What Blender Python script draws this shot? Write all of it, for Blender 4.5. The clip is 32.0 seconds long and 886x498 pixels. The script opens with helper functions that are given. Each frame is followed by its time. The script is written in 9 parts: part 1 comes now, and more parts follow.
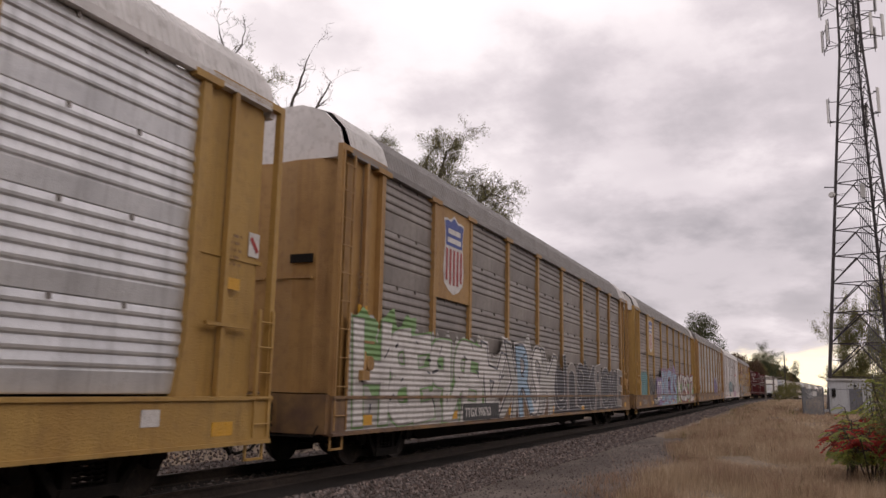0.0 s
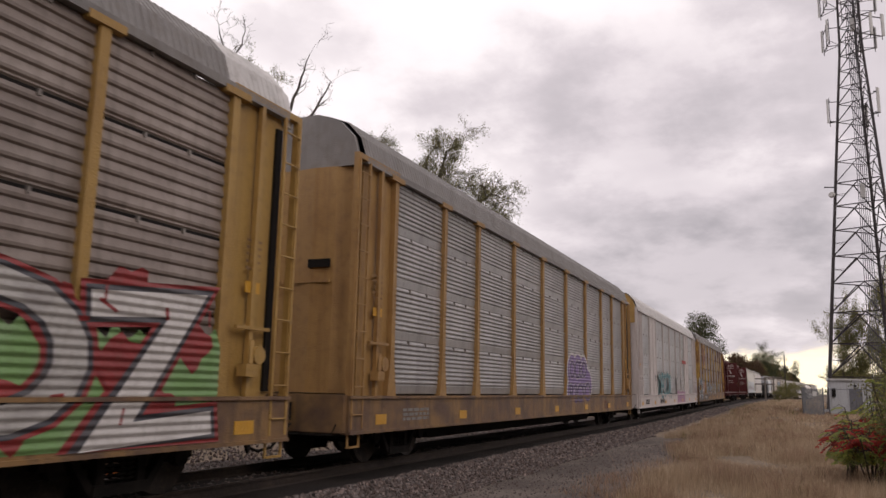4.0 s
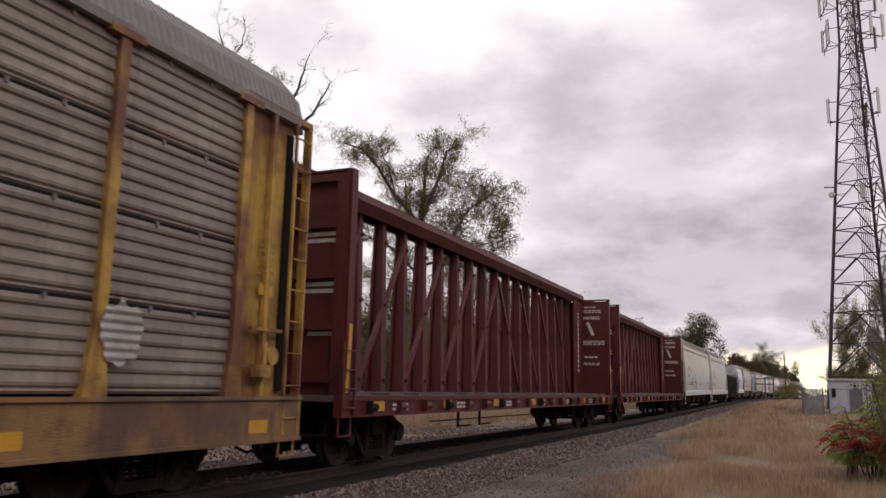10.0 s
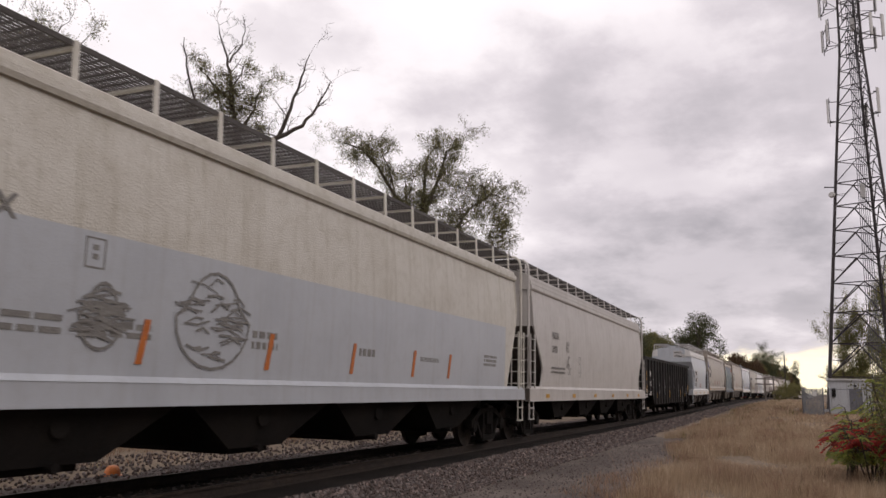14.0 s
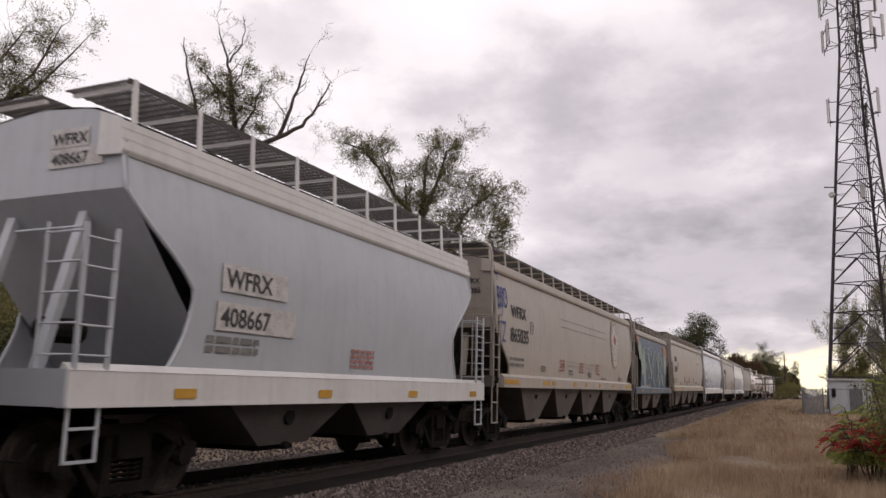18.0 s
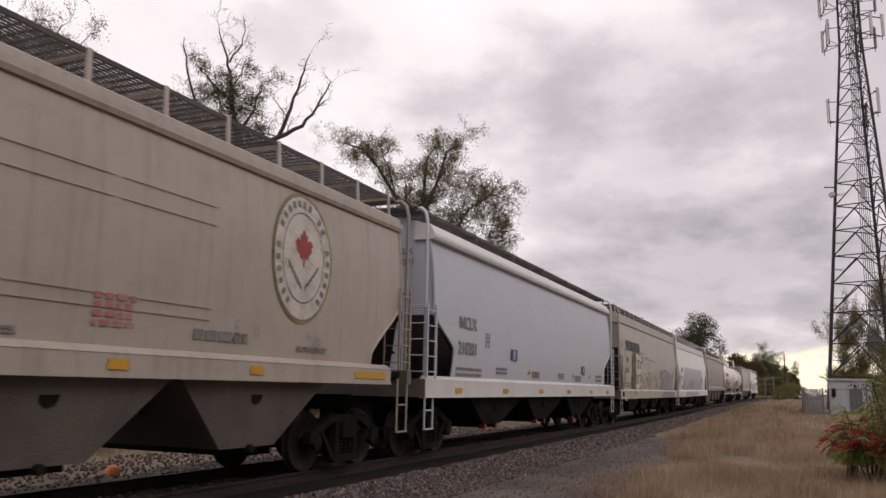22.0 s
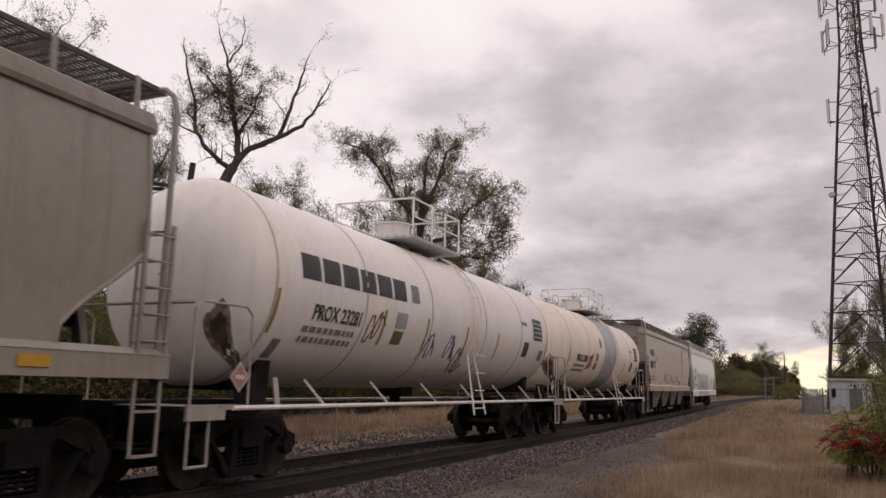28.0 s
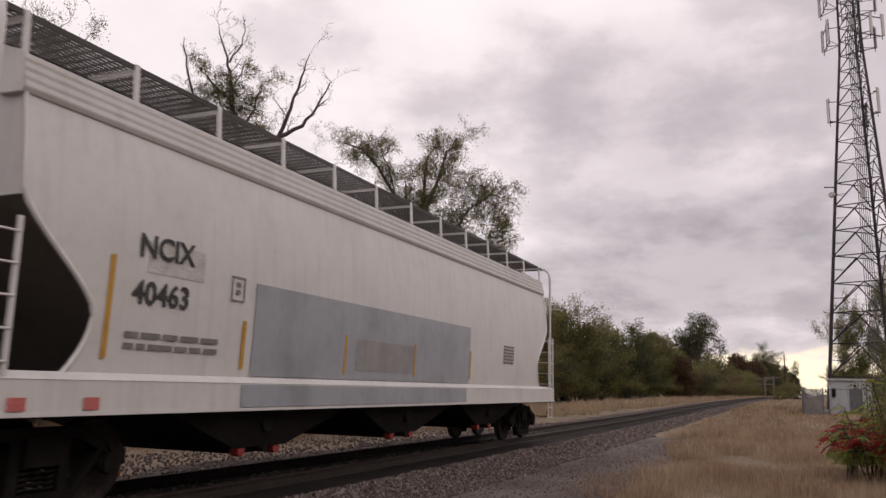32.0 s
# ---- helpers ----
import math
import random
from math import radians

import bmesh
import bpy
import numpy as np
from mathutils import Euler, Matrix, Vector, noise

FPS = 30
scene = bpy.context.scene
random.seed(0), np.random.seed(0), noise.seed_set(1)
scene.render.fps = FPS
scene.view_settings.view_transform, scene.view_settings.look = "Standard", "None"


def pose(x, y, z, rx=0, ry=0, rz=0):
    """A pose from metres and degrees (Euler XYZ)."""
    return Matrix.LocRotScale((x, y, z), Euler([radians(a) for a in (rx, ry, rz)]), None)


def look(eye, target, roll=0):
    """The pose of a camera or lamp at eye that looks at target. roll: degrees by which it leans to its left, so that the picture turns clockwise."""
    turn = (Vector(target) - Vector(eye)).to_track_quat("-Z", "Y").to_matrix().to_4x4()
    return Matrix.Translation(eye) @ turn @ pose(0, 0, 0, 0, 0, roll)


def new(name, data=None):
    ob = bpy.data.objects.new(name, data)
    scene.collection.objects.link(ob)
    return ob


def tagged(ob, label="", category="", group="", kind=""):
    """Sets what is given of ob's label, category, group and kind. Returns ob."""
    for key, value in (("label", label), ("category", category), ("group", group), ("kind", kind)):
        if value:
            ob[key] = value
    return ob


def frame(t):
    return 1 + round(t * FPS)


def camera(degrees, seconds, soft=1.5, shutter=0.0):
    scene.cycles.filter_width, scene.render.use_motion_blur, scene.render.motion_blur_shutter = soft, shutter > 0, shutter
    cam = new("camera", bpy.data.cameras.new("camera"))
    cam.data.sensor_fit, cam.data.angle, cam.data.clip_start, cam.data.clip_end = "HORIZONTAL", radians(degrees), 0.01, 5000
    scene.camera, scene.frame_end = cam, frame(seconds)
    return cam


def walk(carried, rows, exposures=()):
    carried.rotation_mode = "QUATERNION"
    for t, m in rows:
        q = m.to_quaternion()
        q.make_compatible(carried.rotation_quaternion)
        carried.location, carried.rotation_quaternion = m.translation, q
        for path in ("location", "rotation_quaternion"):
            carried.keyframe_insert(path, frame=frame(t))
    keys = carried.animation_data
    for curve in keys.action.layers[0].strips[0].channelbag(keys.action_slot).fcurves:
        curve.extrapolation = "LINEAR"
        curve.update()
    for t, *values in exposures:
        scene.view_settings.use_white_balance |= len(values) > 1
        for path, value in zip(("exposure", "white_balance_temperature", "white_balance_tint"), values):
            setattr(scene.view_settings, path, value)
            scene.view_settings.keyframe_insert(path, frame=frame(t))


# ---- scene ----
import functools

# Plan: the track runs along +X, away from the camera, its centre 8.4 m to the left (+Y); ground z = 0, rail head z = 0.27.
YAW, PITCH, ROLL, EYE = 23.75, 9.93, 1.17, (0.0, 0.0, 1.72)
cam = camera(58.61, 32.0, soft=1.5, shutter=0.1)
AIM = (EYE[0] + math.cos(radians(YAW)) * math.cos(radians(PITCH)),
       EYE[1] + math.sin(radians(YAW)) * math.cos(radians(PITCH)), EYE[2] + math.sin(radians(PITCH)))
STILL = look(EYE, AIM, ROLL)
walk(cam, [(0.0, STILL), (32.0, STILL)],
     exposures=[(0.0, 0.06, 6800, 14), (8.0, 0.08, 6700, 12), (16.0, 0.03, 6650, 12), (24.0, -0.06, 6800, 14), (27.5, -0.12, 6900, 15), (28.0, -0.16, 6900, 15), (29.0, -0.47, 6900, 16), (30.0, -0.33, 6900, 16), (31.0, -0.10, 6850, 15), (32.0, -0.08, 6850, 15)])

# ---- world and light: a broken overcast with a clear strip over the far end of the track ----
world = bpy.data.worlds.new("overcast")
scene.world = world
world.use_nodes = True
SUN_EL, SUN_AZ = radians(36), radians(200)


def build_world():
    nt = world.node_tree
    nt.nodes.clear()
    nd, ln = nt.nodes.new, nt.links.new

    def math_node(op, a, b=None, c=None):
        n = nd("ShaderNodeMath")
        n.operation = op
        for i, v in enumerate((a, b, c)):
            if v is None:
                continue
            if isinstance(v, (int, float)):
                n.inputs[i].default_value = v
            else:
                ln(v, n.inputs[i])
        return n.outputs[0]

    def mix(fac, a, b, kind="MIX"):
        n = nd("ShaderNodeMix")
        n.data_type, n.blend_type = "RGBA", kind
        for s, v in ((n.inputs[0], fac), (n.inputs[6], a), (n.inputs[7], b)):
            if isinstance(v, (int, float)):
                s.default_value = v
            elif isinstance(v, tuple):
                s.default_value = (*v, 1)
            else:
                ln(v, s)
        return n.outputs[2]

    def step(v, lo, hi):
        n = nd("ShaderNodeMapRange")
        n.interpolation_type = "SMOOTHSTEP"
        ln(v, n.inputs[0])
        n.inputs[1].default_value, n.inputs[2].default_value = lo, hi
        return n.outputs[0]

    tc = nd("ShaderNodeTexCoord")
    sep = nd("ShaderNodeSeparateXYZ")
    ln(tc.outputs["Generated"], sep.inputs[0])
    x, y, z = sep.outputs
    up = math_node("MAXIMUM", z, 0.0)
    den = math_node("ADD", up, 0.26)
    com = nd("ShaderNodeCombineXYZ")
    ln(math_node("DIVIDE", x, den), com.inputs[0])
    ln(math_node("DIVIDE", y, den), com.inputs[1])

    def cloud(scale, detail, rough, shift, warp):
        mp = nd("ShaderNodeMapping")
        mp.inputs["Location"].default_value = shift
        ln(com.outputs[0], mp.inputs[0])
        n = nd("ShaderNodeTexNoise")
        n.inputs["Scale"].default_value, n.inputs["Detail"].default_value = scale, detail
        n.inputs["Roughness"].default_value, n.inputs["Distortion"].default_value = rough, warp
        ln(mp.outputs[0], n.inputs["Vector"])
        return n.outputs[0]

    big = step(cloud(0.85, 5, 0.5, (3.1, 1.2, 0), 0.0), 0.38, 0.62)
    fine = step(cloud(2.3, 9, 0.58, (0.4, 5.2, 0), 0.0), 0.37, 0.63)
    lump = math_node("ADD", math_node("MULTIPLY", big, 0.55), math_node("MULTIPLY", fine, 0.45))
    side = step(math_node("ADD", math_node("MULTIPLY", y, 0.75), math_node("MULTIPLY", z, 0.95)), 0.05, 0.85)
    light = math_node("ADD", math_node("MULTIPLY", lump, 0.66), math_node("MULTIPLY", side, 0.40))
    ramp = nd("ShaderNodeValToRGB")
    e = ramp.color_ramp.elements
    e[0].position, e[0].color = 0.05, (0.275, 0.262, 0.285, 1)
    e[1].position, e[1].color = 0.95, (0.72, 0.692, 0.712, 1)
    m = e.new(0.42)
    m.color = (0.47, 0.44, 0.47, 1)
    m = e.new(0.7)
    m.color = (0.665, 0.632, 0.655, 1)
    ln(light, ramp.inputs[0])
    col = ramp.outputs[0]
    # clear strip near the horizon, along the track
    low = math_node("SUBTRACT", 1.0, step(math_node("ADD", z, math_node("MULTIPLY", math_node("SUBTRACT", fine, 0.5), 0.02)), 0.034, 0.056))
    ahead = step(x, 0.975, 0.995)
    strip = math_node("MULTIPLY", low, ahead)
    col = mix(strip, col, (0.90, 0.81, 0.60))
    sky = nd("ShaderNodeTexSky")
    sky.sky_type, sky.sun_disc = "NISHITA", False
    sky.sun_elevation, sky.sun_rotation = SUN_EL, SUN_AZ
    bg1, bg2, add, out = nd("ShaderNodeBackground"), nd("ShaderNodeBackground"), nd("ShaderNodeAddShader"), nd("ShaderNodeOutputWorld")
    ln(col, bg1.inputs[0])
    bg1.inputs[1].default_value = 1.45
    ln(sky.outputs[0], bg2.inputs[0])
    bg2.inputs[1].default_value = 0.004
    ln(bg1.outputs[0], add.inputs[0])
    ln(bg2.outputs[0], add.inputs[1])
    ln(add.outputs[0], out.inputs[0])


build_world()
sun = new("sun", bpy.data.lights.new("sun", "SUN"))
sun.data.energy, sun.data.angle, sun.data.color = 0.6, radians(25), (1.0, 0.95, 0.88)
sun.matrix_world = look((-14, -30, 24), (0, 0, 0))


# ---- the line of the track and the train's way along it ----
def bend(s):
    """How far the track has swung to the right, s metres along."""
    if s < 115:
        return 0.0
    if s < 300:
        return -2.25e-4 * (s - 115) ** 2
    return -2.25e-4 * 185 ** 2 - 0.0833 * (s - 300)


def rise(s):
    """The gentle grade of track and ground."""
    if s < 42:
        return 0.0
    return 0.45 * (1 - math.exp(-(s - 42) / 38)) ** 2 + 0.0012 * max(0, s - 120)


TRACK_Y, RAIL_Z = 8.4, 0.27
WHEEL_R = 0.50
LIFT = 0.29          # car bodies ride this far above the heights they are drawn at


def line(s):
    return Vector((s, TRACK_Y + bend(s), RAIL_Z + rise(s)))


def gone(t):
    """How far the train has come since the start."""
    return 13.74 * t + 0.01125 * t * t


# ---- mesh tools ----
class Build:
    """Collects faces of one mesh."""

    def __init__(self):
        self.v, self.f, self.cuts = [], [], []

    def cut(self):
        self.cuts.append((len(self.v), len(self.f)))

    def add(self, verts, faces):
        self.cut()
        n = len(self.v)
        self.v += [tuple(p) for p in verts]
        self.f += [tuple(i + n for i in q) for q in faces]
        return self

    def box(self, x0, x1, y0, y1, z0, z1):
        return self.add([(x0, y0, z0), (x1, y0, z0), (x1, y1, z0), (x0, y1, z0), (x0, y0, z1), (x1, y0, z1), (x1, y1, z1), (x0, y1, z1)],
                        [(0, 3, 2, 1), (4, 5, 6, 7), (0, 1, 5, 4), (1, 2, 6, 5), (2, 3, 7, 6), (3, 0, 4, 7)])

    def bar(self, a, b, w, h=None, up=(0, 0, 1)):
        """A square bar from a to b."""
        a, b, h = Vector(a), Vector(b), h or w
        d = (b - a).normalized()
        u = Vector(up)
        if abs(d.dot(u)) > 0.98:
            u = Vector((1, 0, 0))
        s = d.cross(u).normalized() * (w / 2)
        u = s.cross(d).normalized() * (h / 2)
        p = [c + i * s + j * u for c in (a, b) for i, j in ((-1, -1), (1, -1), (1, 1), (-1, 1))]
        return self.add(p, [(0, 3, 2, 1), (4, 5, 6, 7), (0, 1, 5, 4), (1, 2, 6, 5), (2, 3, 7, 6), (3, 0, 4, 7)])

    def tube(self, pts, rads, seg=8, caps=True):
        """A round tube along points."""
        pts = [Vector(p) for p in pts]
        if isinstance(rads, (int, float)):
            rads = [rads] * len(pts)
        self.cut()
        n0 = len(self.v)
        side = None
        for i, p in enumerate(pts):
            d = (pts[min(i + 1, len(pts) - 1)] - pts[max(i - 1, 0)]).normalized()
            if side is None:
                side = d.cross(Vector((0, 0, 1)) if abs(d.z) < 0.9 else Vector((1, 0, 0))).normalized()
            else:
                side = (side - d * side.dot(d)).normalized()
            o = d.cross(side)
            for k in range(seg):
                a = 2 * math.pi * k / seg
                self.v.append(tuple(p + (side * math.cos(a) + o * math.sin(a)) * rads[i]))
        for i in range(len(pts) - 1):
            for k in range(seg):
                a, b = n0 + i * seg + k, n0 + i * seg + (k + 1) % seg
                self.f.append((a, b, b + seg, a + seg))
        if caps:
            self.f.append(tuple(n0 + k for k in reversed(range(seg))))
            self.f.append(tuple(n0 + (len(pts) - 1) * seg + k for k in range(seg)))
        return self

    def loft(self, rings, closed=True, caps=True):
        self.cut()
        n0, m = len(self.v), len(rings[0])
        for r in rings:
            self.v += [tuple(p) for p in r]
        for i in range(len(rings) - 1):
            for k in range(m if closed else m - 1):
                a, b = n0 + i * m + k, n0 + i * m + (k + 1) % m
                self.f.append((a, b, b + m, a + m))
        if caps and closed:
            self.f.append(tuple(n0 + k for k in reversed(range(m))))
            self.f.append(tuple(n0 + (len(rings) - 1) * m + k for k in range(m)))
        return self

    def prism(self, poly, axis, lo, hi):
        """A polygon in the other two axes, drawn out along axis 0, 1 or 2."""
        def put(p, h):
            q = list(p)
            q.insert(axis, h)
            return q
        return self.loft([[put(p, lo) for p in poly], [put(p, hi) for p in poly]])


def mesh_of(b, name, material, smooth=0):
    me = bpy.data.meshes.new(name)
    me.from_pydata(b.v, [], b.f)
    me.update()
    if material:
        me.materials.append(material)
    if smooth:
        me.polygons.foreach_set("use_smooth", [True] * len(me.polygons))
        me.set_sharp_from_angle(angle=radians(smooth))
    return me


def thing(name, label, category, group="", kind="", b=None, material=None, at=None, smooth=0):
    ob = new(name, mesh_of(b, name, material, smooth) if b else None)
    if at is not None:
        ob.matrix_world = at
    return tagged(ob, label, category, group, kind)


def pieces(name, b, material, parent, label=""):
    """Each bar, box or tube of b as a part of its own."""
    ends = b.cuts[1:] + [(len(b.v), len(b.f))]
    out = []
    for (v0, f0), (v1, f1) in zip(b.cuts, ends):
        c = Build()
        c.v, c.f = b.v[v0:v1], [tuple(i - v0 for i in q) for q in b.f[f0:f1]]
        out.append(part(name, c, material, parent, label))
    return out


def part(name, b, material, parent, label="", smooth=0, at=None):
    """One mesh under a thing or a part; b: a Build or a mesh to share."""
    me = b if isinstance(b, bpy.types.Mesh) else mesh_of(b, name, material, smooth)
    ob = new(name, me)
    ob.parent = parent
    if at is not None:
        ob.matrix_local = at
    return tagged(ob, label)


# ---- materials ----
def paint(name, color, second=None, rough=0.55, metal=0.0, scale=1.2, grime=0.35, dirt=(0.12, 0.09, 0.065), streak=0.0, bump=0.02, fine=40.0, spread=(0.45, 0.7), vary=0.0, spec=0.5, wave=0.0):
    """A worn surface: a base colour with a second tone in patches, dirt, vertical streaks and fine relief."""
    m = bpy.data.materials.new(name)
    m.use_nodes = True
    nt = m.node_tree
    nd, ln = nt.nodes.new, nt.links.new
    bsdf = nt.nodes["Principled BSDF"]
    tc = nd("ShaderNodeTexCoord")

    def noise_of(s, detail=5, stretch=None):
        n = nd("ShaderNodeTexNoise")
        n.inputs["Scale"].default_value, n.inputs["Detail"].default_value = s, detail
        if stretch:
            mp = nd("ShaderNodeMapping")
            mp.inputs["Scale"].default_value = stretch
            ln(tc.outputs["Object"], mp.inputs[0])
            ln(mp.outputs[0], n.inputs["Vector"])
        else:
            ln(tc.outputs["Object"], n.inputs["Vector"])
        return n.outputs[0]

    def ramp(v, lo, hi, top=1.0):
        n = nd("ShaderNodeMapRange")
        ln(v, n.inputs[0])
        n.inputs[1].default_value, n.inputs[2].default_value, n.inputs[4].default_value = lo, hi, top
        return n.outputs[0]

    def mix(f, a, b):
        n = nd("ShaderNodeMix")
        n.data_type = "RGBA"
        for s, v in ((n.inputs[0], f), (n.inputs[6], a), (n.inputs[7], b)):
            if isinstance(v, tuple):
                s.default_value = (*v, 1)
            else:
                ln(v, s)
        return n.outputs[2]

    second = second or tuple(c * 0.75 for c in color)
    col = mix(ramp(noise_of(scale), *spread), color, second)
    if vary:
        info = nd("ShaderNodeObjectInfo")
        hsv = nd("ShaderNodeHueSaturation")
        ln(ramp(info.outputs["Random"], 0, 1), hsv.inputs["Fac"])
        hsv.inputs["Fac"].default_value = 1
        nt.links.remove(hsv.inputs["Fac"].links[0])
        val = nd("ShaderNodeMapRange")
        ln(info.outputs["Random"], val.inputs[0])
        val.inputs[3].default_value, val.inputs[4].default_value = 1 - vary, 1 + vary
        ln(val.outputs[0], hsv.inputs["Value"])
        ln(col, hsv.inputs["Color"])
        col = hsv.outputs[0]
    if grime:
        col = mix(ramp(noise_of(scale * 5.3, 7), 0.5, 0.78, grime), col, dirt)
    if streak:
        col = mix(ramp(noise_of(1.0, 5, (7.0, 7.0, 0.35)), 0.5, 0.75, streak), col, dirt)
    ln(col, bsdf.inputs["Base Color"])
    f = noise_of(fine, 4)
    ln(ramp(f, 0.2, 0.8, 1.0), bsdf.inputs["Roughness"])
    rr = nd("ShaderNodeMapRange")
    ln(f, rr.inputs[0])
    rr.inputs[3].default_value, rr.inputs[4].default_value = max(0.05, rough - 0.14), min(1.0, rough + 0.14)
    ln(rr.outputs[0], bsdf.inputs["Roughness"])
    bsdf.inputs["Metallic"].default_value = metal
    bsdf.inputs["Specular IOR Level"].default_value = spec
    if bump:
        bp = nd("ShaderNodeBump")
        bp.inputs["Strength"].default_value, bp.inputs["Distance"].default_value = 0.6, bump
        ln(f, bp.inputs["Height"])
        ln(bp.outputs[0], bsdf.inputs["Normal"])
        if wave:
            # pressed ridges of the sheet below
            wv, bw = nd("ShaderNodeTexWave"), nd("ShaderNodeBump")
            wv.bands_direction = "Z"
            wv.inputs["Scale"].default_value = math.pi / (10 * wave)
            ln(tc.outputs["Object"], wv.inputs["Vector"])
            bw.inputs["Strength"].default_value, bw.inputs["Distance"].default_value = 0.8, 0.025
            ln(wv.outputs["Fac"], bw.inputs["Height"])
            ln(bp.outputs[0], bw.inputs["Normal"])
            ln(bw.outputs[0], bsdf.inputs["Normal"])
    return m


RACK_YELLOW = paint("rack_yellow", (0.37, 0.215, 0.075), (0.30, 0.165, 0.055), grime=0.35, streak=0.35, dirt=(0.13, 0.06, 0.03))
RACK_YELLOW_OLD = paint("rack_yellow_old", (0.50, 0.31, 0.06), (0.16, 0.065, 0.03), grime=0.5, streak=0.6, dirt=(0.12, 0.05, 0.025), spread=(0.42, 0.6))
RACK_YELLOW_NEW = paint("rack_yellow_new", (0.40, 0.245, 0.07), (0.345, 0.20, 0.056), grime=0.3, streak=0.3, dirt=(0.13, 0.07, 0.03))
GALV_DULL = paint("galvanised_dull", (0.22, 0.195, 0.18), (0.29, 0.26, 0.235), rough=0.5, metal=0.4, grime=0.4, streak=0.3, dirt=(0.10, 0.085, 0.075), bump=0.006, vary=0.14)
GALV_BROWN = paint("galvanised_brown", (0.235, 0.192, 0.168), (0.30, 0.25, 0.22), rough=0.52, metal=0.35, grime=0.4, streak=0.4, dirt=(0.11, 0.085, 0.07), bump=0.006, vary=0.12)
GALV_PALE = paint("galvanised_pale", (0.50, 0.495, 0.49), (0.40, 0.395, 0.39), rough=0.42, metal=0.5, grime=0.3, streak=0.35, dirt=(0.17, 0.155, 0.145), bump=0.006, vary=0.1)
GALV_MID = paint("galvanised_mid", (0.42, 0.405, 0.395), (0.34, 0.325, 0.315), rough=0.42, metal=0.5, grime=0.3, streak=0.35, dirt=(0.14, 0.125, 0.115), bump=0.006, vary=0.1)
GALV_BRIGHT = paint("galvanised_bright", (0.72, 0.72, 0.73), (0.58, 0.58, 0.59), rough=0.4, metal=0.55, grime=0.2, streak=0.3, dirt=(0.17, 0.16, 0.15), bump=0.006, vary=0.1)
ROOF_GREY = paint("roof_grey", (0.19, 0.176, 0.17), (0.28, 0.262, 0.25), rough=0.55, metal=0.1, grime=0.45, streak=0.3, scale=0.7)
RACK_SILL = paint("rack_sill", (0.27, 0.155, 0.06), (0.13, 0.075, 0.05), grime=0.5, streak=0.6, dirt=(0.07, 0.045, 0.035), spread=(0.4, 0.62))
ROOF_WHITE = paint("roof_white", (0.66, 0.63, 0.62), (0.5, 0.48, 0.47), rough=0.5, grime=0.4)
RACK_WHITE = paint("rack_white", (0.56, 0.505, 0.49), (0.49, 0.44, 0.425), grime=0.25, streak=0.3, dirt=(0.32, 0.27, 0.24))
BEAM_RED = paint("beam_red", (0.100, 0.0155, 0.0155), (0.070, 0.012, 0.012), rough=0.5, spec=0.35, grime=0.4, streak=0.3, dirt=(0.055, 0.025, 0.02))
HOPPER_GREY = paint("hopper_grey", (0.45, 0.395, 0.342), (0.405, 0.35, 0.298), rough=0.4, grime=0.25, streak=0.4, dirt=(0.27, 0.225, 0.185), bump=0.004)
HOPPER_TAUPE = paint("hopper_taupe", (0.33, 0.29, 0.255), (0.285, 0.245, 0.21), rough=0.45, grime=0.3, streak=0.4, dirt=(0.19, 0.155, 0.125), bump=0.004)
# taupe for undersides and slope sheets: dirt, plus their shade put into the colour
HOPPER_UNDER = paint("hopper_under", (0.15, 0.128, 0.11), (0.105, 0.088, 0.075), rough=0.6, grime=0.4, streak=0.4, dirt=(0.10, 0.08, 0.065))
HOPPER_WHITE = paint("hopper_white", (0.70, 0.685, 0.67), (0.65, 0.63, 0.61), rough=0.32, grime=0.15, streak=0.22, dirt=(0.36, 0.34, 0.31), bump=0.004)
HOPPER_CREAM = paint("hopper_cream", (0.63, 0.60, 0.54), (0.56, 0.525, 0.46), rough=0.42, grime=0.3, streak=0.35, dirt=(0.33, 0.29, 0.2))
HOPPER_STEEL = paint("hopper_silver", (0.48, 0.50, 0.535), (0.44, 0.46, 0.495), rough=0.35, grime=0.2, streak=0.25, dirt=(0.33, 0.32, 0.31), bump=0.004)
HOPPER_PALE = paint("hopper_pale", (0.51, 0.53, 0.595), (0.485, 0.505, 0.565), rough=0.3, grime=0.1, streak=0.15, dirt=(0.36, 0.36, 0.37), bump=0.003)
HOPPER_BLUE = paint("hopper_blue", (0.075, 0.12, 0.175), (0.06, 0.10, 0.15), rough=0.4, grime=0.2, streak=0.2)
PATCH_GREY = paint("patch_grey", (0.37, 0.39, 0.425), rough=0.35, grime=0.15, streak=0.15, bump=0.003)
TANK_RAIL = paint("tank_rail", (0.42, 0.375, 0.34), (0.34, 0.30, 0.265), rough=0.5, grime=0.4, streak=0.2, scale=3)
TANK_WHITE = paint("tank_white", (0.86, 0.805, 0.765), (0.81, 0.755, 0.715), rough=0.4, grime=0.12, streak=0.16, dirt=(0.36, 0.30, 0.26), bump=0.003)
TANK_CREAM = paint("tank_cream", (0.84, 0.74, 0.64), (0.78, 0.68, 0.58), rough=0.42, grime=0.12, streak=0.16, dirt=(0.36, 0.28, 0.22), bump=0.003)
GONDOLA_BLACK = paint("gondola_black", (0.012, 0.011, 0.0115), (0.024, 0.021, 0.019), rough=0.75, grime=0.4, dirt=(0.05, 0.038, 0.030), streak=0.45, spec=0.25)
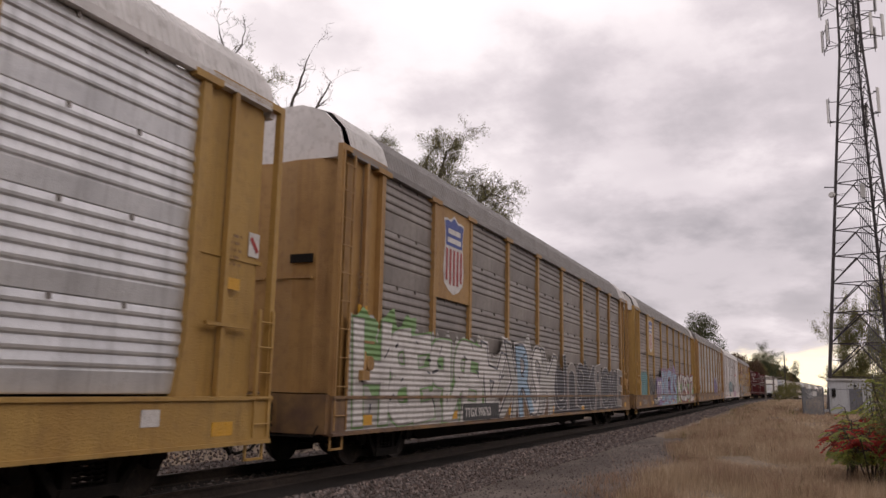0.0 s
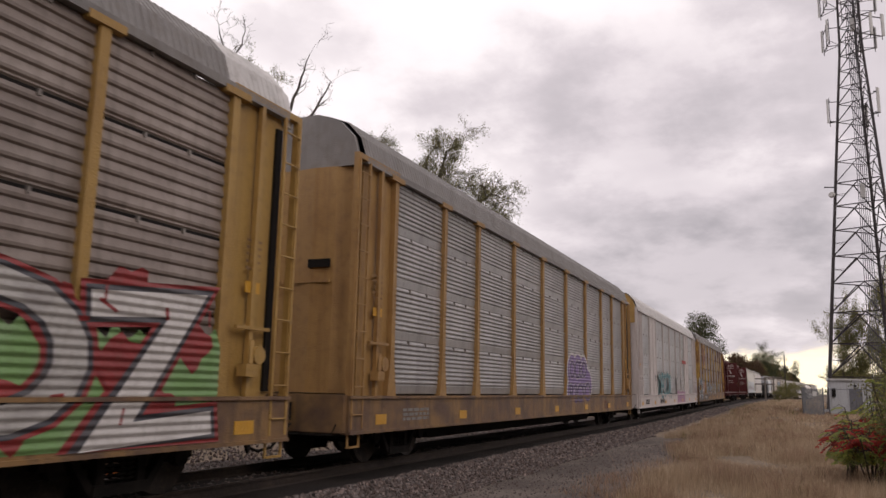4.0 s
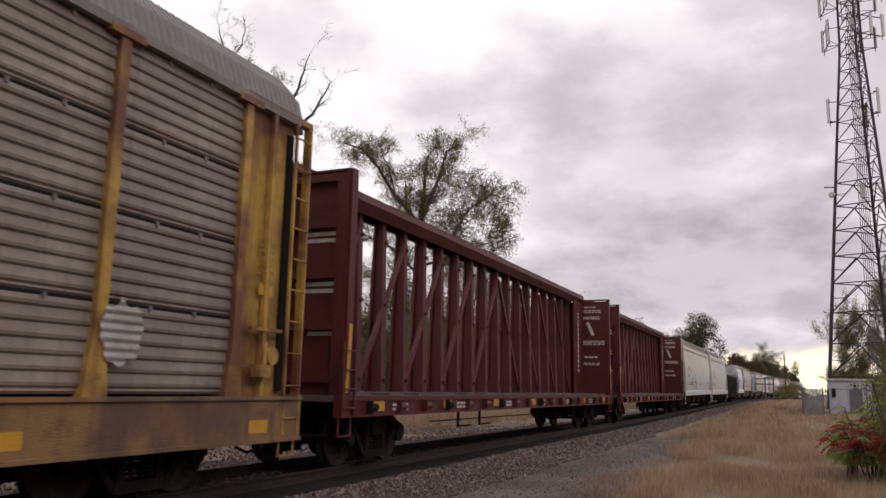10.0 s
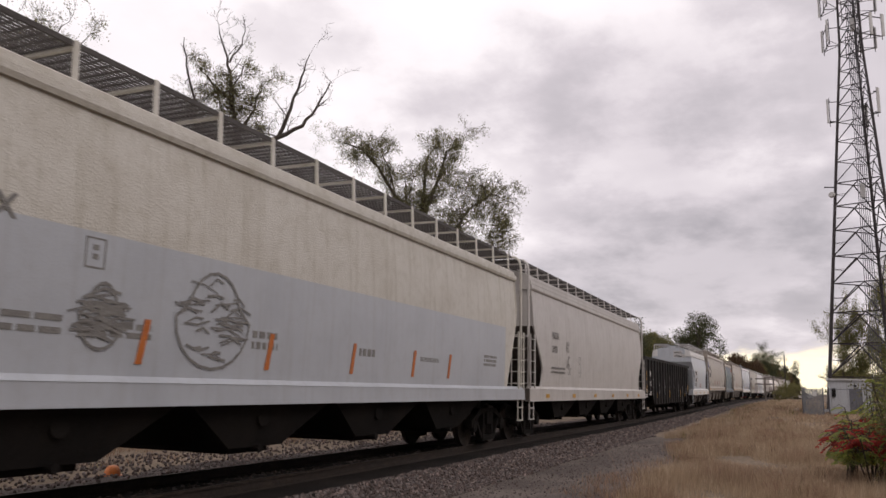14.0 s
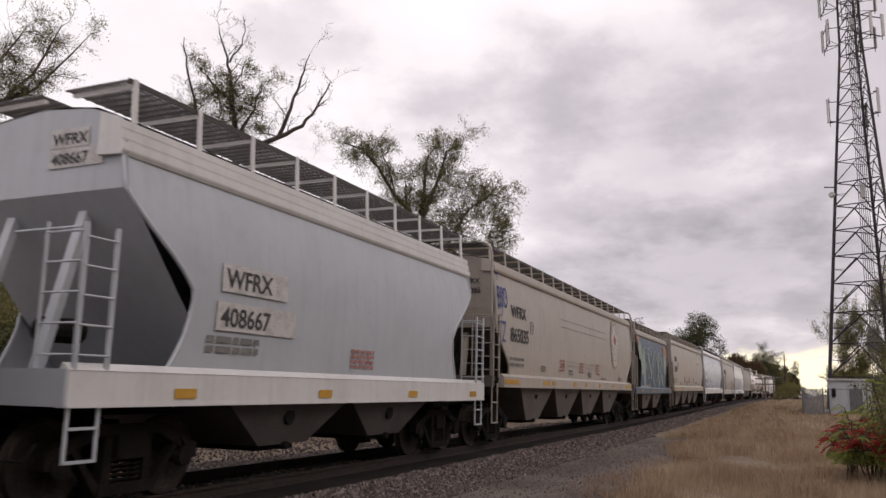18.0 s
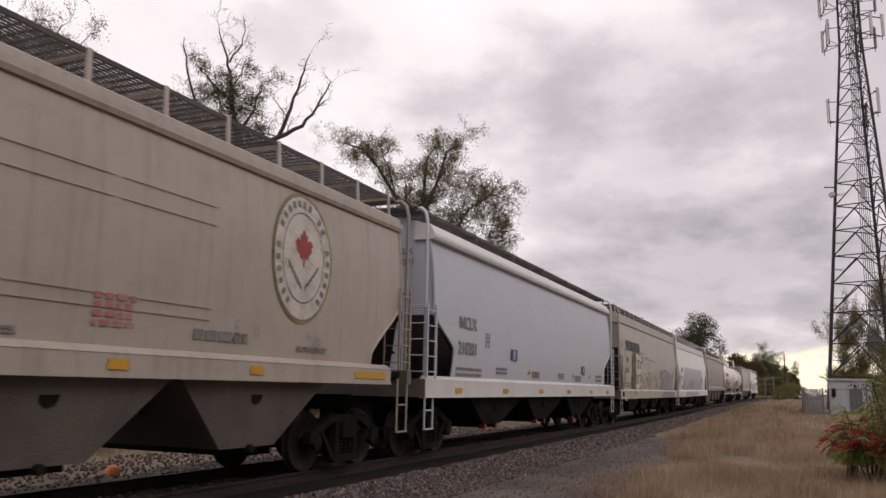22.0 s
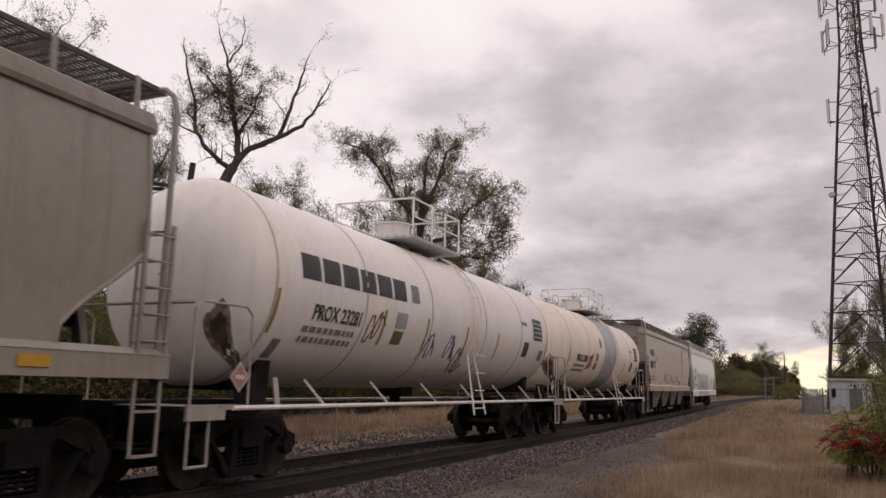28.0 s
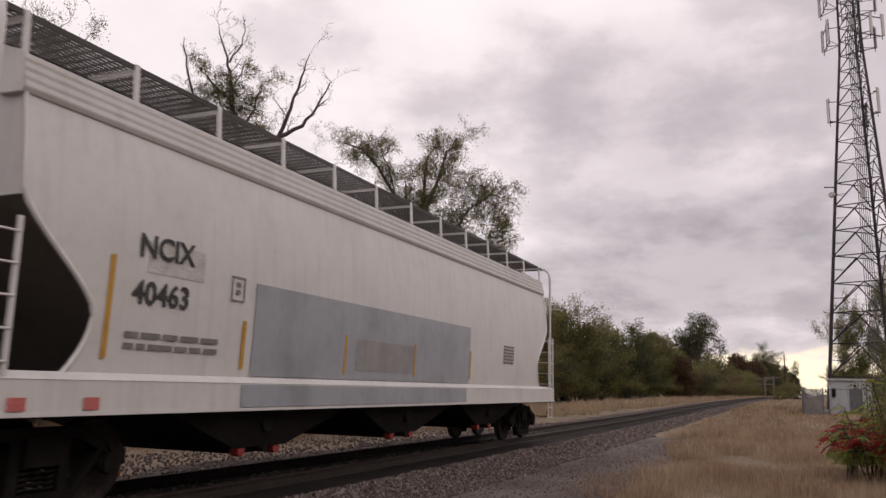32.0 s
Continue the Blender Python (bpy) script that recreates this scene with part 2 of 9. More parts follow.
TRUCK_BLACK = paint("truck_black", (0.012, 0.0105, 0.0098), (0.022, 0.018, 0.016), spec=0.12, rough=0.85, grime=0.35, dirt=(0.026, 0.019, 0.014), scale=4)
# near-black for under-car parts; the darkness beneath the cars is put into it
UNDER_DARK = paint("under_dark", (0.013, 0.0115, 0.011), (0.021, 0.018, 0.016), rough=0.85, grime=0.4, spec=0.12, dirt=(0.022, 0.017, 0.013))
WHEEL_STEEL = paint("wheel_steel", (0.03, 0.025, 0.022), (0.05, 0.038, 0.032), spec=0.2, rough=0.6, metal=0.5, grime=0.4, scale=3)
GRATING = paint("grating", (0.075, 0.066, 0.062), (0.11, 0.10, 0.094), rough=0.6, metal=0.3, grime=0.3)
YELLOW_TAPE = paint("yellow_tape", (0.60, 0.315, 0.03), (0.50, 0.25, 0.03), rough=0.45, grime=0.2)
WHITE_INK = paint("white_ink", (0.62, 0.59, 0.57), rough=0.5, grime=0.3, scale=6)
BLACK_INK = paint("black_ink", (0.03, 0.03, 0.032), (0.05, 0.05, 0.05), rough=0.5, grime=0.15, scale=6)
GREY_INK = paint("grey_ink", (0.20, 0.19, 0.18), (0.26, 0.25, 0.23), rough=0.5, grime=0.3, scale=6)
RED_INK = paint("red_ink", (0.36, 0.04, 0.035), (0.30, 0.036, 0.03), rough=0.5, grime=0.2, scale=6)
PALE_RED = paint("pale_red_ink", (0.42, 0.17, 0.15), (0.45, 0.25, 0.22), rough=0.5, grime=0.2, scale=6)
BLUE_INK = paint("blue_ink", (0.05, 0.075, 0.28), (0.05, 0.08, 0.24), rough=0.5, grime=0.15, scale=6)
SKY_INK = paint("sky_blue_spray", (0.26, 0.38, 0.50), (0.19, 0.29, 0.40), rough=0.5, grime=0.25, scale=2, wave=0.105)
TEAL_INK = paint("teal_spray", (0.07, 0.21, 0.23), (0.05, 0.15, 0.17), rough=0.5, grime=0.2, scale=2, wave=0.105)
PINK_INK = paint("pink_spray", (0.38, 0.20, 0.30), (0.30, 0.16, 0.27), rough=0.5, grime=0.2, scale=2, wave=0.105)
SALMON_INK = paint("salmon_square", (0.60, 0.16, 0.15), (0.52, 0.13, 0.12), rough=0.5, grime=0.2, scale=6)
PURPLE_INK = paint("purple_spray", (0.25, 0.17, 0.36), (0.18, 0.12, 0.28), rough=0.5, grime=0.2, scale=2, wave=0.105)
GREEN_INK = paint("green_spray", (0.16, 0.30, 0.10), (0.2, 0.33, 0.15), rough=0.5, grime=0.25, scale=2, wave=0.105)
PALE_SPRAY = paint("pale_spray", (0.42, 0.40, 0.38), (0.28, 0.26, 0.25), rough=0.5, grime=0.35, scale=2, wave=0.105)
DARK_SPRAY = paint("dark_spray", (0.05, 0.05, 0.06), (0.09, 0.085, 0.09), rough=0.5, grime=0.2, scale=2, wave=0.105)
WHITE_SPRAY = paint("white_spray", (0.60, 0.57, 0.55), (0.47, 0.44, 0.42), rough=0.5, grime=0.3, scale=2, wave=0.105)
RED_SPRAY = paint("red_spray", (0.27, 0.03, 0.03), (0.20, 0.025, 0.025), rough=0.5, grime=0.25, scale=2, wave=0.105)
VIOLET_SPRAY = paint("violet_spray", (0.085, 0.055, 0.14), (0.12, 0.08, 0.18), rough=0.5, grime=0.2, scale=2, wave=0.105)
MAUVE_FLAT = paint("mauve_spray", (0.33, 0.295, 0.31), (0.27, 0.24, 0.265), rough=0.5, grime=0.25, scale=2, bump=0.004)
VIOLET_FLAT = paint("violet_edge", (0.13, 0.095, 0.22), (0.17, 0.13, 0.26), rough=0.5, grime=0.2, scale=2, bump=0.004)
TURQUOISE_FLAT = paint("turquoise_mist", (0.30, 0.42, 0.40), (0.38, 0.42, 0.39), rough=0.5, grime=0.2, scale=3, bump=0.004)
HOPPER_BONE = paint("hopper_bone", (0.56, 0.53, 0.505), (0.50, 0.47, 0.445), rough=0.42, grime=0.25, streak=0.35, dirt=(0.30, 0.26, 0.22), bump=0.004)
HOPPER_IVORY = paint("hopper_ivory", (0.49, 0.455, 0.40), (0.43, 0.395, 0.345), rough=0.45, grime=0.3, streak=0.4, dirt=(0.27, 0.225, 0.175), bump=0.004)
MAROON_INK = paint("maroon_flake", (0.13, 0.04, 0.03), (0.22, 0.07, 0.05), rough=0.6, grime=0.4, scale=3)
OCHRE_SPRAY = paint("ochre_spray", (0.14, 0.11, 0.045), (0.20, 0.165, 0.07), rough=0.5, grime=0.3, scale=2)
ORANGE_INK = paint("orange_paint", (0.55, 0.16, 0.03), (0.45, 0.12, 0.03), rough=0.5, grime=0.3, scale=5)
RAIL_SIDE = paint("rail_rust", (0.030, 0.021, 0.017), (0.045, 0.03, 0.023), rough=0.75, grime=0.4, metal=0.2, scale=4)
RAIL_HEAD = paint("rail_head", (0.06, 0.045, 0.038), rough=0.6, metal=0.3, grime=0.2, scale=4)
TIE_WOOD = paint("tie_wood", (0.075, 0.058, 0.046), (0.11, 0.09, 0.075), rough=0.85, grime=0.4, scale=5, bump=0.03, vary=0.25)
BARK = paint("bark", (0.055, 0.042, 0.035), (0.09, 0.072, 0.06), rough=0.9, grime=0.3, scale=3, bump=0.05)
GALV_TOWER = paint("tower_steel", (0.032, 0.025, 0.028), (0.05, 0.042, 0.045), rough=0.6, metal=0.3, grime=0.3, scale=1.5)
ANTENNA = paint("antenna_white", (0.55, 0.54, 0.53), (0.45, 0.44, 0.43), rough=0.5, grime=0.2)
SHELTER_WHITE = paint("shelter_wall", (0.46, 0.47, 0.49), (0.42, 0.43, 0.45), rough=0.7, grime=0.25, streak=0.3)
POLE_GREY = paint("pole_grey", (0.17, 0.145, 0.13), (0.11, 0.095, 0.085), rough=0.85, grime=0.3, scale=4)
POLE_WOOD = paint("pole_wood", (0.038, 0.028, 0.024), (0.06, 0.047, 0.04), rough=0.9, grime=0.3, scale=4, bump=0.02)


# ---- railway cars: local x runs from the leading end to the trailing end, z = 0 at the rail head; the camera sees the -y side ----
HOPPERS = []
TRAIN = []          # (car, leading end along the track at the start, first and second truck centre)
SPIN = []           # (wheelset, its distance from the car's leading end, car's start)


def lettering(text, size, material, parent, x, y, z, name="lettering", bold=0.0, squeeze=1.0):
    """Words on the -y side of a thing, x and z their lower left corner."""
    c = bpy.data.curves.new(name, "FONT")
    c.body, c.size, c.extrude, c.offset = text, size, 0.002, bold
    c.resolution_u = 3
    tmp = bpy.data.objects.new(name, c)
    me = bpy.data.meshes.new_from_object(tmp)
    bpy.data.objects.remove(tmp)
    bpy.data.curves.remove(c)
    me.materials.clear()
    me.materials.append(material)
    ob = new(name, me)
    ob.parent = parent
    ob.matrix_local = pose(x, y, z, 90, 0, 0) @ Matrix.Diagonal((squeeze, 1, 1, 1))
    return ob


def bars(parent, x, y, z, w, h, rows, material, name="stencil", seed=1, gap=0.35):
    """Lines of small writing, as plain bars."""
    rnd = random.Random(seed)
    b = Build()
    rh = h / rows
    for r in range(rows):
        px = x
        while px < x + w - 0.01:
            ww = min(rnd.uniform(0.08, 0.28) * max(0.5, w), x + w - px)
            zz = z + h - (r + 1) * rh
            b.box(px, px + ww, y - 0.003, y + 0.003, zz, zz + rh * (1 - gap))
            px += ww + 0.05
    return tagged(part(name, b, material, parent), kind="stuff")


def wheel_mesh():
    """A wheelset round the y axis."""
    b = Build()
    prof = [(0.10, 0.67), (0.14, 0.67), (0.17, 0.69), (0.36, 0.685), (0.44, 0.66), (0.505, 0.655), (0.53, 0.675), (0.53, 0.69), (0.502, 0.70), (0.494, 0.79), (0.44, 0.79), (0.36, 0.74), (0.17, 0.755), (0.14, 0.80), (0.10, 0.80)]
    seg = 28
    for sgn in (1, -1):
        rings = []
        for k in range(seg + 1):
            a = 2 * math.pi * k / seg
            rings.append([(r * math.sin(a), sgn * y, r * math.cos(a)) for r, y in (prof if sgn > 0 else prof[::-1])])
        b.loft(rings, closed=False)
        b.tube([(0, sgn * 0.79, 0), (0, sgn * 1.04, 0)], 0.085, 12)
        for k in range(3):
            a = 2 * math.pi * k / 3
            b.tube([(0.055 * math.cos(a), sgn * 1.03, 0.055 * math.sin(a)), (0.055 * math.cos(a), sgn * 1.07, 0.055 * math.sin(a))], 0.014, 6)
    b.tube([(0, -0.68, 0), (0, 0.68, 0)], 0.085, 12)
    return mesh_of(b, "wheelset", WHEEL_STEEL, 40)


def sideframe_mesh():
    """A cast side frame in the x-z plane at y = 0."""
    b = Build()
    top = [(-1.12, 0.60), (-1.12, 0.44), (-0.98, 0.42), (-0.93, 0.56), (-0.74, 0.56), (-0.42, 0.74), (0.42, 0.74), (0.74, 0.56), (0.93, 0.56), (0.98, 0.42), (1.12, 0.44), (1.12, 0.60), (0.62, 0.84), (-0.62, 0.84)]
    b.prism(top[:4] + [(-0.80, 0.72)], 1, -0.08, 0.08)
    b.prism([(1.12, 0.60), (0.80, 0.72), (0.93, 0.56), (0.98, 0.42), (1.12, 0.44)], 1, -0.08, 0.08)
    b.prism([(-0.86, 0.56), (-0.80, 0.72), (-0.56, 0.86), (0.56, 0.86), (0.80, 0.72), (0.86, 0.56), (0.46, 0.74), (-0.46, 0.74)], 1, -0.08, 0.08)
    b.prism([(-0.84, 0.66), (-0.72, 0.60), (-0.36, 0.20), (-0.42, 0.12)], 1, -0.07, 0.07)
    b.prism([(0.84, 0.66), (0.42, 0.12), (0.36, 0.20), (0.72, 0.60)], 1, -0.07, 0.07)
    b.prism([(-0.42, 0.12), (-0.40, 0.24), (0.40, 0.24), (0.42, 0.12)], 1, -0.10, 0.10)
    for s in (-1, 1):
        b.prism([(s * 0.24, 0.24), (s * 0.24, 0.76), (s * 0.34, 0.76), (s * 0.36, 0.24)][::s], 1, -0.07, 0.07)
        b.tube([(s * 0.92, -0.10, 0.457), (s * 0.92, 0.02, 0.457)], 0.12, 12)
    return mesh_of(b, "side_frame", TRUCK_BLACK, 30)


def spring_mesh():
    b = Build()
    for dx in (-0.15, 0.0, 0.15):
        pts = [(dx + 0.06 * math.cos(a * math.pi / 4), 0.06 * math.sin(a * math.pi / 4), 0.24 + a * 0.26 / 40) for a in range(41)]
        b.tube(pts, 0.017, 5)
    return mesh_of(b, "spring", TRUCK_BLACK, 60)


WHEELSET, SIDEFRAME, SPRING = wheel_mesh(), sideframe_mesh(), spring_mesh()


def truck(car, x, start):
    """A two-axle truck under a car: bolster > side frames, springs, wheelsets, brake beams."""
    b = Build()
    b.box(-0.22, 0.22, -1.12, 1.12, 0.54, 0.84).tube([(0, 0, 0.82), (0, 0, 1.16)], 0.2, 14)
    b.box(-0.12, 0.12, -0.75, -0.55, 0.82, 0.98).box(-0.12, 0.12, 0.55, 0.75, 0.82, 0.98)
    t = part("truck", b, TRUCK_BLACK, car, at=pose(x, 0, 0))
    grow = Matrix.Diagonal((1.06, 1.0, WHEEL_R / 0.457, 1))
    for s in (-1, 1):
        part("side_frame", SIDEFRAME, None, t, at=pose(0, s * 0.99, 0) @ grow)
        part("spring", SPRING, None, t, at=pose(0, s * 0.99, 0) @ grow)
    bb = Build()
    for s in (-1, 1):
        bb.bar((s * 0.40, -0.75, 0.36), (s * 0.40, 0.75, 0.36), 0.10, 0.07)
        bb.box(s * 0.42 - 0.03, s * 0.42 + 0.03, -0.82, -0.68, 0.25, 0.55).box(s * 0.42 - 0.03, s * 0.42 + 0.03, 0.68, 0.82, 0.25, 0.55)
    part("brake_beam", bb, TRUCK_BLACK, t)
    for s in (-0.92, 0.92):
        w = part("wheelset", WHEELSET, None, t, at=pose(s, 0, WHEEL_R))
        SPIN.append((w, s, x + s, start))
    return t


def coupler(car, x, s):
    """Drawbar and knuckle at an end; s = -1 leading, 1 trailing; with its air hose and cut lever."""
    b = Build()
    b.box(min(x, x + s * 0.55), max(x, x + s * 0.55), -0.09, 0.09, 0.76, 0.94)
    b.prism([(x + s * 0.45, -0.15), (x + s * 0.80, -0.17), (x + s * 0.86, -0.02), (x + s * 0.70, 0.16), (x + s * 0.45, 0.15)][::s], 2, 0.70, 0.99)
    b.box(min(x - s * 0.3, x), max(x - s * 0.3, x), -0.28, 0.28, 0.66, 1.04)
    part("coupler", b, TRUCK_BLACK, car)
    h = Build()
    h.tube([(x, -0.4, 0.78), (x + s * 0.2, -0.42, 0.66), (x + s * 0.42, -0.33, 0.40), (x + s * 0.62, -0.20, 0.34), (x + s * 0.8, -0.1, 0.44)], 0.026, 7)
    h.tube([(x + s * 0.05, -1.35, 0.80), (x + s * 0.12, -1.3, 0.62), (x + s * 0.14, -0.5, 0.62), (x + s * 0.3, -0.15, 0.9)], 0.014, 6)
    part("air_hose", h, UNDER_DARK, car)


def ladder(car, x0, x1, y, z0, z1, rungs, material, name="ladder"):
    b = Build()
    for x in (x0, x1):
        b.box(x - 0.025, x + 0.025, y - 0.02, y + 0.02, z0, z1)
    for i in range(rungs):
        z = z0 + (i + 0.5) * (z1 - z0) / rungs
        b.tube([(x0, y - 0.03, z), (x1, y - 0.03, z)], 0.013, 6)
    return part(name, b, material, car)


def stirrup(car, x0, x1, y, z0, z1, material, rungs=1):
    b = Build()
    for x in (x0, x1):
        b.box(x - 0.02, x + 0.02, y - 0.012, y + 0.012, z0, z1)
    for i in range(rungs):
        z = z0 + i * (z1 - z0) / max(1, rungs)
        b.box(x0, x1, y - 0.03, y + 0.03, z, z + 0.03)
    return part("step", b, material, car)


def begin(name, label, start, length, trucks, group):
    car = thing(name, label, "freight car", group)
    TRAIN.append((car, start, trucks[0], trucks[1]))
    for t in trucks:
        truck(car, t, start)
    coupler(car, 0.0, -1)
    coupler(car, length, 1)
    return car


def ribbon(b, pts, w, y, lift=0.0003):
    """Flat straight strokes along points on the -y side, each a hair proud of the one before."""
    for k in range(len(pts) - 1):
        (ax, az), (cx, cz) = pts[k], pts[k + 1]
        l = math.hypot(cx - ax, cz - az) or 1e-6
        dx, dz = (cx - ax) / l * w * 0.45, (cz - az) / l * w * 0.45
        ox, oz = -(cz - az) / l * w / 2, (cx - ax) / l * w / 2
        yy = y - lift * (k % 9)
        b.add([(ax - dx + ox, yy, az - dz + oz), (ax - dx - ox, yy, az - dz - oz), (cx + dx - ox, yy, cz + dz - oz), (cx + dx + ox, yy, cz + dz + oz)], [(0, 1, 2, 3)])


def splash(b, cx, cz, rx, rz, y, seed):
    """An uneven flat patch on the -y side."""
    rnd = random.Random(seed)
    n = 26
    w = [1 + rnd.uniform(-0.16, 0.16) for _ in range(n)]
    b.add([(cx + rx * w[k] * math.cos(2 * math.pi * k / n), y, cz + rz * w[k] * math.sin(2 * math.pi * k / n)) for k in range(n)] + [(cx, y, cz)], [(k, (k + 1) % n, n) for k in range(n)])


@functools.lru_cache(maxsize=None)
def glyph(ch, fat):
    """Corners and faces of one sprayed letter, one unit wide and high, its strokes fattened."""
    c = bpy.data.curves.new("glyph", "FONT")
    c.body, c.size, c.offset, c.resolution_u = ch, 1.0, fat, 4
    tmp = bpy.data.objects.new("glyph", c)
    me = bpy.data.meshes.new_from_object(tmp)
    v = [(p.co.x, p.co.y) for p in me.vertices]
    f = [tuple(q.vertices) for q in me.polygons]
    bpy.data.objects.remove(tmp)
    bpy.data.curves.remove(c)
    bpy.data.meshes.remove(me)
    return v, f


def spray_letters(car, text, x0, x1, z0, z1, y, fills, edge, seed, name="graffiti", back=None, glint=None, halo=None, fat=0.016, jumble=False, rim=0.024, floor_z=0.40, top_z=9.0):
    """Sprayed fat letters, crowded side by side on the -y side, with an edge, a halo and a cloud of ground colour. jumble: mirrored and tilted forms that spell nothing."""
    rnd = random.Random(seed)
    h = z1 - z0
    wide = [max(0.32, max(p[0] for p in glyph(ch, 0.0)[0]) - min(p[0] for p in glyph(ch, 0.0)[0])) for ch in text]
    unit, at = (x1 - x0) / sum(wide), x0
    rims, outer, inks = Build(), Build(), [Build() for _ in fills]
    for i, ch in enumerate(text):
        box, _ = glyph(ch, 0.0)
        gx0, gx1 = min(p[0] for p in box), max(p[0] for p in box)
        gz0, gz1 = min(p[1] for p in box), max(p[1] for p in box)
        w = wide[i] * unit
        at += w
        sx, sz = unit * rnd.uniform(0.92, 1.06), h * rnd.uniform(0.84, 1.0) / (gz1 - gz0)
        cx, cz = at - w / 2, (z0 + z1) / 2 + rnd.uniform(-0.05, 0.05) * h
        tilt = rnd.uniform(-0.10, 0.10) * (2.2 if jumble else 1.0)
        flip = -1 if jumble and rnd.random() < 0.5 else 1
        turn = -1 if jumble and rnd.random() < 0.35 else 1
        swell = rnd.uniform(-0.10, 0.18)

        def lay(dst, f_at, yy):
            v, f = glyph(ch, f_at)
            out = []
            for px, pz in v:
                a, c = (px - (gx0 + gx1) / 2) * sx * flip, (pz - (gz0 + gz1) / 2) * sz * turn
                a *= 1 + swell * c / h
                out.append((cx + a + tilt * c, yy, min(top_z, max(floor_z, cz + c - tilt * 0.6 * a))))
            dst.add(out, f if flip * turn > 0 else [q[::-1] for q in f])
        step = 0.0004 * (i % 3)
        if halo:
            lay(outer, fat + rim * 1.9, y + 0.003 - step)
        lay(rims, fat + rim, y - 0.001 - step)
        lay(inks[i % len(fills)], fat, y - 0.005 - step)
    g = tagged(part(name, rims, edge, car, "sprayed graffiti outline"), kind="stuff")
    if halo:
        tagged(part("graffiti_halo", outer, halo, g, "sprayed outer line"), kind="stuff")
    if back:
        cloud = Build()
        for k in range(round((x1 - x0) / 0.4)):
            cx, cz, r = x0 + (k + rnd.random()) * 0.4, rnd.uniform(z0 + 0.1 * h, z1), h * rnd.uniform(0.14, 0.26)
            cloud.add([(cx + r * (1 + 0.25 * math.sin(3 * a + k)) * math.cos(a), y + 0.0085 - 0.0004 * (k % 7), max(floor_z, cz + r * (1 + 0.25 * math.sin(4 * a + k)) * math.sin(a))) for a in [q * math.pi / 8 for q in range(16)]], [tuple(range(16))])
        tagged(part("graffiti_cloud", cloud, back, g, "sprayed ground colour"), kind="stuff")
    if glint:
        spots = Build()
        for k in range(round((x1 - x0) / 0.3)):
            cx, cz = rnd.uniform(x0, x1), rnd.uniform(z0 + 0.1 * h, z1 - 0.1 * h)
            a, l = rnd.uniform(0, 3.1), rnd.uniform(0.08, 0.3)
            ribbon(spots, [(cx, cz), (cx + l * math.cos(a), cz + l * math.sin(a))], rnd.uniform(0.02, 0.06), y - 0.009 - 0.0003 * (k % 9))
        tagged(part("graffiti_stroke", spots, glint, g), kind="stuff")
    for b, m in zip(inks, fills):
        if b.f:
            tagged(part("graffiti_fill", b, m, g, "sprayed fill"), kind="stuff")
    return g


def sprayed_field(car, x0, x1, z0, z1, y, material, seed, label="sprayed block of colour"):
    """A filled patch with a ragged upper edge."""
    rnd = random.Random(seed)
    n = max(6, round((x1 - x0) / 0.12))
    b = Build()
    b.loft([[(x0 + (x1 - x0) * k / n, y, z0) for k in range(n + 1)], [(x0 + (x1 - x0) * k / n, y, z1 + rnd.uniform(-0.14, 0.06) * (z1 - z0)) for k in range(n + 1)]], closed=False)
    return part("graffiti_fill", b, material, car, label)


# -- enclosed auto carriers --
def side_panel_mesh(width, height, material, gap_row, n, part_ridged):
    """A corrugated steel screen, proud ridges on top, a plainer band below."""
    b = Build()
    prof = []
    zr = height * part_ridged
    z_low = height - zr
    prof += [(0.0, 0.012), (0.015, 0.002), (z_low - 0.02, -0.014)]
    for k in range(n):
        z = z_low + k * zr / n
        h = zr / n
        prof += [(z + 0.06 * h, 0.004), (z + 0.20 * h, -0.022), (z + 0.42 * h, -0.026), (z + 0.97 * h, 0.0)]
    prof.append((height - (0.065 if gap_row else 0.012), 0.0))
    b.loft([[(0.0, y, z) for z, y in prof], [(width, y, z) for z, y in prof]], closed=False)
    b.f = [tuple(reversed(q)) for q in b.f]
    return mesh_of(b, "side_panel", material)


def roof_panel_mesh(length, half, z0, z1, material):
    b = Build()
    arc = [(-half, z0 - 0.10), (-half - 0.01, z0), (-half + 0.12, z0 + 0.42 * (z1 - z0)), (-half + 0.42, z0 + 0.76 * (z1 - z0)), (-half + 0.9, z0 + 0.95 * (z1 - z0)), (0, z1)]
    arc += [(-y, z) for y, z in arc[-2::-1]]
    n = round(length / 0.13)
    rings = []
    for k in range(n):
        for u, d in ((0.0, 0.0), (0.45, 0.0), (0.55, 0.016), (0.95, 0.016)):
            rings.append([((k + u) * length / n, y * (1 + d * 0.4), z + d) for y, z in arc])
    rings.append([(length, y, z) for y, z in arc])
    b.loft(rings, closed=False)
    return mesh_of(b, "roof_panel", material)


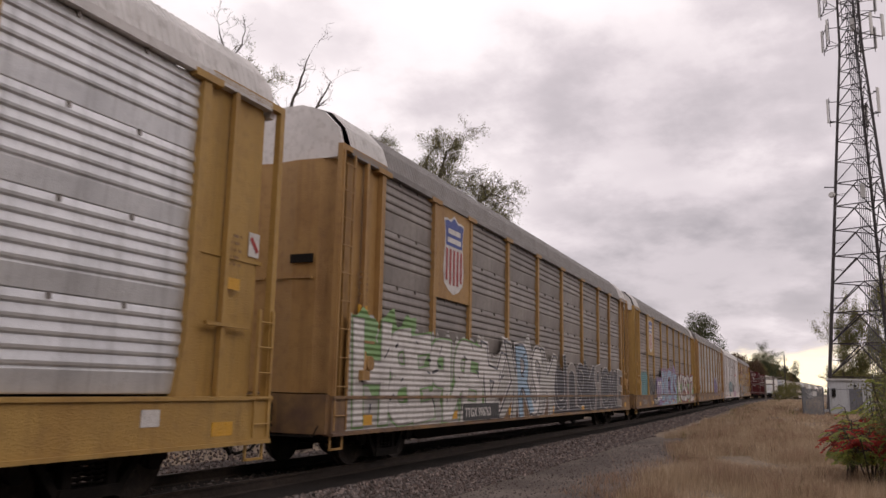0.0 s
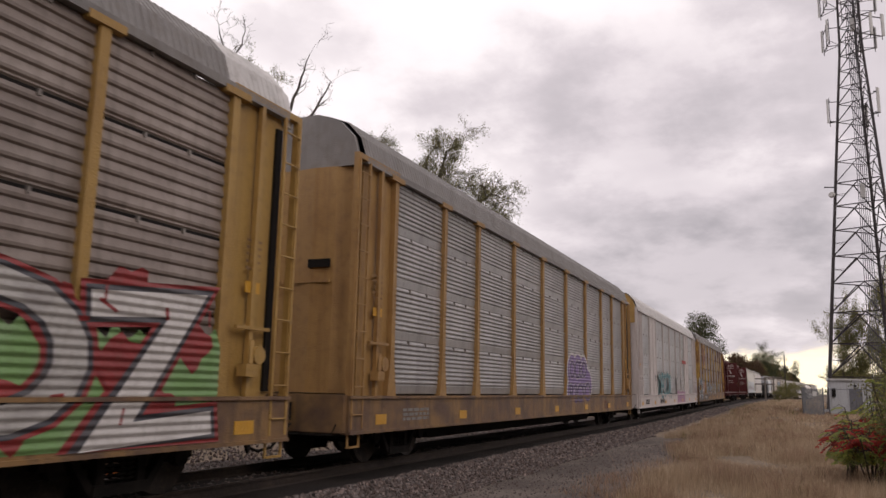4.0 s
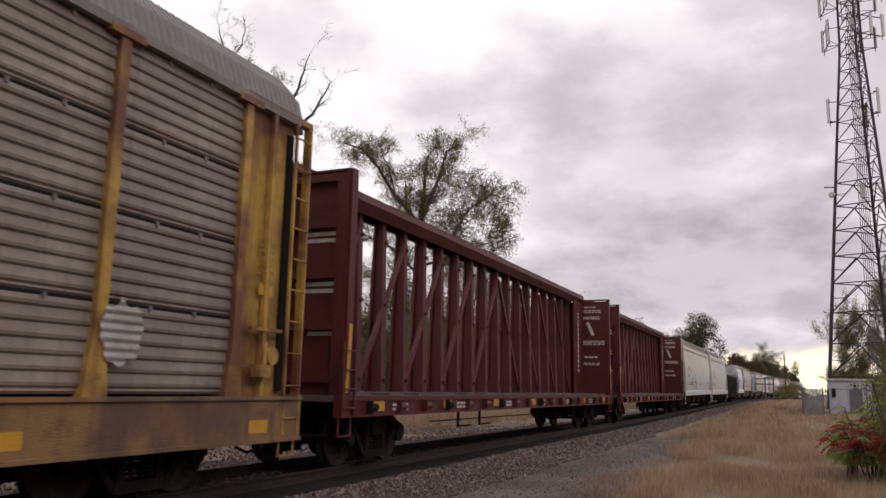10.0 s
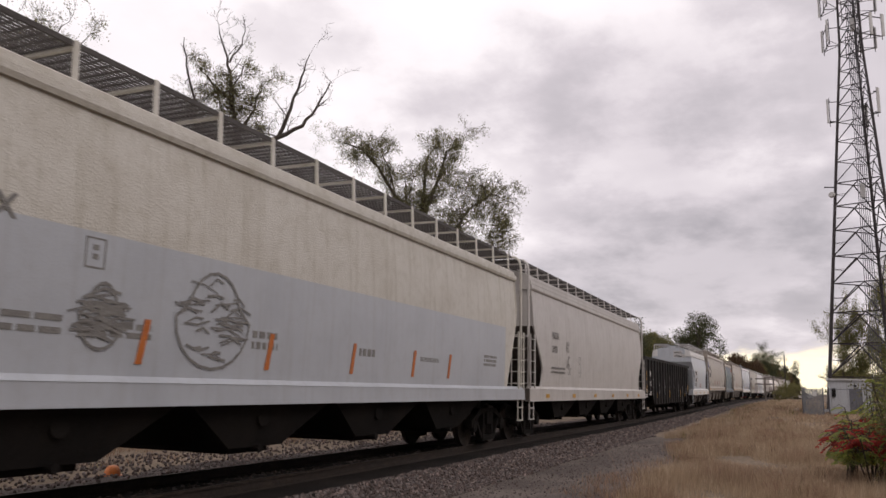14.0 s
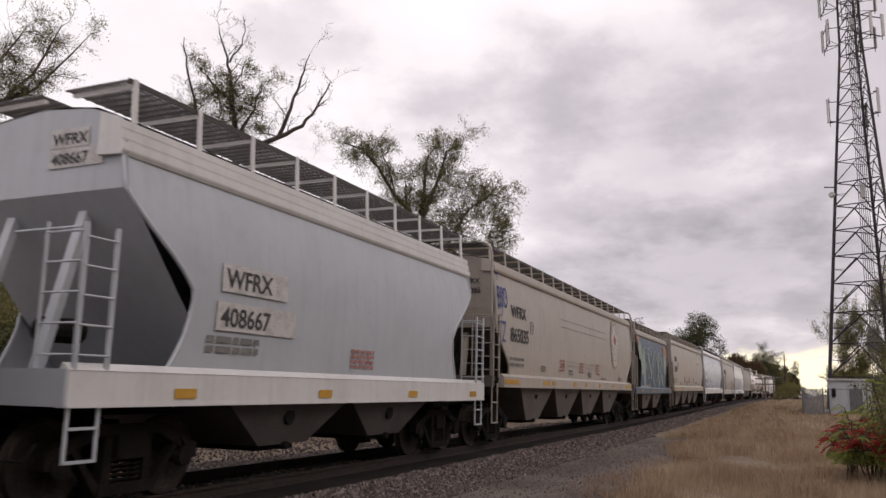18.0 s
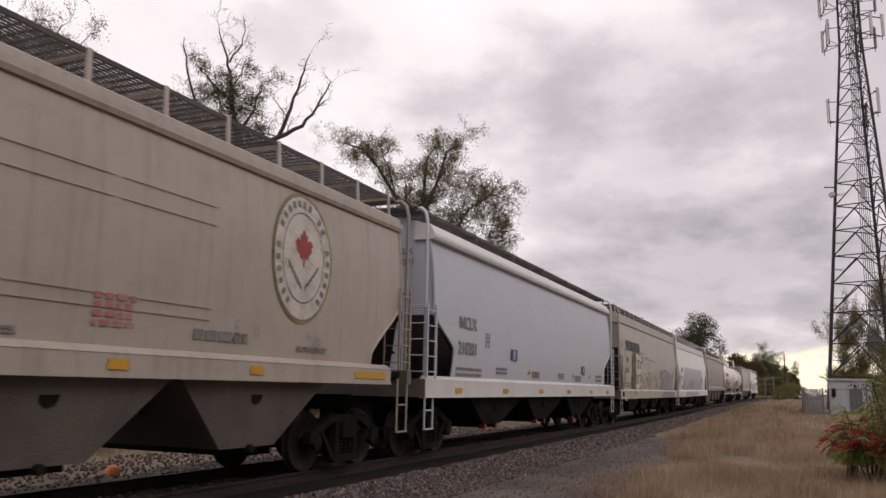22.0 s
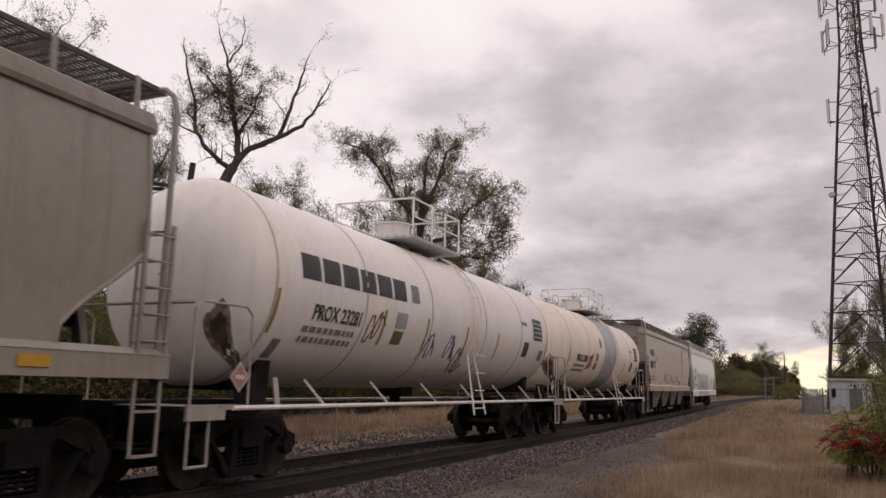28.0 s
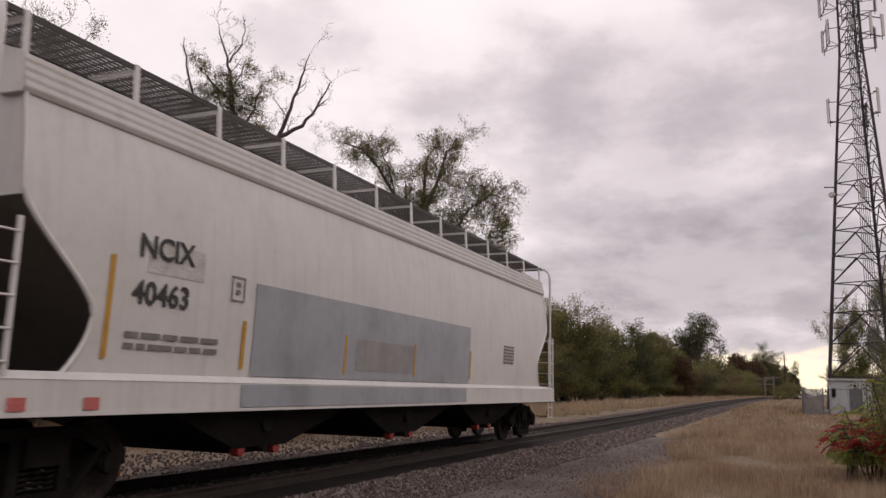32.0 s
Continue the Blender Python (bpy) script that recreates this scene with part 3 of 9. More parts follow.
def auto_rack(start, label, trim, screen, roof, end_roof, gap_row=False, white=False, logo=None, tall_ladder=True, ridges=(5, 0.74), wide_ends=False):
    L, HW, Z0, Z1, ZE, ZR = 26.4, 1.42, 0.33, 0.98, 5.20, 6.25
    car = begin("auto_rack", label, start, L, (2.9, L - 2.9), "auto carriers of the train")
    sill_m = trim if white or trim == RACK_YELLOW_NEW and not logo else RACK_SILL
    for s in (-1, 1):
        b = Build()
        y = s * HW
        b.prism([(y - 0.1, Z0), (y + 0.1, Z0), (y + 0.1, Z0 + 0.05), (y + 0.06, Z0 + 0.05), (y + 0.06, Z1 - 0.05), (y + 0.1, Z1 - 0.05), (y + 0.1, Z1), (y - 0.1, Z1), (y - 0.1, Z1 - 0.05), (y - 0.06, Z1 - 0.05), (y - 0.06, Z0 + 0.05), (y - 0.1, Z0 + 0.05)], 0, 0.15, L - 0.15)
        part("side_sill", b, sill_m, car)
    b = Build()
    b.box(0.1, L - 0.1, -HW + 0.1, HW - 0.1, Z1 - 0.12, Z1 - 0.03)
    b.box(0.0, L, -0.38, 0.38, 0.55, Z1 - 0.13)
    # belly of the centre sill, deepened to stand in for shade under the car
    b.prism([(4.4, 0.56), (5.4, 0.0), (L - 5.4, 0.0), (L - 4.4, 0.56)], 1, -0.6, 0.6)
    for k in range(14):
        x = 1.0 + k * (L - 2) / 13
        b.box(x - 0.05, x + 0.05, -HW + 0.08, HW - 0.08, 0.66, Z1 - 0.14)
    part("underframe", b, UNDER_DARK, car)
    b = Build()
    b.tube([(L * 0.42, -0.7, 0.72), (L * 0.47, -0.7, 0.72)], 0.18, 12)
    part("air_tank", b, UNDER_DARK, car)
    part("valve_box", Build().box(L * 0.5, L * 0.53, -0.9, -0.5, 0.5, 0.85), UNDER_DARK, car)
    b = Build()
    for sx in (0.05, L - 0.23):
        b.box(sx, sx + 0.18, -HW, HW, 0.36, 1.0)
    pieces("end_sill", b, sill_m, car)
    # decks inside
    for z in (2.45, 3.85):
        part("deck", Build().box(0.6, L - 0.6, -HW + 0.16, HW - 0.16, z, z + 0.05), UNDER_DARK, car)
    edge = 1.9 if wide_ends else 1.75
    posts = [1.75, 4.2, 6.3, 9.1, 11.9, 14.7, 17.5, 20.2, 22.3, L - 1.75] if not (wide_ends or white) else [1.75, 4.2, 6.3, 9.1, 11.9, 14.7, 17.2, 19.2, 21.35, L - 1.92] if white else [edge, 5.0, 8.3, 11.6, 14.8, 18.1, 21.4, L - edge]
    rows = 4
    h = (ZE - Z1 - 0.06) / rows
    screens = {}
    for s in (-1, 1):
        for i in range(len(posts) - 1):
            a, c = posts[i] + 0.04, posts[i + 1] - 0.04
            if white and i in (1, 7):
                b = Build()
                b.box(a, c, s * (HW - 0.03) - 0.03, s * (HW - 0.03) + 0.03, Z1, ZE)
                b.box((a + c) / 2 - 0.03, (a + c) / 2 + 0.03, s * HW - 0.03, s * HW + 0.03, Z1, ZE)
                for zz in (1.55, 2.6, 3.2, 4.0, 4.3):
                    for xx in (a + 0.15, (a + c) / 2 - 0.15, (a + c) / 2 + 0.15, c - 0.15):
                        b.box(xx - 0.02, xx + 0.02, s * HW - 0.025, s * HW + 0.025, zz, zz + 0.04)
                part("door_leaf", b, trim, car, "plain white door leaf with bolts")
                continue
            key = round(c - a, 2)
            if s < 0:
                if key not in screens:
                    screens[key] = side_panel_mesh(c - a, h, screen, gap_row, *ridges)
                for r in range(rows):
                    if logo and i == 1 and r >= 2:
                        continue
                    part("side_panel", screens[key], None, car, at=pose(a, -(HW - 0.06), Z1 + 0.03 + r * h))
            else:
                part("side_panel", Build().box(a, c, HW - 0.09, HW - 0.05, Z1, ZE), screen, car)
        for i, p in enumerate(posts):
            b = Build()
            w = 0.075 if not white else 0.06
            y0, y1 = s * (HW - 0.10), s * (HW + 0.035)
            if white and i not in (1, 2, 7, 8):
                w = 0.045
            b.prism([(p - w * 2.4, Z1), (p + w * 2.4, Z1), (p + w, Z1 + 0.75), (p + w, ZE + 0.02), (p - w, ZE + 0.02), (p - w, Z1 + 0.75)], 1, min(y0, y1), max(y0, y1))
            if not white:
                b.box(p - 0.27, p + 0.27, min(y0, y1) - 0.03, max(y0, y1) + 0.03, ZE - 0.07, ZE + 0.03)
            part("post", b, trim, car)
        b = Build()
        b.box(0.5, L - 0.5, s * (HW - 0.02) - 0.07, s * (HW - 0.02) + 0.05, ZE - 0.02, ZE + 0.10)
        part("top_rail", b, roof, car)
    # solid dark strips stand in for the shade inside the gaps between rows
    for r in range(1, rows if gap_row else 1):
        part("row_gap", Build().box(posts[0], posts[-1], -HW + 0.050, -HW + 0.056, Z1 + r * h - 0.035, Z1 + r * h + 0.03), UNDER_DARK, car, "dark strip painted as the shade in the gap between rows of screens")
    # bolt studs along the screens
    b = Build()
    for i in range(len(posts) - 1):
        if white and i in (1, 7):
            continue
        for r in range(1, rows + 1):
            for u in (0.33, 0.66):
                x = posts[i] + u * (posts[i + 1] - posts[i])
                z = Z1 + 0.03 + r * h - 0.05
                b.box(x - 0.018, x + 0.018, -HW + 0.015, -HW + 0.06, z - 0.02, z + 0.05)
    tagged(part("screen_clip", b, GALV_DULL, car), kind="stuff")
    # roof sheets
    n = 18
    rl = (L - 1.0) / n
    rm, re = roof_panel_mesh(rl, HW, ZE + 0.1, ZR, roof), roof_panel_mesh(rl, HW, ZE + 0.1, ZR, end_roof)
    for k in range(n):
        part("roof_panel", re if k in (0, n - 1) else rm, None, car, at=pose(0.5 + k * rl, 0, 0))
    # ends: hooked doors, white above, with corner posts and ladders
    for s, x in ((-1, 0.35), (1, L - 0.35)):
        b = Build()
        arc = [(-HW + 0.05, 5.12), (-HW + 0.05, ZE + 0.1), (-HW + 0.16, ZE + 0.48), (-HW + 0.45, ZE + 0.78), (-0.5, ZR - 0.08), (0.5, ZR - 0.08), (HW - 0.45, ZE + 0.78), (HW - 0.16, ZE + 0.48), (HW - 0.05, ZE + 0.1), (HW - 0.05, 5.12)]
        b.prism(arc, 0, x - 0.05, x + 0.05)
        part("end_gable", b, end_roof if not white else RACK_YELLOW_NEW, car, "pale end sheet above the doors")
        if white:
            g = Build().box(min(x + s * 0.05, x + s * 0.13), max(x + s * 0.05, x + s * 0.13), -HW + 0.05, HW - 0.05, 4.55, 5.3)
            part("end_hood", g, RACK_YELLOW_NEW, car, "yellow hood over the end doors")
            for sy in (-1, 1):
                part("end_recess", Build().box(min(x, x + s * 0.12), max(x, x + s * 0.12), min(sy * 0.62, sy * 1.12), max(sy * 0.62, sy * 1.12), 1.1, 4.55), GRATING, car, "dark grey recess of the end door")
        for sy in (-1, 1):
            d = Build()
            pts = [(x + s * 0.03, sy * 0.02), (x + s * 0.10, sy * 0.5), (x + s * 0.06, sy * 0.95), (x - s * 0.12, sy * (HW - 0.10))]
            d.loft([[(px, py, z) for px, py in pts] + [(px - s * 0.05, py, z) for px, py in pts[::-1]] for z in (1.02, 5.12)])
            door = part("end_door", d, trim if not white else RACK_WHITE, car)
            part("door_rib", Build().bar((x + s * 0.09, sy * 0.1, 3.0), (x + s * 0.10, sy * 0.9, 3.0), 0.03, 0.05), trim if not white else RACK_WHITE, door)
            part("door_slot", Build().box(min(x + s * 0.08, x + s * 0.125), max(x + s * 0.08, x + s * 0.125), min(sy * 0.45, sy * 0.9), max(sy * 0.45, sy * 0.9), 3.25, 3.4), UNDER_DARK, door)
        for sy in (-1, 1):
            b = Build()
            lo, hi = (0.55, edge - 0.05) if s < 0 else (L - edge + 0.05, L - 0.55)
            b.box(lo, hi, sy * (HW - 0.10) - 0.03, sy * (HW - 0.10) + 0.03, Z1, ZE)
            b.box(lo + 0.52, lo + 0.60, sy * HW - 0.05, sy * HW + 0.03, Z1, ZE)
            b.box(lo + 0.2, hi - 0.2, sy * HW - 0.075, sy * HW - 0.02, 1.9, 1.95)
            part("corner_panel", b, trim, car)
            b = Build()
            cx = 0.22 if s < 0 else L - 0.22
            b.box(cx - 0.05, cx + 0.05, sy * HW - 0.05, sy * HW + 0.05, 0.42, ZE + 0.12)
            b.box(min(cx, cx - s * 1.6), max(cx, cx - s * 1.6), sy * HW - 0.05, sy * HW + 0.07, ZE + 0.02, ZE + 0.12)
            part("corner_post", b, trim, car)
            if tall_ladder:
                ladder(car, min(cx, cx - s * 0.38), max(cx, cx - s * 0.38), sy * (HW + 0.05), 0.42, ZE, 10, trim)
            else:
                ladder(car, min(cx, cx - s * 0.32), max(cx, cx - s * 0.32), sy * (HW + 0.07), 0.42, 2.2, 5, trim)
            stirrup(car, min(cx, cx - s * 0.38), max(cx, cx - s * 0.38), sy * HW, 0.10, 0.42, trim)
            if white or wide_ends or s < 0:
                continue
            gx = L - 0.70
            # a solid dark strip stands in for the shade in this gap
            part("end_gap", Build().box(gx, gx + 0.13, sy * (HW - 0.05) - 0.03, sy * (HW - 0.05) + 0.03, 1.05, 5.0), UNDER_DARK, car, "dark strip painted as the shade in the gap between end door and side")
        b = Build()
        hx = (1.15 if s < 0 else L - 1.15)
        b.box(hx - 0.2, hx + 0.06, -HW - 0.16, -HW, 1.25, 1.42).bar((hx - 0.02, -HW - 0.1, 1.42), (hx + 0.05, -HW - 0.05, 1.75), 0.05)
        b.tube([(hx + 0.12, -HW - 0.06, 1.55), (hx + 0.12, -HW - 0.14, 1.55)], 0.13, 12)
        if not wide_ends:
            part("hand_brake", b, trim, car)
        else:
            gx = hx + s * 0.55
            part("end_rib", Build().box(min(hx - 0.75, hx + 0.75), max(hx - 0.75, hx + 0.75), -HW + 0.05, -HW + 0.10, 2.85, 2.91), trim, car)
            sign = part("end_sign", Build().box(gx - 0.12, gx + 0.12, -HW + 0.055, -HW + 0.065, 2.95, 3.3), WHITE_INK, car, "white sign with a red slash")
            part("sign_slash", Build().bar((gx - 0.08, -HW + 0.05, 3.22), (gx + 0.08, -HW + 0.05, 3.03), 0.06, 0.008, up=(0, 1, 0)), RED_INK, sign)
            part("sill_plate", Build().box(hx - 1.5, hx - 1.2, -HW - 0.067, -HW - 0.06, Z0 + 0.3, Z0 + 0.5), WHITE_INK, car, "small white plate")
    # reflectors along the sill
    for k in range(7):
        x = 1.1 + k * (L - 2.5) / 6
        part("reflector", Build().box(x, x + 0.42, -HW - 0.067, -HW - 0.06, Z0 + 0.14, Z0 + 0.32), YELLOW_TAPE, car)
    bars(car, 2.2, -HW - 0.065, Z0 + 0.18, 1.2, 0.26, 3, GREY_INK if not white else UNDER_DARK, seed=int(start) + 7)
    for hx in (0.95, L - 1.3):
        bars(car, hx, -HW + 0.062 - 0.07, 2.75, 0.34, 0.5, 5, RACK_SILL, seed=int(start) + 11, gap=0.6)
        part("notice_plate", Build().box(hx, hx + 0.34, -HW + 0.052 - 0.07, -HW + 0.06 - 0.07, 2.42, 2.58), YELLOW_TAPE, car)
    if logo:
        a, c = posts[1] + 0.05, posts[2] - 0.05
        z0 = Z1 + 0.03 + 2 * h
        pl = part("emblem_board", Build().box(a, c, -HW - 0.015, -HW + 0.02, z0, ZE - 0.03), trim, car)
        cx, bz, wz = (a + c) / 2, z0 + 0.22, ZE - z0 - 0.42
        hw = 0.55

        def shield(grow, y):
            o = [(-1, 0.92), (-0.72, 0.94), (-0.40, 0.93), (0, 1.0), (0.40, 0.93), (0.72, 0.94), (1, 0.92), (0.88, 0.78), (0.86, 0.6), (1.0, 0.3), (0.9, 0.12), (0.5, 0.03), (0, -0.02), (-0.5, 0.03), (-0.9, 0.12), (-1.0, 0.3), (-0.86, 0.6), (-0.88, 0.78)]
            return [(cx + px * (hw + grow), y, bz + pz * wz + (grow if pz > 0.5 else -grow)) for px, pz in o]
        if logo == "flaked":
            part("shield", Build().add(shield(0.0, -HW - 0.020), [tuple(range(18))]), MAROON_INK, pl, "flaked maroon shield")
        else:
            part("shield", Build().add(shield(0.05, -HW - 0.019), [tuple(range(18))]), WHITE_INK, pl, "white-edged shield")
            o = shield(0.0, -HW - 0.024)
            top = o[0:9] + o[16:18]
            part("shield_field", Build().add(top, [tuple(range(len(top)))]), BLUE_INK, pl, "blue field with two pale bars")
            bb = Build()
            for zz, w in ((0.80, 0.36), (0.68, 0.40)):
                bb.box(cx - w, cx + w, -HW - 0.029, -HW - 0.026, bz + (zz - 0.035) * wz, bz + (zz + 0.035) * wz)
            part("shield_bar", bb, WHITE_INK, pl)
            for k in range(5 if logo == "bright" else 4):
                px = cx - 0.42 + k * 0.21
                zl = bz + (0.08 if abs(px - cx) < 0.3 else 0.13) * wz
                part("shield_stripe", Build().box(px - 0.05, px + 0.05, -HW - 0.029, -HW - 0.026, zl, bz + 0.56 * wz), RED_INK if logo == "bright" else PALE_RED, pl)
    return car


# -- covered hoppers --
def hopper(start, L, label, body, sill, eave=4.2, sill_z=(0.82, 1.18), bays=4, board_posts=1.2, ends=(0.45, 0.08, 1.1, 0.0), inset=0.5, under=None, bulge=0.10, band=None, caps=None, dark=None, board_up=0.66, ribs=0, end_tone=None, tall_post=True, tape=((1.6, 0.38), (4.8, 0.38), (8.0, 0.38), (11.2, 0.38), (14.4, 0.38), (17.2, 0.38)), truck_in=1.5, sill_in=0.05, end_low=None, bracket=None):
    """A covered hopper: side sheets with cut-away ends, slope sheets, roof, running boards, outlets, ladders."""
    HW = 1.60
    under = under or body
    # dark: slope sheets and end sills, with the shade at the ends painted in
    dark, end_tone = dark or HOPPER_UNDER, end_tone or body
    car = begin("covered_hopper", label, start, L, (truck_in, L - 1.5), "covered hoppers of the train")
    z0, z1 = sill_z
    u0, u1, deep, back = ends

    def cut(z):
        """How far the side sheet is cut back from the end, by height."""
        u = (z - z1) / (eave - z1)
        k = max(0.0, min(1.0, (u0 - u) / (u0 - u1)))
        return inset + deep * (0.6 * k + 0.4 * k * k * (3 - 2 * k)) - back * max(0.0, (u1 - u) / max(u1, 0.01)) ** 2

    rows = 22
    for s in (-1, 1):
        b = Build()
        rings = []
        for i in range(rows + 1):
            z = z1 + (eave - z1) * i / rows
            u = i / rows
            y = s * (HW - 0.07 - bulge * (2 * u - 1) ** 2 * (1.0 if u > 0.5 else 0.35))
            c = cut(z)
            rings.append([(c + (L - 2 * c) * k / 24, y, z) for k in range(25)])
        b.loft(rings if s > 0 else [r[::-1] for r in rings], closed=False)
        part("side_sheet", b, body, car, smooth=50)
        edge = Build()
        for e in (0, 24):
            edge.tube([r[e] for r in rings], 0.03, 6)
        pieces("end_edge", edge, body, car)
        b = Build()
        y = s * HW
        b.prism([(y - s * 0.16, z0 - 0.01), (y + s * 0.012, z0 - 0.01), (y + s * 0.012, z0 + 0.03), (y, z0 + 0.03), (y, z1 - 0.02), (y + s * 0.008, z1 - 0.02), (y - s * 0.10, z1 + 0.06), (y - s * 0.14, z1)][::s], 0, sill_in, L - sill_in)
        part("side_sill", b, sill, car)
        # eave band: smooth, or stepped in ribs
        yb = s * (HW - 0.07 - bulge)
        if ribs:
            hb = 0.42 if ribs > 1 else 0.32
            prof = [(yb + s * 0.03, eave - 0.04)] if ribs > 1 else [(yb - s * 0.02, eave - 0.03), (yb + s * 0.12, eave - 0.01)]
            for k in range(ribs if ribs > 1 else 0):
                za, zb, yo = eave + k * hb / ribs, eave + (k + 1) * hb / ribs, yb - s * 0.10 * k / ribs
                prof += [(yo + s * 0.055, za), (yo + s * 0.06, za + 0.02), (yo + s * 0.055, zb - 0.035), (yo + s * 0.02, zb - 0.025)]
            if ribs == 1:
                prof += [(yb + s * 0.14, eave + 0.05), (yb + s * 0.13, eave + 0.12), (yb + s * 0.01, eave + hb)]
            prof += [(yb - s * 0.16, eave + hb + 0.03), (yb - s * 0.35, eave + hb + 0.10), (yb - s * 0.35, eave - 0.02)]
        else:
            hb = 0.22
            prof = [(yb + s * 0.05, eave - 0.05), (yb + s * 0.075, eave + 0.01), (yb + s * 0.07, eave + 0.10), (yb + s * 0.02, eave + 0.115), (yb + s * 0.01, eave + 0.21), (yb - s * 0.12, eave + 0.28), (yb - s * 0.3, eave + 0.33), (yb - s * 0.3, eave - 0.02)]
        b = Build()
        b.prism(prof[::s], 0, inset - 0.06, L - inset + 0.06)
        part("eave_band", b, band or body, car)
    # roof
    zr = eave + hb
    prof = [(-(HW - 0.4), zr + 0.06), (-0.9, zr + 0.18), (-0.3, zr + 0.26), (0.3, zr + 0.26), (0.9, zr + 0.18), (HW - 0.4, zr + 0.06)]
    b = Build()
    b.loft([[(x, y, z) for y, z in prof] for x in (inset, L - inset)], closed=False)
    b.f = [tuple(reversed(q)) for q in b.f]
    part("roof", b, band or body, car)
    b = Build()
    b.box(1.2, L - 1.2, -0.3, 0.3, zr + 0.24, zr + 0.36)
    for k in range(round((L - 2.4) / 1.1)):
        x = 1.4 + k * 1.1
        b.bar((x, -0.36, zr + 0.37), (x, 0.36, zr + 0.37), 0.05, 0.04)
    tagged(part("hatch", b, body, car), kind="stuff")
    # running boards on brackets
    zt, xs = eave + board_up, 0.12 if tall_post else inset + 0.1
    for s in (-1, 1):
        b = Build()
        for k in range(15):
            y = s * (0.24 + k * 0.072)
            b.box(xs, L - xs, y - 0.0065, y + 0.0065, zt - 0.026, zt)
        m = round((L - 2 * xs) / 0.16)
        for k in range(m + 1):
            x = xs + k * (L - 2 * xs) / m
            b.box(x - 0.010, x + 0.010, min(s * 0.21, s * 1.25), max(s * 0.21, s * 1.25), zt - 0.030, zt - 0.005)
        b.box(xs, L - xs, s * 1.25 - 0.012, s * 1.25 + 0.012, zt - 0.05, zt + 0.012)
        tagged(part("running_board", b, GRATING, car, "dark steel grating"), kind="stuff")
        n = round((L - 1.2) / board_posts)
        for k in range(n + 1):
            x = max(0.6, xs + 0.1) + k * (L - 2 * max(0.6, xs + 0.1)) / n
            bb = Build()
            bb.bar((x, s * 1.30, zr - 0.08), (x, s * 1.262, zt + 0.02), 0.075, 0.03, up=(0, 1, 0))
            bb.box(x - 0.03, x + 0.03, min(s * 0.25, s * 1.26), max(s * 0.25, s * 1.26), zt - 0.075, zt - 0.037)
            part("bracket", bb, bracket or band or body, car)
    for x in (0.02, L - 0.5) if tall_post else ():
        b = Build()
        for k in range(6):
            b.box(x + k * 0.09, x + k * 0.09 + 0.02, -1.2, 1.2, zt - 0.03, zt)
        for y in (-1.2, -0.6, 0, 0.6, 1.18):
            b.box(x, x + 0.47, y, y + 0.02, zt - 0.025, zt - 0.005)
        tagged(part("end_running_board", b, GRATING, car), kind="stuff")
    # ends
    for s in (-1, 1):
        X = (lambda v: v) if s < 0 else (lambda v: L - v)
        zc = z1 + (eave - z1) * (end_low or u0)
        b = Build()
        xe = X(inset + 0.01)
        q = [(xe, -(HW - 0.1), zc), (xe, HW - 0.1, zc), (xe, HW - 0.18, eave + 0.1), (xe, HW - 0.3, zr + 0.02), (xe, 0.8, zr + 0.18), (xe, 0, zr + 0.26), (xe, -0.8, zr + 0.18), (xe, -(HW - 0.3), zr + 0.02), (xe, -(HW - 0.18), eave + 0.1)]
        b.add(q, [tuple(range(9))] if s < 0 else [tuple(reversed(range(9)))])
        part("end_sheet", b, end_tone, car)
        for yy in (0.25, 1.25) if tall_post else ():
            part("end_stiffener", Build().box(min(X(inset - 0.1), xe), max(X(inset - 0.1), xe), yy - 0.06, yy + 0.06, zc, eave + 0.1), body, car)
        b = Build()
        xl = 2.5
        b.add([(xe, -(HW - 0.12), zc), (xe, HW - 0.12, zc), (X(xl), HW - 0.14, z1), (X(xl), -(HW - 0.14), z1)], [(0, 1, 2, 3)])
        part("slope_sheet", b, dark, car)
        part("end_platform", Build().box(min(X(0.05), X(2.2)), max(X(0.05), X(2.2)), -HW + 0.17, HW - 0.17, z1 - 0.14, z1 - 0.05), UNDER_DARK, car)
        part("end_sill", Build().box(min(X(0.02), X(0.2)), max(X(0.02), X(0.2)), -HW + 0.01, HW - 0.01, z0, z1 - 0.01), dark, car)
        for yy in (-0.62, 0.62):
            part("slope_brace", Build().bar((X(0.45), yy, z1 - 0.05), (X(inset + 0.25), yy, zc - 0.1), 0.14, 0.1), body, car)
        for sy in (-1, 1):
            ladder(car, min(X(0.12), X(0.55)), max(X(0.12), X(0.55)), sy * (HW - 0.02), z1 - 0.02, z1 + 1.55, 5, end_tone)
            b = Build()
            yo = sy * (HW - 0.09)
            b.tube([(X(0.16), yo, z1 - 0.03), (X(0.16), yo, zt - 0.32), (X(0.17), sy * 1.46, zt - 0.12), (X(0.19), sy * 1.34, zt - 0.02), (X(0.24), sy * 1.2, zt - 0.02)], 0.038, 8)
            if tall_post:
                part("corner_post", b, end_tone, car, smooth=60)
            b = Build()
            b.tube([(X(0.1), sy * 1.02, z1 - 0.02), (X(0.1), sy * 1.02, z1 + 1.58)], 0.022, 6)
            for k in range(5):
                b.tube([(X(0.1), sy * (HW - 0.03), z1 + 0.14 + k * 0.33), (X(0.1), sy * 1.02, z1 + 0.14 + k * 0.33)], 0.014, 6)
            part("end_ladder", b, end_tone, car)
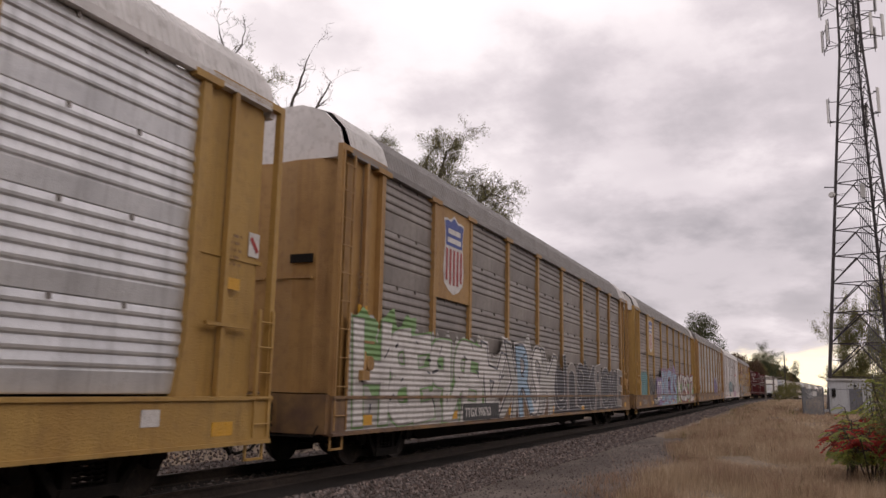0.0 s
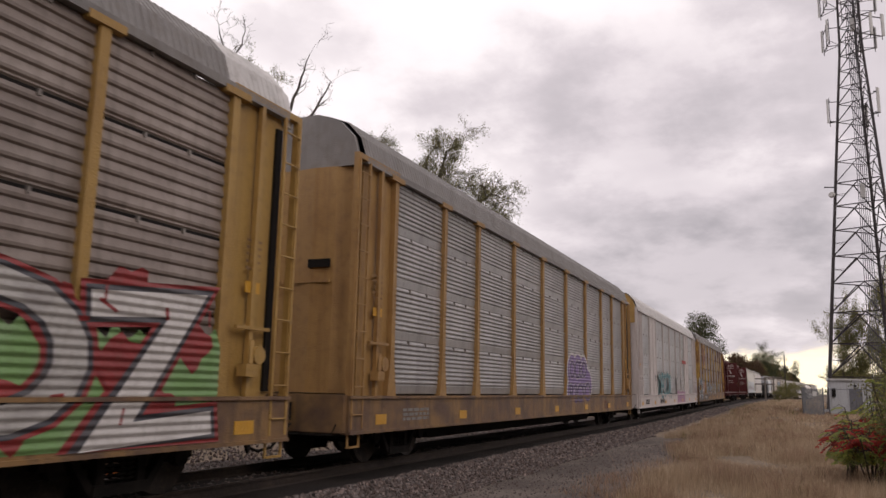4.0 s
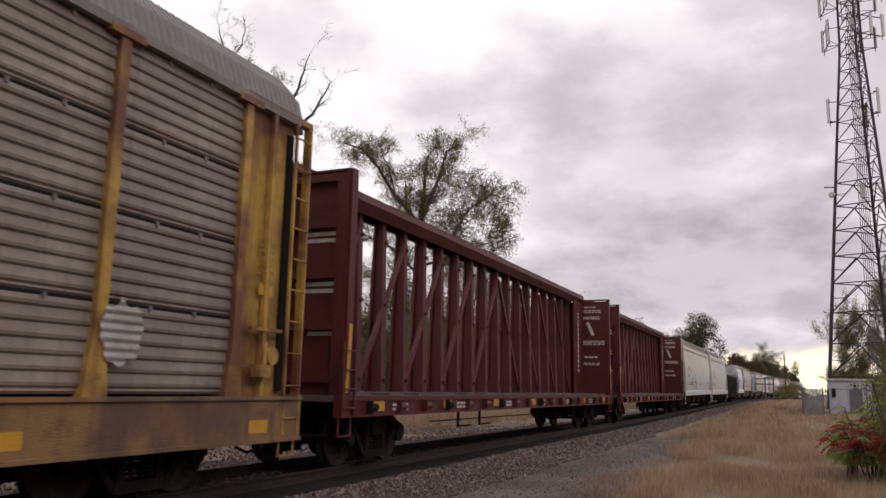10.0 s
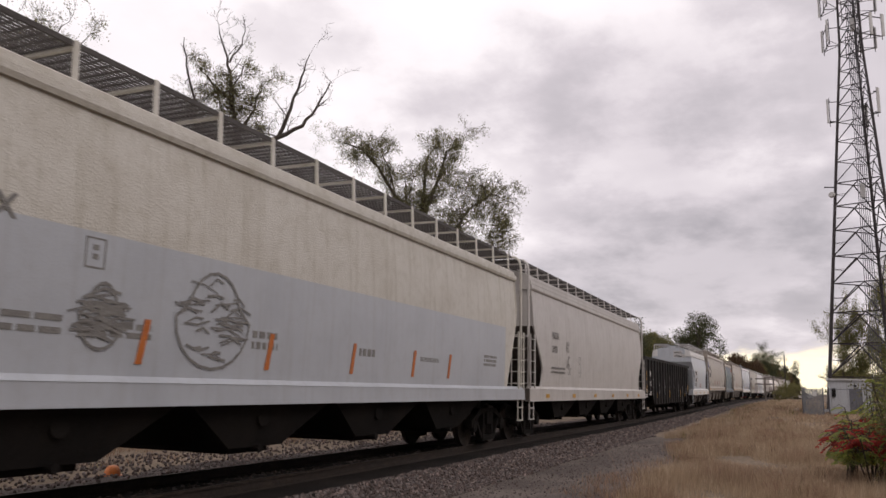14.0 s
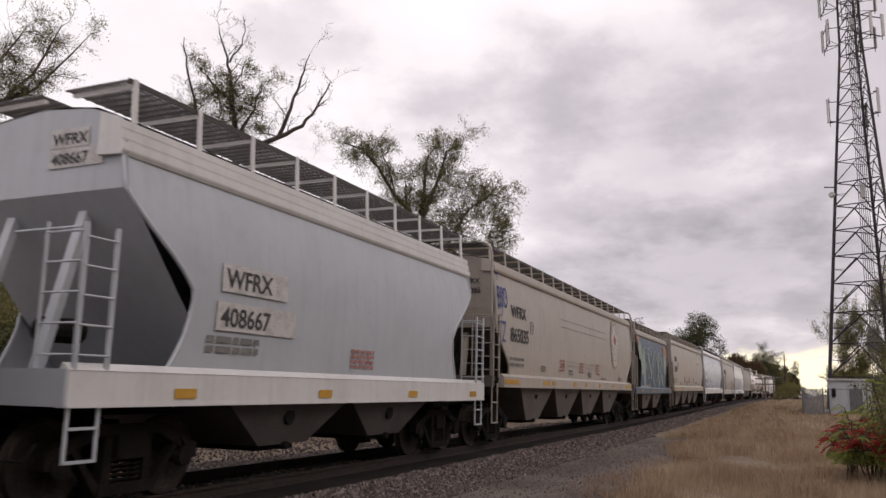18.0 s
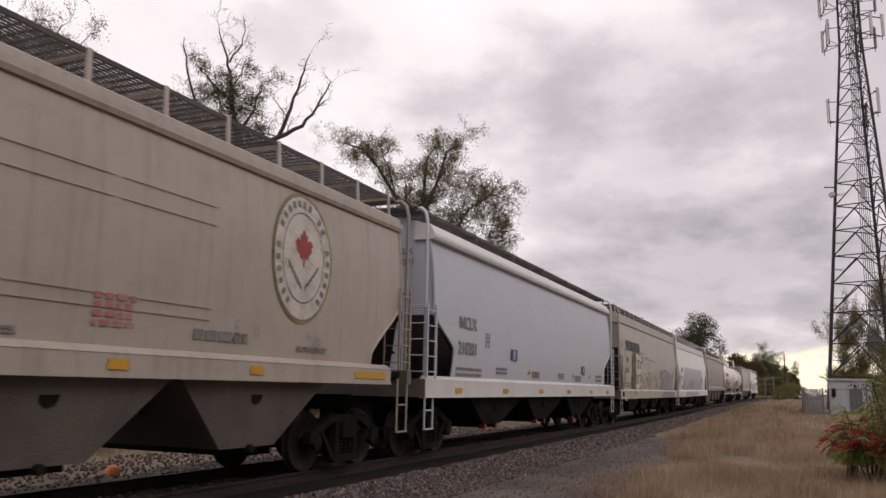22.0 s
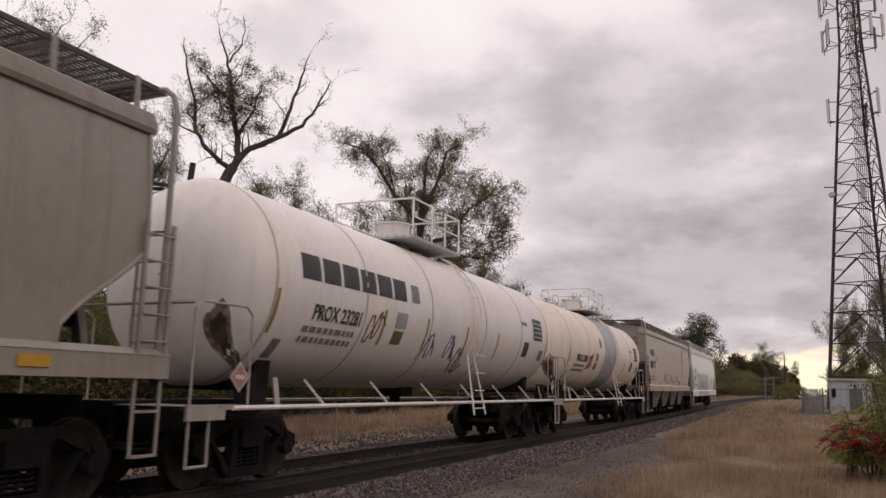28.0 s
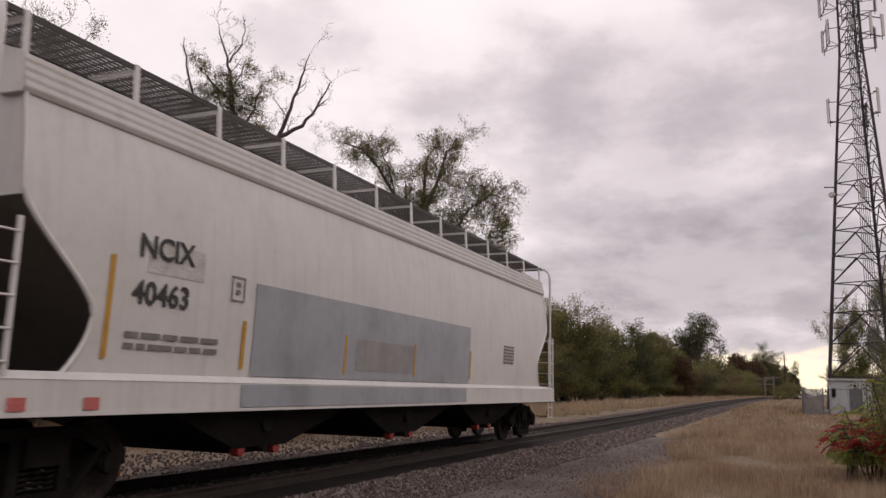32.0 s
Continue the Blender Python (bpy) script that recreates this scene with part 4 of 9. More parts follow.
            part("grab_bar", Build().tube([(X(0.1), sy * (HW - 0.1), z1 + 1.5), (X(0.1), sy * 0.5, z1 + 1.5)], 0.016, 6), end_tone, car)
            stirrup(car, min(X(0.12), X(0.52)), max(X(0.12), X(0.52)), sy * (HW - 0.05), 0.30, z0 + 0.1, end_tone, 2)
        part("brake_cylinder", Build().tube([(X(0.55), -0.5, z1 + 0.45), (X(1.1), -0.5, z1 + 0.45)], 0.15, 12), UNDER_DARK, car)
        part("brake_wheel", Build().tube([(X(0.06), 0.55, z1 + 0.8), (X(0.02), 0.55, z1 + 0.8)], 0.25, 14), UNDER_DARK, car)
    part("centre_sill", Build().box(0.1, L - 0.1, -0.32, 0.32, 0.72, 0.98), UNDER_DARK, car)
    # outlets
    a0, a1 = 2.8, L - 2.8
    w = (a1 - a0) / bays
    for k in range(bays):
        x0, x1 = a0 + k * w + 0.02, a0 + (k + 1) * w - 0.02
        xc = (x0 + x1) / 2
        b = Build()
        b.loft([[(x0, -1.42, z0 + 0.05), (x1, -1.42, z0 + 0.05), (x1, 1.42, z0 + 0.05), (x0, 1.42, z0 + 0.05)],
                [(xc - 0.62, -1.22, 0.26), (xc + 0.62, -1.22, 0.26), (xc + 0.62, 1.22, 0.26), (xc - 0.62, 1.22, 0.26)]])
        # most bays take a dark colour that holds the shade under the car
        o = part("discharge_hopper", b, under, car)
        b = Build()
        b.box(xc - 0.46, xc + 0.46, -1.08, 1.08, 0.17, 0.26).tube([(xc, -1.3, 0.24), (xc, -1.05, 0.24)], 0.06, 8)
        part("outlet_gate", b, UNDER_DARK, o)
        b = Build()
        b.tube([(xc - 0.05, -1.37, z0 - 0.2), (xc - 0.05, -1.30, z0 - 0.2)], 0.13, 12)
        part("poke_hole", b, UNDER_DARK, o)
        if caps:
            for dx in (-0.42, 0.42):
                part("outlet_cap", Build().tube([(xc + dx, -1.2, 0.22), (xc + dx, -1.05, 0.22)], 0.085, 12), caps, o, "red outlet cap")
    for x, w in tape:
        if x > L - 0.6:
            continue
        part("reflector", Build().box(x, x + w, -HW - 0.018, -HW - 0.012, z0 + 0.08, z0 + 0.20), YELLOW_TAPE, car)
    car["low"], car["high"], car["bulge"], car["inset"] = z1, eave, bulge, inset
    HOPPERS.append(car)
    return car


def end_words(car, rows, ink, y0, size=0.2, board=None):
    """Words on the leading end sheet; rows: text and height; they run from y0 towards the near side."""
    x = car["inset"] - 0.004
    for txt, z in rows:
        w = len(txt) * size * 0.66
        owner = car
        if board:
            owner = part("end_board", Build().box(x - 0.004, x + 0.004, y0 - w - 0.06, y0 + 0.05, z - 0.04, z + size), board, car)
        el = lettering(txt, size, ink, owner, 0, 0, 0, name="end_lettering", bold=0.004)
        el.matrix_local = Matrix(((0, 0, -1, x - 0.008), (-1, 0, 0, y0), (0, 1, 0, z), (0, 0, 0, 1)))


def side_in(car, z):
    """How far a hopper's side sheet lies inside its widest plane at height z."""
    u = max(0.0, min(1.0, (z - car["low"]) / (car["high"] - car["low"])))
    return car["bulge"] * (2 * u - 1) ** 2 * (1.0 if u > 0.5 else 0.35)


ON_SIDE = ("lettering", "stencil", "repaint_patch", "yellow_strip", "number_board", "round_emblem", "emblem_field", "emblem_ring", "emblem_mark", "leaf_mark", "graffiti", "graffiti_cloud", "graffiti_fill",
           "graffiti_stroke", "graffiti_halo", "decal", "brand_block", "seam_strip", "scrawl", "stencil_frame", "hand_stroke")


def lay_on(car):
    """Let everything painted on a hopper's side follow its curve."""
    for ob in car.children_recursive:
        if ob.name.split(".")[0] not in ON_SIDE:
            continue
        m = ob.matrix_basis.copy()
        back = m.inverted()
        for v in ob.data.vertices:
            p = m @ v.co
            if p.y < -1.6 or p.y > -1.4:
                continue
            p.y += side_in(car, p.z)
            v.co = back @ p


def side_patch(car, x0, x1, z0, z1, material, label="", proud=0.016):
    b = Build()
    b.loft([[(x0, -1.53 - proud, z0 + (z1 - z0) * k / 8), (x1, -1.53 - proud, z0 + (z1 - z0) * k / 8)] for k in range(9)], closed=False)
    return part("repaint_patch", b, material, car, label)


def hopper_words(car, owner, number, ink, x=1.9, z=2.95, size=0.42, seed=3, squeeze=1.0, grow=1.0, drop=1.45, marks=(-0.1, -1.08, 1.6, 0.26)):
    y = -1.60 + 0.07 - 0.020
    if owner:
        lettering(owner, size, ink, car, x, y, z, bold=0.008, squeeze=squeeze)
    if number:
        lettering(number, size * grow, ink, car, x - 0.05, y, z - size * drop, bold=0.008, squeeze=squeeze)
    bars(car, x + marks[0], y, z + marks[1], marks[2], marks[3], 2, GREY_INK, seed=seed, gap=0.5)
    fr = Build()
    for a, c, e, h in ((0, 0.02, 0, 0.34), (0.26, 0.28, 0, 0.34), (0, 0.28, 0, 0.02), (0, 0.28, 0.32, 0.34), (0.1, 0.18, 0.1, 0.16), (0.1, 0.18, 0.2, 0.26)):
        fr.box(x + 1.7 + a, x + 1.7 + c, y, y + 0.006, z - 0.35 + e, z - 0.35 + h)
    tagged(part("stencil_frame", fr, GREY_INK, car), kind="stuff")


def doodle(car, cx, cz, rx, rz, ink, seed, label):
    """A busy hand-drawn figure of short curved strokes inside a shield-like outline."""
    rnd = random.Random(seed)
    b = Build()
    y = -1.563
    rim = [(cx + rx * math.sin(a) * (1.0 if math.cos(a) < 0.3 else 0.72), cz + rz * math.cos(a)) for a in [k * math.pi / 10 for k in range(21)]]
    ribbon(b, rim, 0.035, y)
    for k in range(34):
        a, q = rnd.uniform(0, 6.28), rnd.uniform(0.1, 0.9) ** 0.7
        px, pz = cx + rx * q * math.sin(a) * 0.85, cz + rz * q * math.cos(a) * 0.85
        turn, l = rnd.uniform(-0.5, 0.5), rnd.uniform(0.1, 0.28)
        ribbon(b, [(px - l * math.cos(turn), pz - l * math.sin(turn) * 0.6), (px, pz + rnd.uniform(-0.04, 0.08)), (px + l * math.cos(turn), pz + l * math.sin(turn) * 0.6)], rnd.uniform(0.018, 0.035), y - 0.0005 * (k % 5))
    tagged(part("hand_stroke", b, ink, car, label), kind="stuff")


def scribble(car, x0, x1, z0, z1, y, w, ink, seed, n, label):
    """Loose hand-drawn curls between two heights."""
    rnd = random.Random(seed)
    b = Build()
    for k in range(n):
        px, pz, r = rnd.uniform(x0, x1), rnd.uniform(z0 + 0.1 * (z1 - z0), z1 - 0.1 * (z1 - z0)), rnd.uniform(0.2, 0.5) * min(z1 - z0, 0.6)
        a, turn = rnd.uniform(0, 6.28), rnd.choice((-0.7, 0.6, 0.9))
        pts = [(px + r * (0.4 + 0.12 * j) * math.cos(a + turn * j), max(z0, min(z1, pz + r * 0.7 * math.sin(a + turn * j)))) for j in range(7)]
        ribbon(b, pts, w * rnd.uniform(0.7, 1.2), y - 0.0004 * (k % 6))
    tagged(part("hand_stroke", b, ink, car, label), kind="stuff")


def small_marks(car, L, seed, ink, z=1.35):
    rnd = random.Random(seed)
    for k in range(5):
        x = 4.5 + k * (L - 8) / 4 + rnd.uniform(-0.4, 0.4)
        bars(car, x, -1.548, z + rnd.uniform(-0.05, 0.1), rnd.uniform(0.5, 1.1), rnd.choice((0.09, 0.2, 0.3)), rnd.choice((1, 2, 3)), ink, seed=seed + k)


def stake_marks(car, L, xs, z0, z1):
    for x in xs:
        part("yellow_strip", Build().box(x, x + 0.07, -1.553, -1.547, z0, z1), YELLOW_TAPE, car)


def seal_emblem(car, x, z, r):
    """A round pale seal with a red leaf-like mark."""
    def disc(rad, y, ry=1.25):
        return [(x + rad * math.cos(a * math.pi / 16), y, z + ry * rad * math.sin(a * math.pi / 16)) for a in range(32)]
    e = part("round_emblem", Build().add(disc(r, -1.546), [tuple(range(32))]), OCHRE_RING, car, "round pale emblem with a red leaf")
    part("emblem_field", Build().add(disc(r * 0.95, -1.549), [tuple(range(32))]), EMBLEM_PALE, e)
    for q in (0.70, 0.96):
        part("emblem_ring", Build().loft([disc(r * q, -1.552), disc(r * (q - 0.02), -1.552)], caps=False), GREY_INK, e)
    marks = Build()
    for k in range(24):
        a = math.radians(235 - k * 12.4)
        if k in (6, 14, 17):
            continue
        cx, cz = x + r * 0.83 * math.cos(a), z + 1.25 * r * 0.83 * math.sin(a)
        tx, tz = -math.sin(a), 1.25 * math.cos(a)
        l = math.hypot(tx, tz)
        tx, tz = tx / l, tz / l
        w, h = r * 0.05, r * 0.065
        marks.add([(cx - tx * w - tz * h, -1.553, cz - tz * w + tx * h), (cx + tx * w - tz * h, -1.553, cz + tz * w + tx * h), (cx + tx * w + tz * h, -1.553, cz + tz * w - tx * h), (cx - tx * w + tz * h, -1.553, cz - tz * w - tx * h)], [(0, 1, 2, 3)])
    for sx in (-1, 1):
        for k in range(5):
            px, pz = x + sx * r * (0.05 + 0.09 * k), z - r * (0.62 - 0.09 * k)
            marks.add([(px, -1.553, pz), (px + sx * r * 0.05, -1.553, pz + r * 0.02), (px + sx * r * 0.10, -1.553, pz + r * 0.16), (px + sx * r * 0.03, -1.553, pz + r * 0.12)], [(0, 1, 2, 3)])
    tagged(part("emblem_mark", marks, GREY_INK, e), kind="stuff")
    leaf = [(0, 1.0), (0.18, 0.62), (0.38, 0.72), (0.34, 0.35), (0.62, 0.5), (0.9, 0.25), (0.72, 0.12), (0.8, -0.05), (0.4, -0.35), (0.42, -0.5), (0.06, -0.42), (0.05, -0.85)]
    leaf += [(-px, pz) for px, pz in leaf[:0:-1]]
    part("leaf_mark", Build().add([(x + px * r * 0.33, -1.555, z + 0.16 * r + pz * r * 0.40) for px, pz in leaf] + [(x, -1.555, z + 0.16 * r)], [(k, (k + 1) % len(leaf), len(leaf)) for k in range(len(leaf))]), RED_INK, e)


OCHRE_RING = paint("ochre_ring", (0.34, 0.24, 0.09), rough=0.5, grime=0.2, scale=6)
EMBLEM_PALE = paint("emblem_pale", (0.64, 0.59, 0.53), rough=0.5, grime=0.2, scale=4)
PLACARD = paint("placard", (0.55, 0.5, 0.47), rough=0.5, grime=0.2, scale=6)


# -- centre-beam lumber cars --
def centre_beam(start, L, label):
    car = begin("lumber_car", label, start, L, (2.2, L - 2.2), "lumber cars of the train")
    HW, Z0, Z1, ZT = 1.42, 0.62, 0.98, 5.0
    for s in (-1, 1):
        b = Build()
        y = s * HW
        b.prism([(y - s * 0.05, Z0), (y + s * 0.08, Z0), (y + s * 0.08, Z0 + 0.04), (y + s * 0.05, Z0 + 0.04), (y + s * 0.05, Z1 - 0.08), (y + s * 0.08, Z1 - 0.08), (y + s * 0.08, Z1), (y - s * 0.05, Z1)][::s], 0, 0.1, L - 0.1)
        part("side_sill", b, BEAM_RED, car)
        n = round((L - 2.4) / 1.15)
        for k in range(n + 1):
            x = 1.2 + k * (L - 2.4) / n
            b = Build()
            b.tube([(x - 0.12, s * (HW + 0.10), Z0 + 0.16), (x + 0.12, s * (HW + 0.10), Z0 + 0.16)], 0.07, 10)
            b.box(x - 0.15, x - 0.12, s * HW - 0.02, s * HW + s * 0.17 if s > 0 else s * HW + 0.02, Z0 + 0.05, Z0 + 0.27) if s > 0 else b.box(x - 0.15, x - 0.12, -HW - 0.17, -HW + 0.02, Z0 + 0.05, Z0 + 0.27)
            part("winch", b, BEAM_RED if k % 3 else UNDER_DARK, car)
    b = Build()
    b.box(0.1, L - 0.1, -HW + 0.1, HW - 0.1, Z1 - 0.10, Z1 + 0.005)
    for k in range(16):
        x = 1.2 + k * (L - 2.4) / 15
        b.box(x - 0.3, x + 0.3, -HW + 0.1, HW - 0.1, Z1 + 0.008, Z1 + 0.05)
    part("deck", b, DECK_GREY, car, "worn pale deck")
    part("centre_sill", Build().box(0, L, -0.35, 0.35, 0.55, Z1 - 0.12), UNDER_DARK, car)
    # columns, diagonals and the top chord on the centre line
    n = round((L - 1.6) / 1.10)
    for k in range(n + 1):
        x = 0.8 + k * (L - 1.6) / n
        b = Build()
        for s in (-1, 1):
            b.loft([[(x - 0.11, s * 0.20, Z1), (x + 0.11, s * 0.20, Z1), (x + 0.11, s * 0.15, Z1), (x - 0.11, s * 0.15, Z1)][::s],
                    [(x - 0.07, s * 0.12, ZT - 0.2), (x + 0.07, s * 0.12, ZT - 0.2), (x + 0.07, s * 0.08, ZT - 0.2), (x - 0.07, s * 0.08, ZT - 0.2)][::s]])
        b.loft([[(x - 0.02, -0.18, Z1), (x + 0.02, -0.18, Z1), (x + 0.02, 0.18, Z1), (x - 0.02, 0.18, Z1)],
                [(x - 0.02, -0.10, ZT - 0.2), (x + 0.02, -0.10, ZT - 0.2), (x + 0.02, 0.10, ZT - 0.2), (x - 0.02, 0.10, ZT - 0.2)]])
        for zz in (1.25, 2.9, 4.3):
            b.box(x + 0.0, x + 0.07, -0.25 + (zz - 1) * 0.02, -0.17 + (zz - 1) * 0.02, zz, zz + 0.07)
        part("column", b, BEAM_RED, car)
    w = (L - 1.6) / n
    for k in range(0, n - 1, 2):
        x0, x1 = 0.8 + k * w, 0.8 + (k + 2) * w
        lo = k < n / 2
        b = Build()
        b.bar((x0, -0.14, Z1 + 0.15 if lo else ZT - 0.5), (x1, -0.10, ZT - 0.5 if lo else Z1 + 0.15), 0.11, 0.08, up=(0, 1, 0))
        part("diagonal", b, BEAM_RED, car)
    b = Build()
    b.box(0.2, L - 0.2, -0.33, 0.33, ZT + 0.10, ZT + 0.15)
    for s in (-1, 1):
        b.prism([(s * 0.33, ZT + 0.12), (s * 0.36, ZT - 0.02), (s * 0.22, ZT - 0.24), (s * 0.18, ZT - 0.22), (s * 0.30, ZT)][::s], 0, 0.2, L - 0.2)
        for k in range(n + 1):
            x = 0.8 + k * w
            b.box(x + 0.2, x + 0.26, min(s * 0.26, s * 0.3), max(s * 0.26, s * 0.3), ZT - 0.12, ZT - 0.08)
    part("top_chord", b, BEAM_RED, car)
    # bulkheads
    for s, x in ((-1, 0.35), (1, L - 0.35)):
        b = Build()
        xo = x + s * 0.14
        b.box(min(x, xo), max(x, xo), -HW, -HW + 0.22, Z1, 4.88).box(min(x, xo), max(x, xo), HW - 0.22, HW, Z1, 4.88)
        b.box(min(x, xo), max(x, xo), -0.2, 0.2, Z1, 4.88)
        for z in (1.2, 2.1, 3.0, 3.9, 4.74):
            b.box(min(x, xo), max(x, xo), -HW, HW, z, z + 0.14)
        for y in (-HW, HW):
            b.box(x - 0.10, x + 0.10, y - 0.06, y + 0.06, Z0, 4.92)
        first = Build()
        first.box(x - 0.04, x + 0.04, -HW, HW, Z1, 4.88)
        bk = part("bulkhead", first, BEAM_RED, car)
        pieces("stiffener", b, BEAM_RED, bk)
        part("bulkhead_cap", Build().box(x - 0.11, x + 0.11, -HW - 0.06, HW + 0.06, 4.92, 4.96), BEAM_RED, bk, "worn bare-edged cap")
        ladder(car, x - 0.2, x + 0.2, -HW - 0.08, Z0, 1.9, 4, BEAM_RED)
        stirrup(car, x - 0.2, x + 0.2, -HW - 0.02, 0.30, Z0 + 0.1, BEAM_RED)
        part("yellow_strip", Build().prism([(x - 0.10, Z1 + 0.05), (x, Z1 + 0.05), (x + 0.07, 2.2), (x - 0.03, 2.2)], 1, -HW - 0.075, -HW - 0.065), YELLOW_TAPE, car)
        # notices on the face towards the load and outwards
        fx = x - s * 0.046
        if s > 0:
            for zz, hh, w0, w1, nn in ((4.62, 0.08, -0.9, 0.0, 1), (4.40, 0.16, -1.1, -0.2, 2), (3.05, 0.20, -1.25, -0.15, 3), (2.5, 0.12, -0.95, -0.4, 1), (2.2, 0.12, -1.05, -0.3, 2)):
                rnd = random.Random(int(zz * 100))
                nb = Build()
                for q in range(nn):
                    y = w0
                    while y < w1:
                        l = rnd.uniform(0.08, 0.2)
                        nb.box(fx - 0.004, fx, y, min(y + l, w1), zz + q * hh / nn, zz + q * hh / nn + hh / nn * 0.6)
                        y += l + 0.04
                tagged(part("notice", nb, WHITE_INK, bk), kind="stuff")
            wl = lettering("WARNING", 0.19, WHITE_INK, bk, 0, 0, 0, bold=0.006)
            wl.matrix_local = Matrix(((0, 0, -1, fx - 0.003), (-1, 0, 0, -0.15), (0, 1, 0, 4.12), (0, 0, 0, 1)))
            nb = Build()
            nb.bar((fx - 0.003, -0.78, 3.45), (fx - 0.003, -0.55, 4.0), 0.12, 0.005, up=(1, 0, 0))
            for q in range(6):
                nb.bar((fx - 0.006, -0.84 + q * 0.04, 3.5 + q * 0.09), (fx - 0.006, -0.68 + q * 0.04, 3.48 + q * 0.09), 0.03, 0.004, up=(1, 0, 0))
            part("stack_symbol", nb, WHITE_INK, bk)
        else:
            for zz, w in ((3.65, 0.6), (2.75, 0.8), (2.0, 0.5)):
                nb = Build()
                for q in range(2):
                    nb.box(x - 0.046, x - 0.042, -1.15, -1.15 + w, zz + q * 0.12, zz + q * 0.12 + 0.07)
                tagged(part("notice", nb, WHITE_INK, bk), kind="stuff")
    # centre panel at both ends with upright lines of small writing
    for s, xa, xb in ((-1, 0.4, 1.9), (1, L - 1.9, L - 0.4)):
        b = Build()
        b.box(xa, xb, -0.36, -0.31, Z1, ZT - 0.2).box(xa, xb, 0.31, 0.36, Z1, ZT - 0.2)
        pn = part("end_web", b, BEAM_RED, car)
        nb = Build()
        rnd = random.Random(5)
        z = 1.9
        while z < 4.3:
            l = rnd.uniform(0.05, 0.16)
            nb.box(xa + 0.5, xa + 0.7, -0.366, -0.362, z, z + l)
            z += l + 0.06
        tagged(part("notice", nb, WHITE_INK, pn), kind="stuff")
    for k in range(7):
        x = 1.3 + k * (L - 3.2) / 6
        part("reflector", Build().box(x, x + 0.42, -HW - 0.062, -HW - 0.055, Z0 + 0.09, Z0 + 0.27), YELLOW_TAPE, car)
        bars(car, x + 0.75, -HW - 0.06, Z0 + 0.09, 0.65, 0.16, 2, WHITE_INK, seed=k + int(start))
    b = Build()
    for x in (6.0, 7.4, 14.5, 16.0):
        b.box(x, x + 0.05, -1.2, -1.15, 0.25, 0.62).box(x, x + 0.8, -1.2, -1.16, 0.25, 0.29)
    b.tube([(4.6, -1.1, 0.42), (L - 4.6, -1.1, 0.40)], 0.016, 6)
    part("brake_rigging", b, UNDER_DARK, car)
    return car


TANK_SEAM = paint("tank_seam", (0.50, 0.45, 0.40), (0.62, 0.56, 0.50), rough=0.5, grime=0.4, scale=3)
SPILL_MID = paint("spill_mid", (0.10, 0.066, 0.05), (0.34, 0.27, 0.22), rough=0.6, grime=0.5, dirt=(0.05, 0.03, 0.025), scale=9, spread=(0.35, 0.65))
SPILL = paint("spill_brown", (0.035, 0.022, 0.018), (0.11, 0.065, 0.05), rough=0.6, grime=0.3, scale=4)
DECK_GREY = paint("deck_grey", (0.13, 0.10, 0.095), (0.08, 0.045, 0.042), rough=0.7, grime=0.4, scale=2)


